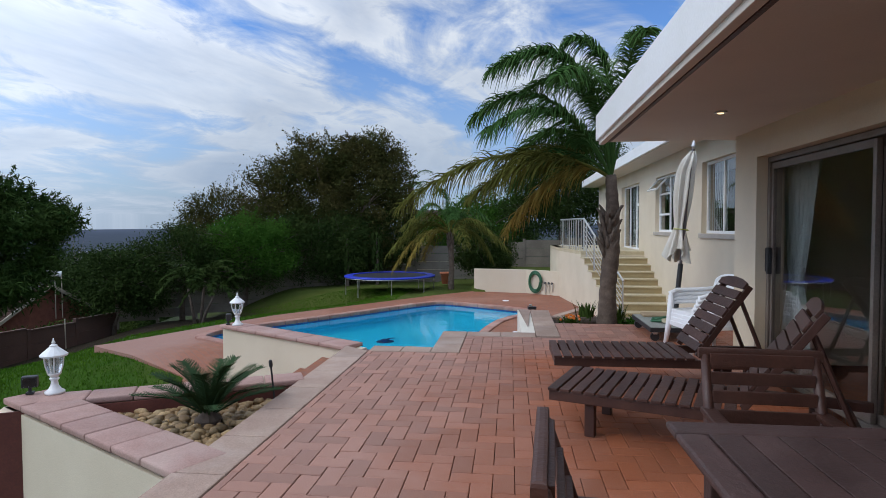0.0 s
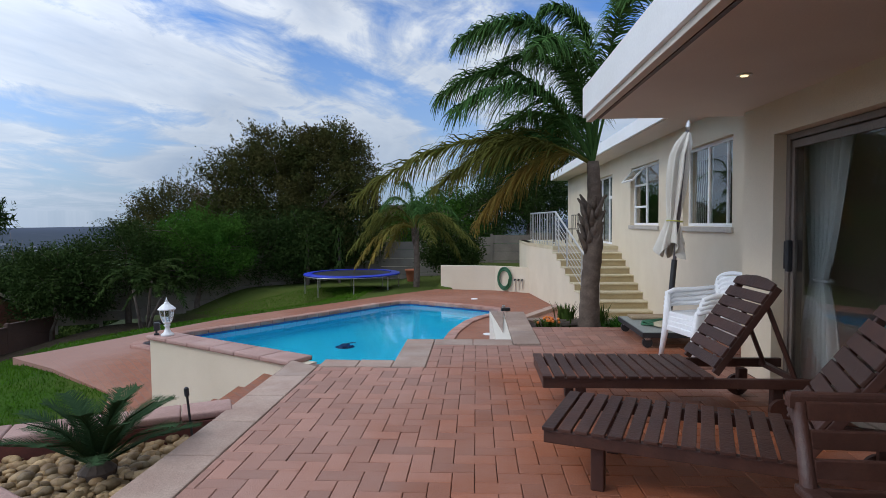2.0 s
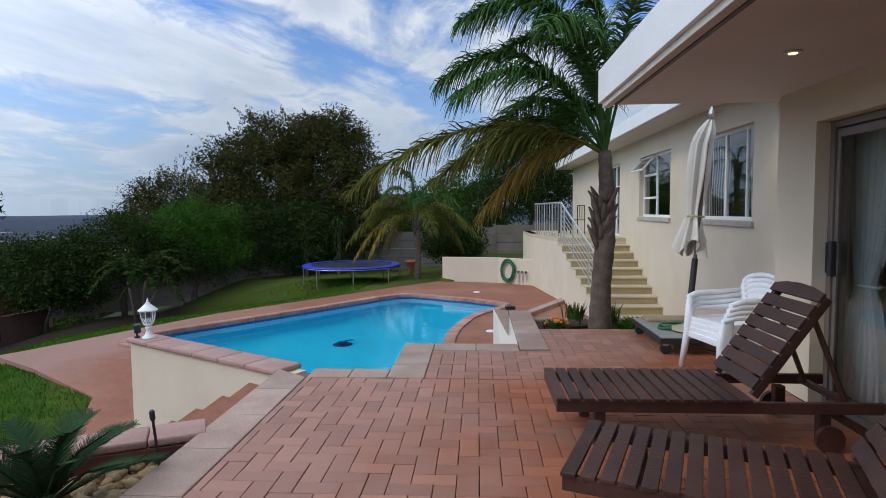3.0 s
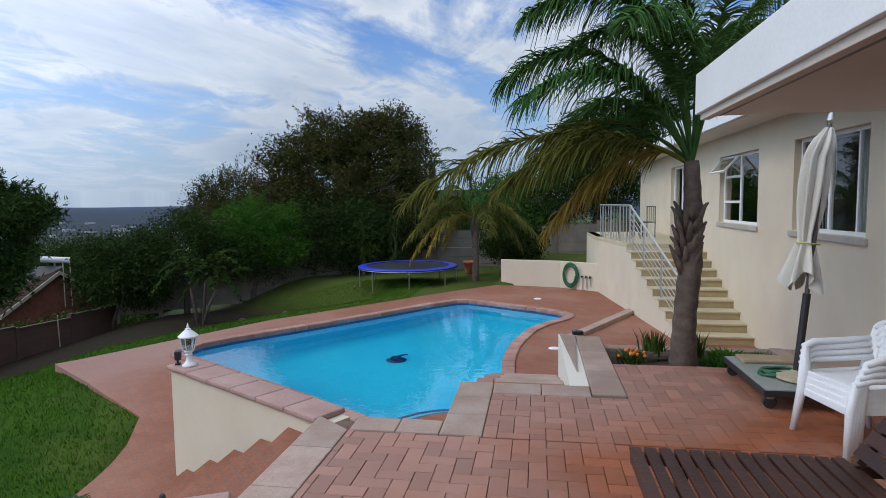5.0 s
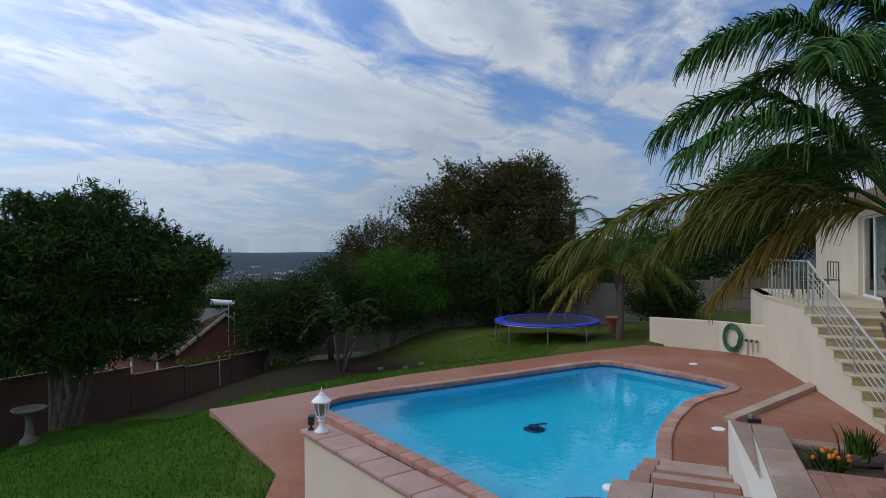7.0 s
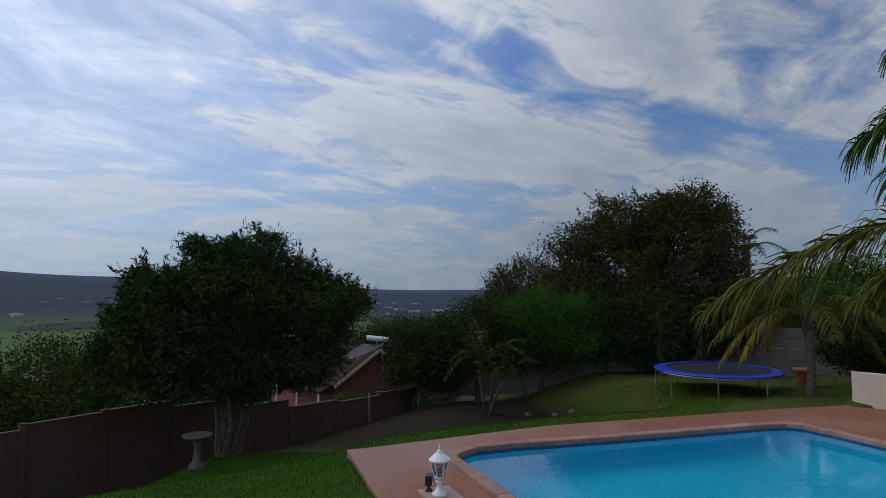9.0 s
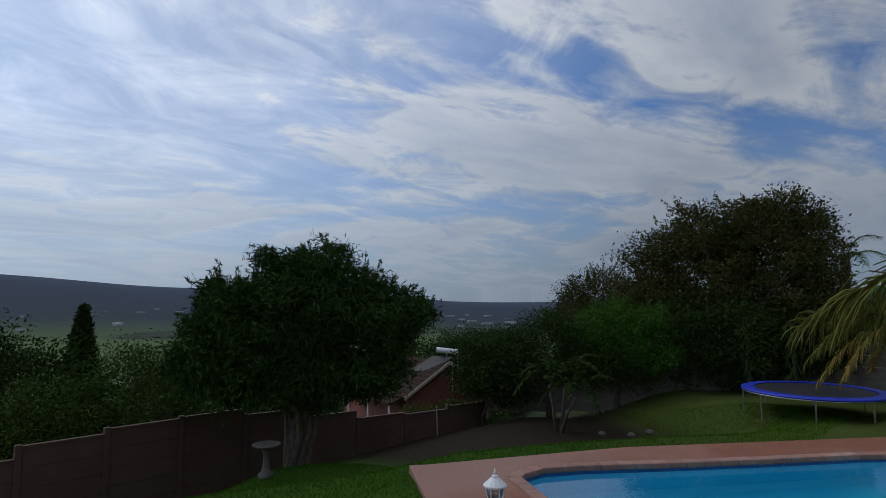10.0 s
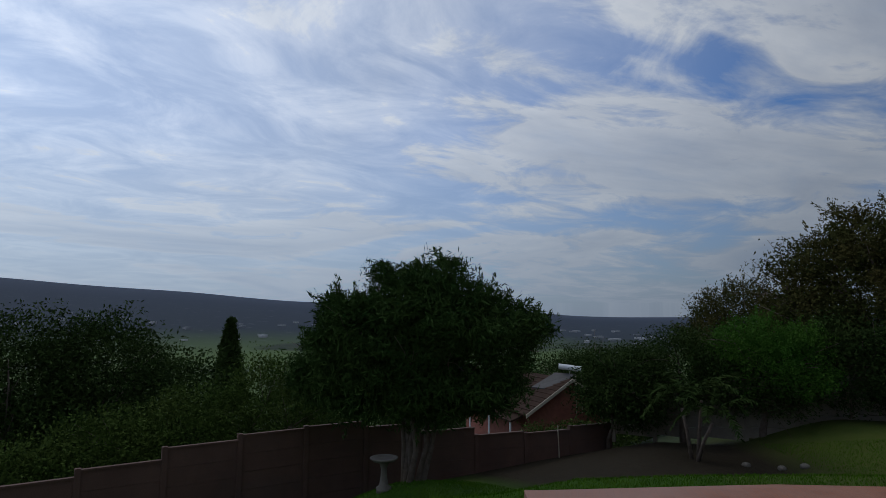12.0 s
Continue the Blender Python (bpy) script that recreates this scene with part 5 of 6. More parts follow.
def cycad(base):
    t = thing("cycad", Matrix.Translation(base), "dark green cycad with stiff feather leaves", "cycad")
    rng = np.random.default_rng(9)
    part("stem", lathe([(0.07, -0.1), (0.10, 0.0), (0.11, 0.08), (0.05, 0.14)], 12), PALM_BARK, t)
    for i in range(19):
        a = i * 2.399 + 0.5
        e = 0.45 + 0.95 * (i / 18)
        r = 0.62 * math.cos(e * 0.85)
        p0 = Vector((0, 0, 0.10))
        q1 = Vector((math.cos(a) * r * 0.5, math.sin(a) * r * 0.5, 0.12 + 0.38 * math.sin(e)))
        q2 = Vector((math.cos(a) * r * 1.05, math.sin(a) * r * 1.05, 0.05 + 0.50 * math.sin(e)))
        fr = part("leaf_rib", tube([p0, p0 * 0.25 + q1 * 0.5 + q2 * 0.25, q2], [0.009, 0.007, 0.002], 5), CYCAD, t)
        v = frond_mesh((p0, q1, q2), 0.12, 84, rng, 0.02, 0.0042, 0.10, 0.04)
        fast_mesh("leaf_blade", v, np.arange(len(v)).reshape(-1, 4), CYCAD, fr)


cycad((-2.12, 4.74, -0.2))

# ---- boundary walls, fence, neighbours ----
PROFILE = ((-6.0, -2.3), (5.7, -1.9), (7.6, -1.55), (9.5, -1.38), (12.6, -1.32), (15.5, -1.75), (18.7, -2.2), (22.8, -1.98))


def wall_top(y):
    for (a, za), (b, zb) in zip(PROFILE, PROFILE[1:]):
        if y <= b:
            return za + (zb - za) * (y - a) / (b - a)
    return PROFILE[-1][1]


def wall_x(y):
    return -17.4 + max(0.0, y - 12.6) * 0.165


boundary = thing("wall_boundary", pose(0, 0, 0), "brown precast boundary wall stepping with the slope", "wall", kind="structure")
y = -6.0
while y < 22.4:
    y1 = min(y + 1.9, 22.8)
    z = wall_top((y + y1) / 2)
    xa, xb = wall_x(y), wall_x(y1)
    for k in range(6):
        part("panel", prism([(xa, y + 0.07), (xa + 0.07, y + 0.07), (xb + 0.07, y1 - 0.07), (xb, y1 - 0.07)][::1], z - 0.48 * (k + 1) + 0.008, z - 0.48 * k), BOUNDARY, boundary)
    part("cap", prism([(xa - 0.03, y + 0.07), (xa + 0.10, y + 0.07), (xb + 0.10, y1 - 0.07), (xb - 0.03, y1 - 0.07)], z + 0.003, z + 0.05), BOUNDARY, boundary)
    part("post", box(xa - 0.03, y - 0.07, z - 3.2, xa + 0.11, y + 0.07, z + 0.08, 0.01), BOUNDARY, boundary)
    y = y1

fence = thing("fence", pose(0, 0, 0), "grey precast concrete panel fence with posts", "fence", kind="structure")
for (ax, ay, az), (bx, by, bz) in zip(((-16.0, 22.9, -0.55), (-11.9, 24.9, -0.25), (-8.2, 27.6, 0.05), (-4.4, 29.3, 0.45)), ((-11.9, 24.9, -0.25), (-8.2, 27.6, 0.05), (-4.4, 29.3, 0.45), (4.6, 28.2, 0.95))):
    span = math.hypot(bx - ax, by - ay)
    count = round(span / 1.7)
    u = Vector((bx - ax, by - ay)) / span
    v = Vector((u.y, -u.x)) * 0.03
    for i in range(count):
        f0, f1 = i / count, (i + 1) / count
        p, q = Vector((ax, ay)).lerp(Vector((bx, by)), f0), Vector((ax, ay)).lerp(Vector((bx, by)), f1)
        z = az + (bz - az) * (f0 + f1) / 2
        for k in range(5):
            part("panel", prism([tuple(p - v), tuple(q - v), tuple(q + v), tuple(p + v)][::-1], z - 0.40 * (k + 1) + 0.02, z - 0.40 * k), VIBRA, fence)
        part("post", prism([tuple(p - v * 2 - u * 0.06), tuple(p - v * 2 + u * 0.06), tuple(p + v * 2 + u * 0.06), tuple(p + v * 2 - u * 0.06)][::-1], z - 2.3, z + 0.06), VIBRA, fence)

BRICK = surface("red_face_brick", (0.20, 0.065, 0.045), (0.26, 0.09, 0.06), 4, 0.85, 0.5, 30)
TILE = surface("brown_roof_tile", (0.040, 0.024, 0.017), (0.058, 0.035, 0.025), 3, 0.95, 0.3, 20, spec=0.1)
CREAM = surface("cream_board", (0.40, 0.34, 0.26), (0.46, 0.40, 0.31), 2, 0.7, 0.1, 30)
nb = thing("neighbour_house", pose(-25.4, 30.3, -1.75), "red brick neighbouring house with brown tiled roof", "house")
U, V2 = Vector((-0.98, 0.2)), Vector((0.2, 0.98))


def at(u, v, z):
    return (U.x * u + V2.x * v, U.y * u + V2.y * v, z)


part("wall", solid([at(0.2, -2.7, -6), at(0.2, 2.7, -6), at(0.2, 2.7, -1.75), at(0.2, 0, -0.12), at(0.2, -2.7, -1.75), at(9, -2.7, -6), at(9, 2.7, -6), at(9, 2.7, -1.75), at(9, 0, -0.12), at(9, -2.7, -1.75)],
                   [(0, 1, 2, 3, 4), (5, 6, 7, 8, 9), (0, 1, 6, 5), (1, 2, 7, 6), (0, 4, 9, 5), (2, 3, 8, 7), (3, 4, 9, 8)]), BRICK, nb, "red face brick gable")
for s in (-1, 1):
    for k in range(9):
        v0, v1 = s * 3.1 * k / 9, s * 3.1 * (k + 1) / 9 * 1.01
        z0, z1 = -1.87 * k / 9 + 0.02, -1.87 * (k + 1) / 9 + 0.05
        part("roof_course", solid([at(-0.15, v0, z0), at(9.5, v0, z0), at(9.5, v1, z1), at(-0.15, v1, z1), at(-0.15, v0, z0 - 0.06), at(9.5, v0, z0 - 0.06), at(9.5, v1, z1 - 0.06), at(-0.15, v1, z1 - 0.06)],
                               [(0, 1, 2, 3), (4, 5, 6, 7), (0, 1, 5, 4), (1, 2, 6, 5), (2, 3, 7, 6), (3, 0, 4, 7)]), TILE, nb)
    part("barge_board", solid([at(-0.2, 0, 0.08), at(-0.2, s * 3.15, -1.80), at(-0.2, s * 3.15, -2.0), at(-0.2, 0, -0.12), at(-0.15, 0, 0.08), at(-0.15, s * 3.15, -1.80), at(-0.15, s * 3.15, -2.0), at(-0.15, 0, -0.12)],
                              [(0, 1, 2, 3), (4, 5, 6, 7), (0, 1, 5, 4), (1, 2, 6, 5), (2, 3, 7, 6), (3, 0, 4, 7)]), CREAM, nb, "cream painted barge board")
part("veranda_roof", solid([at(0.5, -3.0, -1.95), at(6.5, -3.0, -1.95), at(6.5, -3.8, -2.2), at(0.5, -3.8, -2.2), at(0.5, -3.0, -2.05), at(6.5, -3.0, -2.05), at(6.5, -3.8, -2.3), at(0.5, -3.8, -2.3)],
                           [(0, 1, 2, 3), (4, 5, 6, 7), (0, 1, 5, 4), (1, 2, 6, 5), (2, 3, 7, 6), (3, 0, 4, 7)]), TILE, nb, "brown veranda sheeting")
for u in (0.7, 3.4, 6.2):
    part("veranda_post", tube([at(u, -3.7, -6), at(u, -3.7, -2.2)], 0.06, 8), WHITE, nb)
part("solar_tank", tube([at(0.2, 0.9, 0.55), at(0.7, 0.2, 0.65), at(1.0, -0.2, 0.7)], 0.17, 12), WHITE, nb, "white solar water tank")
part("tank_stand", tube([at(0.6, 0.3, 0.5), at(0.6, 0.3, -0.3)], 0.04, 6), STEEL, nb)
part("collector", solid([at(0.0, 0.4, 0.3), at(1.4, -0.2, 0.3), at(2.2, -1.4, -0.6), at(0.8, -0.9, -0.6), at(0.0, 0.4, 0.24), at(1.4, -0.2, 0.24), at(2.2, -1.4, -0.66), at(0.8, -0.9, -0.66)],
                        [(0, 1, 2, 3), (4, 5, 6, 7), (0, 1, 5, 4), (1, 2, 6, 5), (2, 3, 7, 6), (3, 0, 4, 7)]), BLACK, nb, "dark solar collector panel")
for v in (0.15, 0.55):
    part("pipe", tube([at(-0.25, v, -1.9), at(-0.25, v, 0.6)], 0.025, 6), CREAM, nb)
garage = thing("outbuilding", pose(-3.6, 36.2, 0), "beige outbuilding with grey roof behind the fence", "house")
part("wall", box(-2.2, 0, -2, 2.4, 4, 1.5), PLASTER, garage)
part("roof", prism([(-2.6, -0.4), (2.8, -0.4), (2.8, 4.4), (-2.6, 4.4)], 1.5, [1.6, 1.6, 2.6, 2.6]), TILE, garage)
# wall stays closed; a black sheet stands for the unlit garage interior
part("opening_shade_panel", box(-0.9, -0.02, -0.4, 0.9, 0.0, 0.9), BLACK, garage, "flat black panel standing in for the shade inside the garage")

rng = np.random.default_rng(77)
far = bmesh.new()
for i in range(110):
    a = rng.uniform(0.35, 1.9)
    r = rng.uniform(1150, 1900)
    x, y = -math.sin(a) * r, 10 + math.cos(a) * r
    z = ground_z(x, y)
    s, l = rng.uniform(2.5, 5), rng.uniform(6, 26)
    box(-l / 2, -6, -3, l / 2, 6, s, bm=far, m=pose(x, y, z, 0, 0, math.degrees(-a) + rng.normal() * 20 + 90))
tagged(part("far_town", far, surface("far_buildings", (0.24, 0.25, 0.27), (0.50, 0.50, 0.50), 0.02, 0.9, 0.0, 1)), "pale scattered town buildings far in the plain", "buildings", kind="stuff")


# ---- terrace furniture ----
def bar(name, x0, y0, z0, x1, y1, z1, material, parent, bevel=0.006, label=""):
    return part(name, box(x0, y0, z0, x1, y1, z1, bevel), material, parent, label)


def sun_lounger(m, label):
    t = thing("sun_lounger", m, label, "sun lounger", "wooden sun loungers")
    for y in (-0.31, 0.275):
        bar("side_rail", 0.02, y, 0.235, 1.98, y + 0.035, 0.305, WOOD, t)
    bar("end_rail", 0.02, -0.275, 0.245, 0.05, 0.275, 0.30, WOOD, t)
    slat = mesh_of("slat", box(-0.034, -0.325, 0, 0.034, 0.325, 0.02, 0.004), WOOD)
    for i in range(14):
        ob = new("slat", slat)
        ob.parent, ob.location = t, (0.05 + i * 0.0855, 0, 0.307)
    bar("cross_bar", 1.22, -0.275, 0.25, 1.26, 0.275, 0.29, WOOD, t)
    bar("cross_bar", 1.80, -0.275, 0.25, 1.84, 0.275, 0.29, WOOD, t)
    for y in (-0.275, 0.215):
        bar("leg", 0.26, y, 0.0, 0.33, y + 0.06, 0.236, WOOD, t, 0.008)
        part("wheel_leg", box(1.62, y, 0.06, 1.69, y + 0.06, 0.236, 0.008), WOOD, t)
    for y in (-0.33, 0.30):
        part("wheel", tube([(1.655, y, 0.085), (1.655, y + 0.03, 0.085)], 0.085, 20), WOOD, t, "dark wooden wheel")
    bm = bmesh.new()
    box(0, -0.27, -0.02, 0.74, -0.235, 0.03, 0.005, bm)
    back = part("backrest", bm, WOOD, t, "raised slatted backrest")
    back.matrix_local = pose(1.235, 0, 0.325, 0, -55, 0)
    part("stile", box(0, 0.235, -0.02, 0.74, 0.27, 0.03, 0.005), WOOD, back)
    bslat = mesh_of("back_slat", box(-0.04, -0.27, 0, 0.04, 0.27, 0.02, 0.004), WOOD)
    for i in range(7):
        ob = new("back_slat", bslat)
        ob.parent, ob.location = back, (0.07 + i * 0.092, 0, 0.032)
    head = bmesh.new()
    pts = [(0.69, -0.27), (0.69, 0.27), (0.75, 0.27), (0.775, 0.15), (0.785, 0), (0.775, -0.15), (0.75, -0.27)]
    prism(pts[::-1], 0.032, 0.052, head, 0.004)
    part("head_slat", head, WOOD, back, "curved top slat")
    for y in (-0.22, 0.19):
        part("prop", tube([(1.60, y, 0.80), (1.80, y, 0.28)], 0.017, 6), WOOD, t)
    return t


sun_lounger(pose(0.71, 5.72, 0, 0, 0, 0) @ Matrix.Diagonal((1, 1.1, 1, 1)), "dark-stained slatted sun lounger with raised back")
sun_lounger(pose(0.72, 4.68, 0, 0, 0, -21) @ Matrix.Diagonal((1, 1.1, 1, 1)), "dark-stained slatted sun lounger pointing at the house")


def garden_chair(m, label):
    """A slatted armchair: faces its own +x."""
    t = thing("garden_armchair", m, label, "chair", "wooden armchairs round the table")
    for y in (-0.28, 0.235):
        part("front_leg", box(0.24, y, 0, 0.29, y + 0.045, 0.62, 0.008), WOOD, t)
        curve = [(-0.20, 0.0), (-0.215, 0.43), (-0.25, 0.62), (-0.34, 0.90)]
        part("back_post", tube([(x, y + 0.022, z) for x, z in curve], [0.028, 0.03, 0.028, 0.022], 8), WOOD, t, smooth=True)
        part("arm", box(-0.28, y - 0.015, 0.62, 0.33, y + 0.06, 0.65, 0.01), WOOD, t)
        part("seat_rail", box(-0.20, y, 0.36, 0.26, y + 0.04, 0.42, 0.005), WOOD, t)
    for i in range(6):
        part("seat_slat", box(-0.20 + i * 0.082, -0.27, 0.421, -0.13 + i * 0.082, 0.27, 0.441, 0.004), WOOD, t)
    for i in range(5):
        z = 0.50 + i * 0.087
        x = -0.228 - max(0.0, z - 0.55) * 0.31
        part("back_slat", box(x - 0.01, -0.24, z, x + 0.012, 0.24, z + 0.062, 0.004), WOOD, t)
    top = bmesh.new()
    prism([(-0.365, -0.29), (-0.325, -0.29), (-0.325, 0.29), (-0.365, 0.29)], 0.885, 0.935, top, 0.012)
    part("top_rail", top, WOOD, t, "curved top rail")
    return t


garden_chair(pose(1.49, 2.80, 0, 0, 0, -94) @ Matrix.Scale(0.93, 4), "dark-stained slatted wooden armchair behind table")
garden_chair(pose(0.76, 1.74, 0, 0, 0, -4) @ Matrix.Scale(0.96, 4), "dark-stained slatted wooden armchair pushed under table")

table = thing("garden_table", pose(0, 0, 0), "weathered dark wooden slatted garden table", "table")
for i in range(9):
    x = 1.02 + i * 0.112
    part("slat", box(x, 0.62, 0.72, x + 0.106, 2.29, 0.742, 0.003), WOOD_GREY, table)
part("end_board", box(0.91, 2.295, 0.715, 2.13, 2.42, 0.742, 0.012), WOOD_GREY, table)
part("end_board", box(0.91, 0.50, 0.715, 2.13, 0.615, 0.742, 0.012), WOOD_GREY, table)
part("edge_board", box(0.91, 0.617, 0.715, 1.015, 2.292, 0.742, 0.012), WOOD_GREY, table)
part("edge_board", box(2.03, 0.617, 0.715, 2.13, 2.292, 0.742, 0.012), WOOD_GREY, table)
for x in (1.0, 1.96):
    for y in (0.62, 2.2):
        part("leg", box(x, y, 0, x + 0.075, y + 0.075, 0.714, 0.008), WOOD_GREY, table)
part("apron", box(1.0, 0.66, 0.62, 1.03, 2.24, 0.714, 0.004), WOOD_GREY, table)
part("apron", box(2.0, 0.66, 0.62, 2.03, 2.24, 0.714, 0.004), WOOD_GREY, table)


def plastic_chair(m):
    """A moulded armchair: faces its own +x."""
    t = thing("plastic_chair", m, "white moulded plastic armchair in a stack", "chair", "stacked plastic chairs")
    seat = bmesh.new()
    rows = []
    for i in range(9):
        u = i / 8
        x = 0.25 - u * 0.50
        z = 0.43 - 0.035 * math.sin(u * math.pi * 0.8) - 0.03 * max(0.0, 0.15 - u) / 0.15
        rows.append([seat.verts.new((x, -0.25 + 0.5 * j / 6, z - 0.012 * math.cos((j - 3) / 3 * 1.4))) for j in range(7)])
    for r, q in zip(rows, rows[1:]):
        for j in range(6):
            seat.faces.new((r[j], r[j + 1], q[j + 1], q[j]))
    low = bmesh.ops.extrude_face_region(seat, geom=seat.faces[:])
    bmesh.ops.translate(seat, verts=[v for v in low["geom"] if isinstance(v, bmesh.types.BMVert)], vec=(0, 0, -0.025))
    bmesh.ops.recalc_face_normals(seat, faces=seat.faces[:])
    part("seat", seat, PLASTIC, t, smooth=True)
    part("seat_apron", box(0.225, -0.25, 0.35, 0.255, 0.25, 0.42, 0.012), PLASTIC, t)
    for y in (-1, 1):
        part("seat_side", box(-0.24, y * 0.25 - 0.012, 0.36, 0.24, y * 0.25 + 0.012, 0.42, 0.008), PLASTIC, t)
        part("front_leg", tube([(0.29, y * 0.285, 0), (0.25, y * 0.255, 0.40), (0.235, y * 0.275, 0.64)], [0.024, 0.036, 0.026], 8), PLASTIC, t, smooth=True)
        part("back_leg", tube([(-0.32, y * 0.27, 0), (-0.26, y * 0.245, 0.42), (-0.33, y * 0.22, 0.80)], [0.022, 0.034, 0.022], 8), PLASTIC, t, smooth=True)
        part("arm", tube([(0.25, y * 0.275, 0.63), (0.15, y * 0.29, 0.665), (-0.1, y * 0.29, 0.665), (-0.29, y * 0.235, 0.69)], [0.028, 0.032, 0.03, 0.024], 8), PLASTIC, t, smooth=True)
    arch = [(-0.33 - 0.02 * math.sin(a), -0.22 * math.cos(a), 0.78 + 0.10 * math.sin(a)) for a in (math.pi * i / 14 for i in range(15))]
    part("top_bow", tube(arch, 0.026, 8), PLASTIC, t, "rounded top of the back", smooth=True)
    for i in range(3):
        part("back_bar", box(-0.315 - i * 0.012, -0.225, 0.55 + i * 0.105, -0.295 - i * 0.012, 0.225, 0.62 + i * 0.105, 0.006), PLASTIC, t)
    return t


stack = plastic_chair(pose(2.50, 7.14, 0.0, 0, 0, 192))
stack.scale = (1, 1, 0.84)
for i in (1, 2, 3):
    copy_thing(stack, pose(2.50 + 0.012 * i, 7.14 + 0.01 * i, 0.045 * i, 0, 0, 192 + 2 * i))

trolley = thing("plant_trolley", pose(2.46, 8.32, 0), "low grey platform trolley on black castors", "trolley")
part("platform", box(-0.36, -0.55, 0.15, 0.40, 0.55, 0.185, 0.01), surface("trolley_board", (0.24, 0.26, 0.23), (0.30, 0.31, 0.28), 4, 0.7, 0.3, 60), trolley)
part("rim", box(-0.375, -0.56, 0.125, -0.36, 0.56, 0.18, 0.004), BLACK, trolley)
part("rim", box(-0.375, -0.575, 0.125, 0.41, -0.56, 0.18, 0.004), BLACK, trolley)
for x in (-0.30, 0.33):
    for y in (-0.48, 0.48):
        c = part("castor", box(x - 0.03, y - 0.025, 0.085, x + 0.03, y + 0.025, 0.15, 0.006), STEEL, trolley)
        part("wheel", tube([(x, y - 0.018, 0.055), (x, y + 0.018, 0.055)], 0.055, 16), BLACK, c, "black rubber castor wheel")
mat_thing = part("folded_mat", box(-0.28, -0.12, 0, 0.30, 0.13, 0.035, 0.014), surface("tan_mat", (0.34, 0.25, 0.15), (0.40, 0.30, 0.19), 6, 0.95, 0.6, 90))
mat_thing.matrix_world = pose(2.47, 8.71, 0.186)
tagged(mat_thing, "folded tan mat lying on the trolley", "mat")
HOSE = surface("green_hose", (0.02, 0.10, 0.045), (0.03, 0.13, 0.06), 6, 0.45, 0.1, 60)


def coil(name, m, rx, ry, turns, r, label, flat=0.004):
    pts = []
    for i in range(turns * 24 + 1):
        a = math.tau * i / 24
        k = 1 - 0.06 * (i / 24)
        pts.append((rx * k * math.cos(a), ry * k * math.sin(a), r + 0.012 * math.sin(a * 1.7) + flat * i / 24))
    ob = part(name, tube(pts, r, 6), HOSE, None, label, smooth=True)
    ob.matrix_world = m
    return tagged(ob, label, "hose")


coil("garden_hose", pose(2.37, 8.22, 0.186), 0.17, 0.14, 4, 0.012, "green garden hose coiled on the trolley", 0.009)
coil("garden_hose", pose(1.22, 21.0, -0.50, 90, 0, -38), 0.30, 0.40, 6, 0.014, "green garden hose coiled on the garden wall")

um = thing("patio_umbrella", pose(2.46, 8.08, 0.186, 0, 6.2, 20), "folded cream canvas patio umbrella in a stand", "umbrella")
part("foot", lathe([(0.16, 0.0), (0.16, 0.04), (0.06, 0.07), (0.035, 0.09)], 20), surface("tan_stone", (0.42, 0.36, 0.24), (0.48, 0.42, 0.29), 5, 0.9, 0.4, 60), um, "pale stone foot")
part("lower_pole", tube([(0, 0, 0.08), (0, 0, 0.78)], 0.032, 12), BLACK, um, "dark lower tube")
part("pole", tube([(0, 0, 0.7), (0, 0, 2.28)], 0.02, 12), surface("dark_pole", (0.10, 0.09, 0.10), (0.14, 0.12, 0.13), 4, 0.4, 0.1, 50), um)
bm = bmesh.new()
rings = []
for i in range(27):
    f = i / 26
    z = 0.88 + 1.36 * f
    if f < 0.27:
        k = 0.135 - 0.31 * f
    elif f < 0.90:
        k = 0.050 + 0.038 * math.sin((f - 0.27) / 0.63 * math.pi * 0.8)
    else:
        k = 0.075 - 0.5 * (f - 0.90)
    rings.append([bm.verts.new((k * (1 + 0.42 * math.cos(a * 7 + 0.4 + f)) * math.cos(a + 0.25 * f) - 0.035 * min(1, 5 * (1 - f)), k * (1 + 0.42 * math.cos(a * 7 + 0.4 + f)) * math.sin(a + 0.25 * f) + 0.05 * min(1, 5 * (1 - f)), z + 0.09 * math.cos(a * 3) * (1 - f) ** 5)) for a in (math.tau * j / 64 for j in range(64))])
for r, q in zip(rings, rings[1:]):
    for j in range(64):
        bm.faces.new((r[j], r[(j + 1) % 64], q[(j + 1) % 64], q[j]))
canopy = part("canopy", bm, CLOTH, um, "folded cream canvas canopy", smooth=True)
part("strap", tube([(0.088 * math.cos(a) - 0.025, 0.088 * math.sin(a) + 0.035, 1.22) for a in (math.tau * i / 20 for i in range(21))], 0.008, 6), surface("lime_strap", (0.4, 0.42, 0.08), (0.45, 0.46, 0.1), 5, 0.8, 0.2, 60), canopy, "lime green tie strap")
part("finial", lathe([(0.02, 2.27), (0.03, 2.30), (0.025, 2.35), (0.01, 2.38)], 12), STEEL, um, "grey finial")

# ---- lamps on the walls ----
FROST = glass("lantern_glass", (0.93, 0.94, 0.94), 0.25)


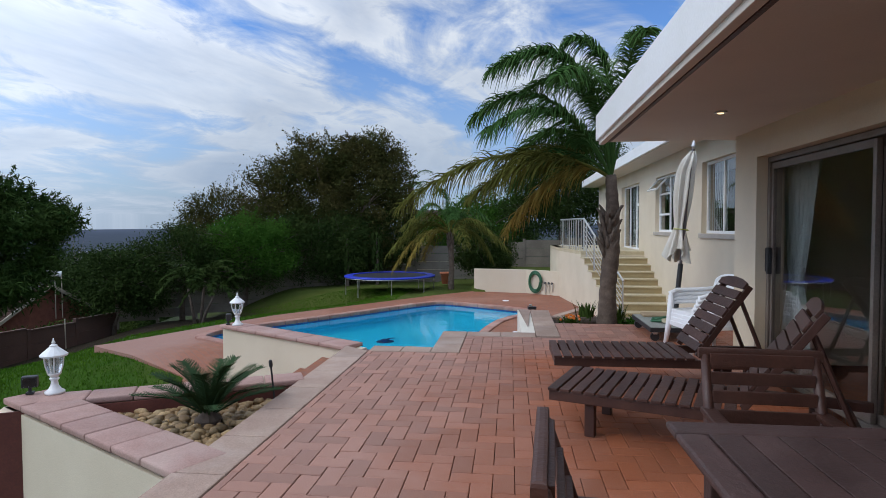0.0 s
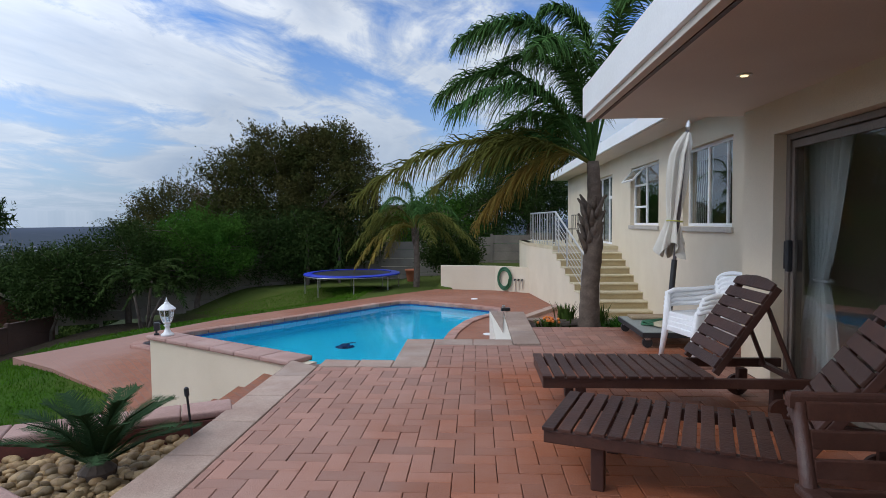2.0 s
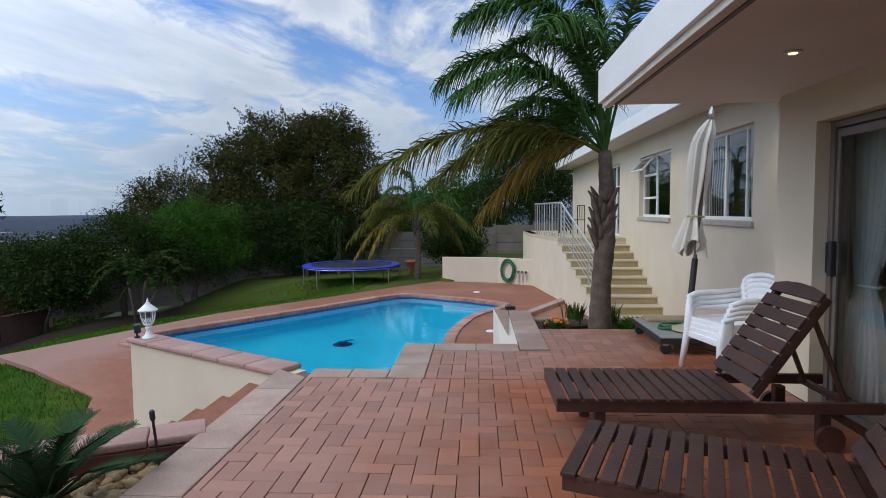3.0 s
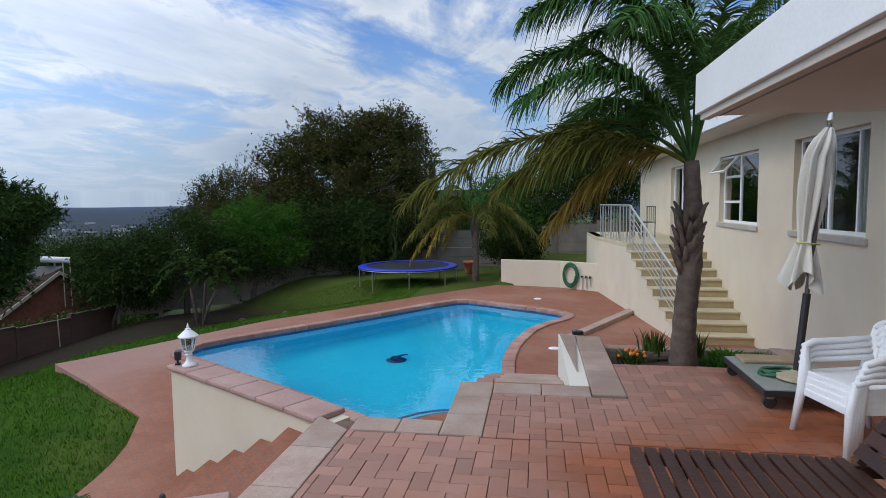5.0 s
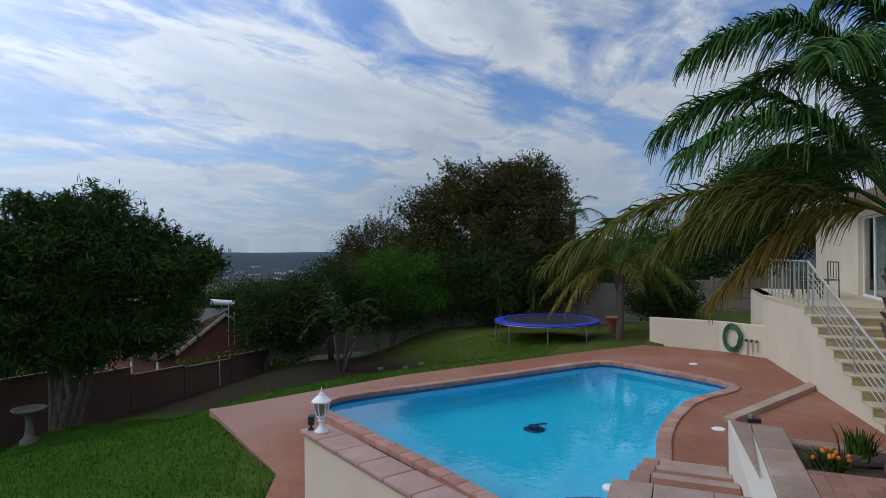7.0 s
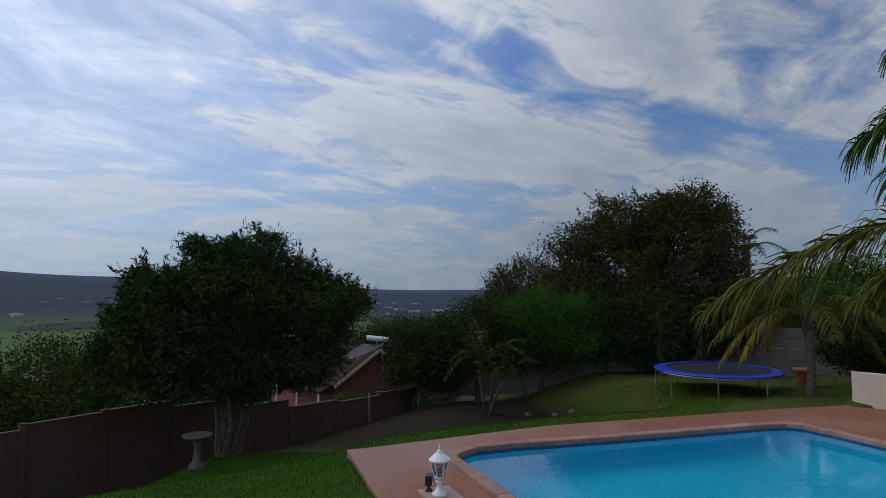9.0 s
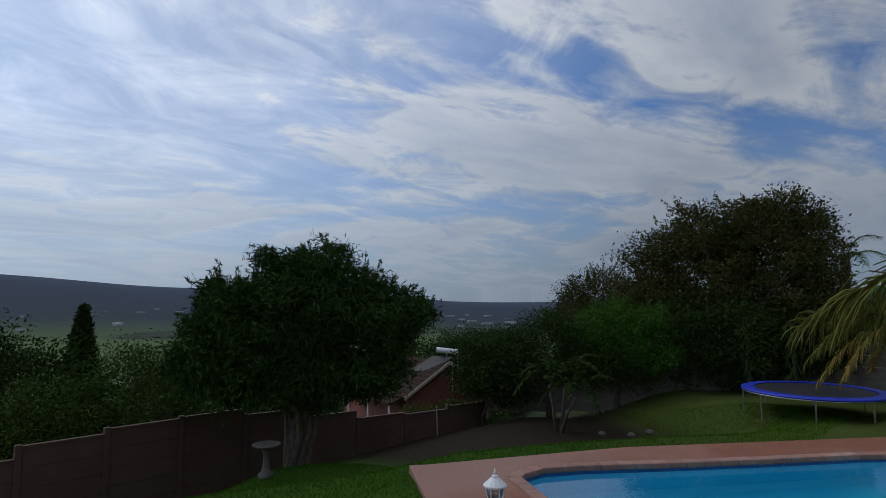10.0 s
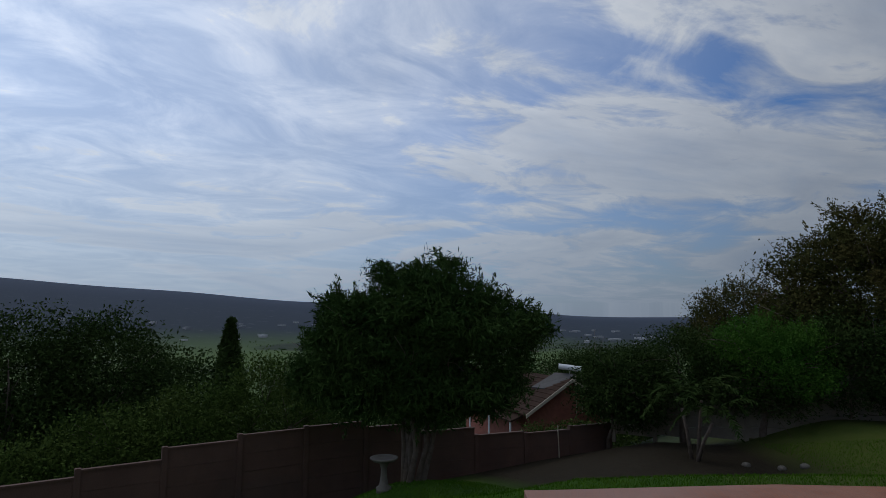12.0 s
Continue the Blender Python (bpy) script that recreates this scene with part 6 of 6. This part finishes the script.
def lantern(x, y, z, turn):
    t = thing("wall_lantern", pose(x, y, z, 0, 0, turn) @ Matrix.Scale(0.92, 4), "white cast lantern standing on the wall coping", "lamp", "white lanterns")
    part("base", lathe([(0.085, 0), (0.085, 0.02), (0.055, 0.04), (0.035, 0.075), (0.028, 0.12), (0.045, 0.14), (0.03, 0.155)], 20), WHITE, t, smooth=True)
    part("cup", lathe([(0.03, 0.155), (0.055, 0.18), (0.06, 0.195)], 16), WHITE, t, smooth=True)
    g = part("lantern_glass", lathe([(0.054, 0.195), (0.078, 0.27), (0.088, 0.355)], 6), FROST, t)
    for i in range(6):
        a = math.tau * i / 6
        part("rib", tube([(0.058 * math.cos(a), 0.058 * math.sin(a), 0.195), (0.082 * math.cos(a), 0.082 * math.sin(a), 0.27), (0.092 * math.cos(a), 0.092 * math.sin(a), 0.355)], 0.006, 5), WHITE, t)
    part("hood", lathe([(0.115, 0.355), (0.118, 0.37), (0.085, 0.40), (0.05, 0.43), (0.032, 0.445), (0.034, 0.455), (0.012, 0.47)], 12), WHITE, t)
    part("finial", lathe([(0.012, 0.468), (0.018, 0.482), (0.008, 0.50), (0.003, 0.525)], 10), WHITE, t, smooth=True)


lantern(-3.60, 4.87, 0.012, 10)
lantern(-3.64, 8.40, 0.014, 40)


def spotlight(x, y, z, turn):
    t = thing("spotlight", pose(x, y, z, 0, 0, turn), "small black floodlight beside the lantern", "spotlight", "black floodlights")
    part("foot", box(-0.03, -0.03, 0, 0.03, 0.03, 0.02, 0.004), BLACK, t)
    part("bracket", box(-0.012, -0.012, 0.02, 0.012, 0.012, 0.07, 0.002), BLACK, t)
    part("housing", box(-0.06, -0.04, 0.06, 0.06, 0.03, 0.16, 0.012), BLACK, t)
    part("lens", box(-0.048, -0.046, 0.072, 0.048, -0.041, 0.148, 0.002), PANE, t, "clear lens")


spotlight(-3.79, 4.82, 0.012, 30)
spotlight(-3.80, 8.43, 0.014, 120)
spike = thing("garden_spike_light", pose(-1.78, 5.32, -0.28, 3, -4, 0), "thin black spike light in the planter", "spotlight")
part("stake", tube([(0, 0, -0.1), (0, 0, 0.46)], 0.009, 8), BLACK, spike)
part("head", lathe([(0.011, 0.46), (0.017, 0.47), (0.017, 0.52), (0.009, 0.53)], 12), BLACK, spike)


# ---- garden things ----
tr = thing("trampoline", pose(-4.5, 23.5, -1.24), "round trampoline with blue padding on steel legs", "trampoline")
BLUE = surface("blue_padding", (0.012, 0.03, 0.42), (0.018, 0.045, 0.52), 3, 0.45, 0.1, 40)
part("padding", lathe([(1.50, 0.76), (1.78, 0.755), (1.83, 0.74), (1.83, 0.70), (1.50, 0.72), (1.50, 0.76)], 56, caps=False), BLUE, tr, "blue vinyl padding ring", smooth=True)
part("bed", lathe([(1.495, 0.728), (1.495, 0.734)], 48), BLACK, tr, "black jumping mat")
part("hoop", tube([(1.80 * math.cos(a), 1.80 * math.sin(a), 0.685) for a in (math.tau * i / 48 for i in range(49))], 0.022, 6), STEEL, tr)
for i in range(8):
    a = math.tau * (i + 0.3) / 8
    part("leg", tube([(1.78 * math.cos(a), 1.78 * math.sin(a), 0.68), (1.78 * math.cos(a), 1.78 * math.sin(a), -0.02)], 0.022, 8), STEEL, tr)
pot = thing("flower_pot", pose(-2.42, 25.4, -1.02), "terracotta orange flower pot by the fence", "flower pot")
part("body", lathe([(0.17, 0), (0.19, 0.05), (0.25, 0.42), (0.28, 0.43), (0.28, 0.50), (0.24, 0.50), (0.22, 0.44)], 24), surface("terracotta", (0.38, 0.11, 0.05), (0.45, 0.15, 0.07), 4, 0.8, 0.2, 50), pot, smooth=True)
part("soil", lathe([(0.22, 0.42), (0.22, 0.45)], 20), SOIL, pot)
STONE = surface("grey_stone", (0.12, 0.105, 0.085), (0.17, 0.15, 0.12), 5, 0.9, 0.5, 50)
bath = thing("bird_bath", pose(-14.35, 12.1, ground_z(-14.35, 12.1)), "grey stone bird bath on a turned pedestal", "bird bath")
part("pedestal", lathe([(0.20, -0.05), (0.20, 0.08), (0.12, 0.14), (0.085, 0.35), (0.075, 0.55), (0.12, 0.68), (0.16, 0.70)], 20), STONE, bath, smooth=True)
part("bowl", lathe([(0.14, 0.70), (0.28, 0.74), (0.36, 0.80), (0.37, 0.83), (0.33, 0.83), (0.25, 0.79), (0.02, 0.77)], 26), STONE, bath, smooth=True)
tools = thing("garden_tool", pose(-15.9, 19.9, -3.0, 8, 6, 0), "pale wooden tool handle leaning on wall", "tool")
part("handle", tube([(0, 0, -0.3), (0, 0, 1.15)], 0.02, 8), CREAM, tools)
for i, (x, y) in enumerate(((-9.6, 22.6), (-9.1, 22.9), (-10.4, 22.2))):
    bm = bmesh.new()
    bmesh.ops.create_icosphere(bm, subdivisions=2, radius=0.13)
    for v in bm.verts:
        v.co *= 1 + 0.25 * noise.noise(v.co * 4 + Vector((i * 3, 0, 0)))
        v.co.z *= 0.7
    rock = part("rock", bm, STONE, None, smooth=True)
    rock.matrix_world = pose(x, y, ground_z(x, y) + 0.03, 0, 0, 40 * i)
    tagged(rock, "grey garden rock lying at the lawn edge", "rock", "garden rocks")

taps = thing("garden_taps", pose(1.72, 20.72, -0.55, 0, 0, -36), "row of brass taps with pipes on garden wall", "tap")
for i in range(3):
    x = -0.16 + i * 0.14
    part("pipe", tube([(x, 0.0, 0.02), (x, -0.05, 0.02), (x, -0.05, -0.36 + 0.06 * i)], 0.014, 6), STEEL, taps)
    part("tap", tube([(x, -0.04, 0.04), (x, -0.10, 0.06), (x, -0.12, 0.0)], 0.022, 6), BLACK, taps)

cl = thing("pool_cleaner", pose(-2.62, 13.85, -2.24), "dark blue pool cleaner on the pool floor", "pool cleaner")
NAVY = surface("navy_plastic", (0.01, 0.03, 0.12), (0.015, 0.04, 0.16), 5, 0.4, 0.1, 50)
part("skirt", lathe([(0.20, 0.0), (0.21, 0.02), (0.14, 0.05), (0.08, 0.07)], 24), NAVY, cl)
part("body", lathe([(0.12, 0.05), (0.14, 0.12), (0.10, 0.22), (0.05, 0.26)], 16), NAVY, cl)
part("hose_end", tube([(0, 0, 0.24), (0.10, 0.03, 0.32), (0.22, 0.08, 0.33)], 0.03, 8), NAVY, cl)
fl = thing("chlorine_floater", pose(-0.86, 10.55, WATER_Z - 0.06), "white floating chlorine dispenser in the pool", "floater")
part("ring", lathe([(0.05, 0.03), (0.09, 0.05), (0.10, 0.08), (0.09, 0.11), (0.04, 0.12)], 18), PLASTIC, fl, smooth=True)
part("tube", lathe([(0.04, -0.12), (0.045, 0.03)], 12), PLASTIC, fl)
for i, (x, y) in enumerate(((0.50, 13.4), (0.2, 19.0))):
    lid = part("skimmer_lid", lathe([(0.105, 0.0), (0.105, 0.012), (0.09, 0.018)], 24), PLASTIC, None)
    lid.matrix_world = pose(x, y, DECK_Z + 0.001)
    tagged(lid, "round white skimmer lid set in the paving", "lid", "skimmer lids")
valve = thing("valve_box", pose(0.72, 10.46, 0.012, 0, 0, 12), "small dark valve on the wall coping", "valve")
part("body", box(-0.07, -0.04, 0, 0.07, 0.04, 0.05, 0.006), BLACK, valve)
part("knob", tube([(-0.03, 0, 0.05), (-0.03, 0, 0.085)], 0.025, 12), STEEL, valve)


def tuft(name, x, y, z, count, height, spread, material, label, seed, category="plant", flowers=None):
    t = thing(name, pose(x, y, z), label, category)
    r = np.random.default_rng(seed)
    vs = []
    for i in range(count):
        a, k = r.random() * math.tau, r.random() ** 0.6
        p = np.array((math.cos(a) * k * spread * 0.5, math.sin(a) * k * spread * 0.5, 0))
        o = np.array((math.cos(a), math.sin(a), 0)) * spread * 0.5 * r.random()
        h = height * (0.5 + 0.6 * r.random())
        q, e = p + o * 0.4 + (0, 0, h * 0.6), p + o + (0, 0, h * (0.7 + 0.3 * r.random()))
        wv = np.array((-math.sin(a), math.cos(a), 0)) * 0.012
        vs += [(p - wv, p + wv, q + wv, q - wv), (q - wv, q + wv, e + wv * 0.1, e - wv * 0.1)]
    v = np.array(vs).reshape(-1, 3)
    fast_mesh("leaves", v, np.arange(len(v)).reshape(-1, 4), material, t)
    if flowers:
        bm = bmesh.new()
        for i in range(16):
            a, k = r.random() * math.tau, r.random() * spread * 0.5
            bmesh.ops.create_icosphere(bm, subdivisions=1, radius=0.022, matrix=Matrix.Translation((math.cos(a) * k, math.sin(a) * k, height * (0.7 + 0.5 * r.random()))))
        tagged(part("bloom", bm, flowers, t, "bright orange blooms"), kind="stuff")
    return t


ORANGE = surface("orange_petal", (0.75, 0.16, 0.02), (0.8, 0.24, 0.03), 8, 0.6, 0.1, 50)
tuft("orange_flowers", 1.28, 9.55, -0.10, 90, 0.13, 0.35, LEAF_HEDGE, "low plant with bright orange flowers", 1, "flowers", ORANGE)
for i, (x, y) in enumerate(((2.25, 9.45), (2.5, 9.5), (2.72, 9.6), (2.4, 9.75))):
    tuft("bed_plant", x, y, -0.10, 130, 0.13, 0.40, LEAF_GREEN, "low green leafy plant beside the palm", 10 + i)
tuft("grass_tuft", 1.55, 9.75, -0.10, 80, 0.38, 0.3, LEAF_HEDGE, "thin tall grass tuft in palm bed", 20)
tuft("grass_tuft", 2.05, 9.85, -0.10, 60, 0.34, 0.25, LEAF_HEDGE, "thin tall grass tuft in palm bed", 21)
log = part("log", tube([(1.45, 9.62, -0.04), (1.95, 9.72, -0.04)], [0.06, 0.05], 9), BARK)
tagged(log, "short brown log lying in the palm bed", "log")


def metal_chair(m):
    t = thing("patio_chair", m, "dark metal patio chair on the landing", "chair", "landing chairs")
    for x, y in ((-0.2, -0.22), (-0.2, 0.22), (0.2, -0.22), (0.2, 0.22)):
        part("leg", tube([(x, y, 0), (x * 0.95, y, 0.45 if x > 0 else 0.9)], 0.014, 6), BLACK, t)
    part("seat", box(-0.22, -0.23, 0.43, 0.22, 0.23, 0.455, 0.008), BLACK, t)
    for i in range(5):
        part("back_bar", tube([(-0.2, -0.22 + 0.11 * i, 0.48), (-0.195, -0.22 + 0.11 * i, 0.88)], 0.009, 5), BLACK, t)
    part("back_top", tube([(-0.19, -0.23, 0.89), (-0.19, 0.23, 0.89)], 0.014, 6), BLACK, t)
    return t


mc = metal_chair(pose(2.75, 19.6, LAND_Z, 0, 0, 20))
copy_thing(mc, pose(3.3, 20.4, LAND_Z, 0, 0, 200))
copy_thing(mc, pose(3.0, 21.4, LAND_Z, 0, 0, -60))
sofa = thing("sofa", pose(5.4, 4.6, 0.01, 0, 0, 180), "dark sofa standing inside the living room", "sofa")
CHAR = surface("charcoal_fabric", (0.05, 0.05, 0.06), (0.07, 0.07, 0.08), 4, 0.95, 0.4, 80)
part("seat", box(-0.4, -0.9, 0.12, 0.45, 0.9, 0.44, 0.05), CHAR, sofa)
part("backrest", box(-0.5, -0.95, 0.12, -0.3, 0.95, 0.85, 0.06), CHAR, sofa)
for y in (-1.0, 0.85):
    part("armrest", box(-0.5, y, 0.1, 0.45, y + 0.18, 0.62, 0.05), CHAR, sofa)
for x in (-0.4, 0.35):
    for y in (-0.85, 0.8):
        part("foot", box(x, y, 0, x + 0.05, y + 0.05, 0.12, 0.004), BLACK, sofa)

# ---- grass blades along the near lawn ----
r = np.random.default_rng(3)
N = 170000
gx = r.uniform(-17, -3.6, N)
gy = r.uniform(3.5, 24.5, N)
deck_arr = offset(DECK_OUT, 0.03)
keep = [i for i in range(N) if not inside(gx[i], gy[i], deck_arr) and gx[i] > wall_x(gy[i]) + 0.3 and not (gy[i] < 5.9 and gx[i] > -4.0)
        and not ((gx[i] + 8.8) * -0.843 + (gy[i] - 12) * 0.537 > 1.5 and (gx[i] + 8.8) * 0.537 + (gy[i] - 12) * 0.843 < 9.2 and gy[i] > 15.6)]
gx, gy = gx[keep], gy[keep]
gz = np.array([ground_z(a, b) for a, b in zip(gx, gy)]) - 0.005
a = r.random(len(gx)) * math.tau
h = 0.035 + 0.03 * r.random(len(gx))
wv = np.stack([np.cos(a) * 0.008, np.sin(a) * 0.008, 0 * a], 1)
p = np.stack([gx, gy, gz], 1)
e = p + np.stack([r.normal(size=len(gx)) * 0.015, r.normal(size=len(gx)) * 0.015, h], 1)
BLADE = leaf("grass_blade", (0.047, 0.128, 0.008), (0.072, 0.155, 0.012), 0.35)
tagged(fast_mesh("grass", np.stack([p - wv, p + wv, e], 1).reshape(-1, 3), np.arange(len(gx) * 3).reshape(-1, 3), BLADE, None), "short mown green lawn grass", "grass", kind="stuff")

# ---- pebbles in the planter ----
rp = random.Random(4)
peb = bmesh.new()
tri = [(-1.70, 3.75), (-1.70, 5.45), (-3.30, 4.82)]
made = 0
while made < 900:
    x, y = rp.uniform(-3.4, -1.68), rp.uniform(3.7, 5.5)
    if not inside(x, y, tri):
        continue
    s = rp.uniform(0.022, 0.05)
    m = Matrix.Translation((x, y, -0.215 + rp.uniform(0.0, 0.06) + s * 0.3)) @ Matrix.Rotation(rp.uniform(0, 6.3), 4, "Z") @ Matrix.Rotation(rp.uniform(-0.4, 0.4), 4, "X") @ Matrix.Diagonal((s * rp.uniform(1.0, 1.5), s, s * rp.uniform(0.55, 0.8), 1))
    bmesh.ops.create_icosphere(peb, subdivisions=1 if made > 300 else 2, radius=1.0, matrix=m)
    made += 1
tagged(part("pebbles", peb, PEBBLE, None, smooth=True), "rounded tan and grey river pebbles in the planter", "pebbles", kind="stuff")

# ---- terrace pavers, herringbone ----
BW = 0.125
ZONES = [(-1.305, -3.98, 2.745, 6.895), (-0.236, 6.895, 4.175, 7.928), (1.004, 7.928, 4.175, 9.095)]
paver_cache = {}
rest = bmesh.new()
rest_v, rest_f = [], []
rb = random.Random(12)
near_count = 0


def paver_verts(w, h):
    c, g = 0.0035, 0.002
    x, y = w / 2 - g, h / 2 - g
    lo = [(-x, -y, -0.05), (x, -y, -0.05), (x, y, -0.05), (-x, y, -0.05)]
    mid = [(-x, -y, -c), (x, -y, -c), (x, y, -c), (-x, y, -c)]
    up = [(-x + c, -y + c, 0), (x - c, -y + c, 0), (x - c, y - c, 0), (-x + c, y - c, 0)]
    fs = [(8, 9, 10, 11)]
    for b in (0, 4):
        fs += [(b + i, b + (i + 1) % 4, b + 4 + (i + 1) % 4, b + 4 + i) for i in range(4)]
    return lo + mid + up, fs


def lay(x0, y0, x1, y1):
    global near_count
    for zx0, zy0, zx1, zy1 in ZONES:
        a0, b0, a1, b1 = max(x0, zx0), max(y0, zy0), min(x1, zx1), min(y1, zy1)
        if a1 - a0 < 0.03 or b1 - b0 < 0.03:
            continue
        w, h = round(a1 - a0, 3), round(b1 - b0, 3)
        cx, cy = (a0 + a1) / 2, (b0 + b1) / 2
        z = rb.uniform(-0.002, 0.002)
        if -1.31 < cx < 0.72 and 2.5 < cy < 6.4 and near_count < 298:
            if (w, h) not in paver_cache:
                v, f = paver_verts(w, h)
                me = bpy.data.meshes.new("paver")
                me.from_pydata(v, [], f)
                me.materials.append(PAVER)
                paver_cache[w, h] = me
            ob = new("paver", paver_cache[w, h])
            ob.parent = terrace
            ob.matrix_world = Matrix.Translation((cx, cy, z)) @ Matrix.Rotation(rb.uniform(-0.008, 0.008), 4, "Z") @ Matrix.Rotation(rb.uniform(-0.006, 0.006), 4, "X")
            near_count += 1
        else:
            v, f = paver_verts(w, h)
            k = len(rest_v)
            tx, ty = rb.uniform(-0.006, 0.006), rb.uniform(-0.006, 0.006)
            rest_v.extend((cx + p[0], cy + p[1], z + p[2] + p[0] * tx + p[1] * ty) for p in v)
            rest_f.extend(tuple(i + k for i in q) for q in f)


for j in range(-33, 75):
    for i in range(-12, 35):
        c = (i - j) % 4
        if c == 0:
            lay(i * BW, j * BW, (i + 2) * BW, (j + 1) * BW)
        elif c == 3:
            lay(i * BW, j * BW, (i + 1) * BW, (j + 2) * BW)
rest.free()
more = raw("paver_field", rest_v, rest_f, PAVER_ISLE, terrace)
tagged(more, "red-brown herringbone terrace pavers", kind="stuff")
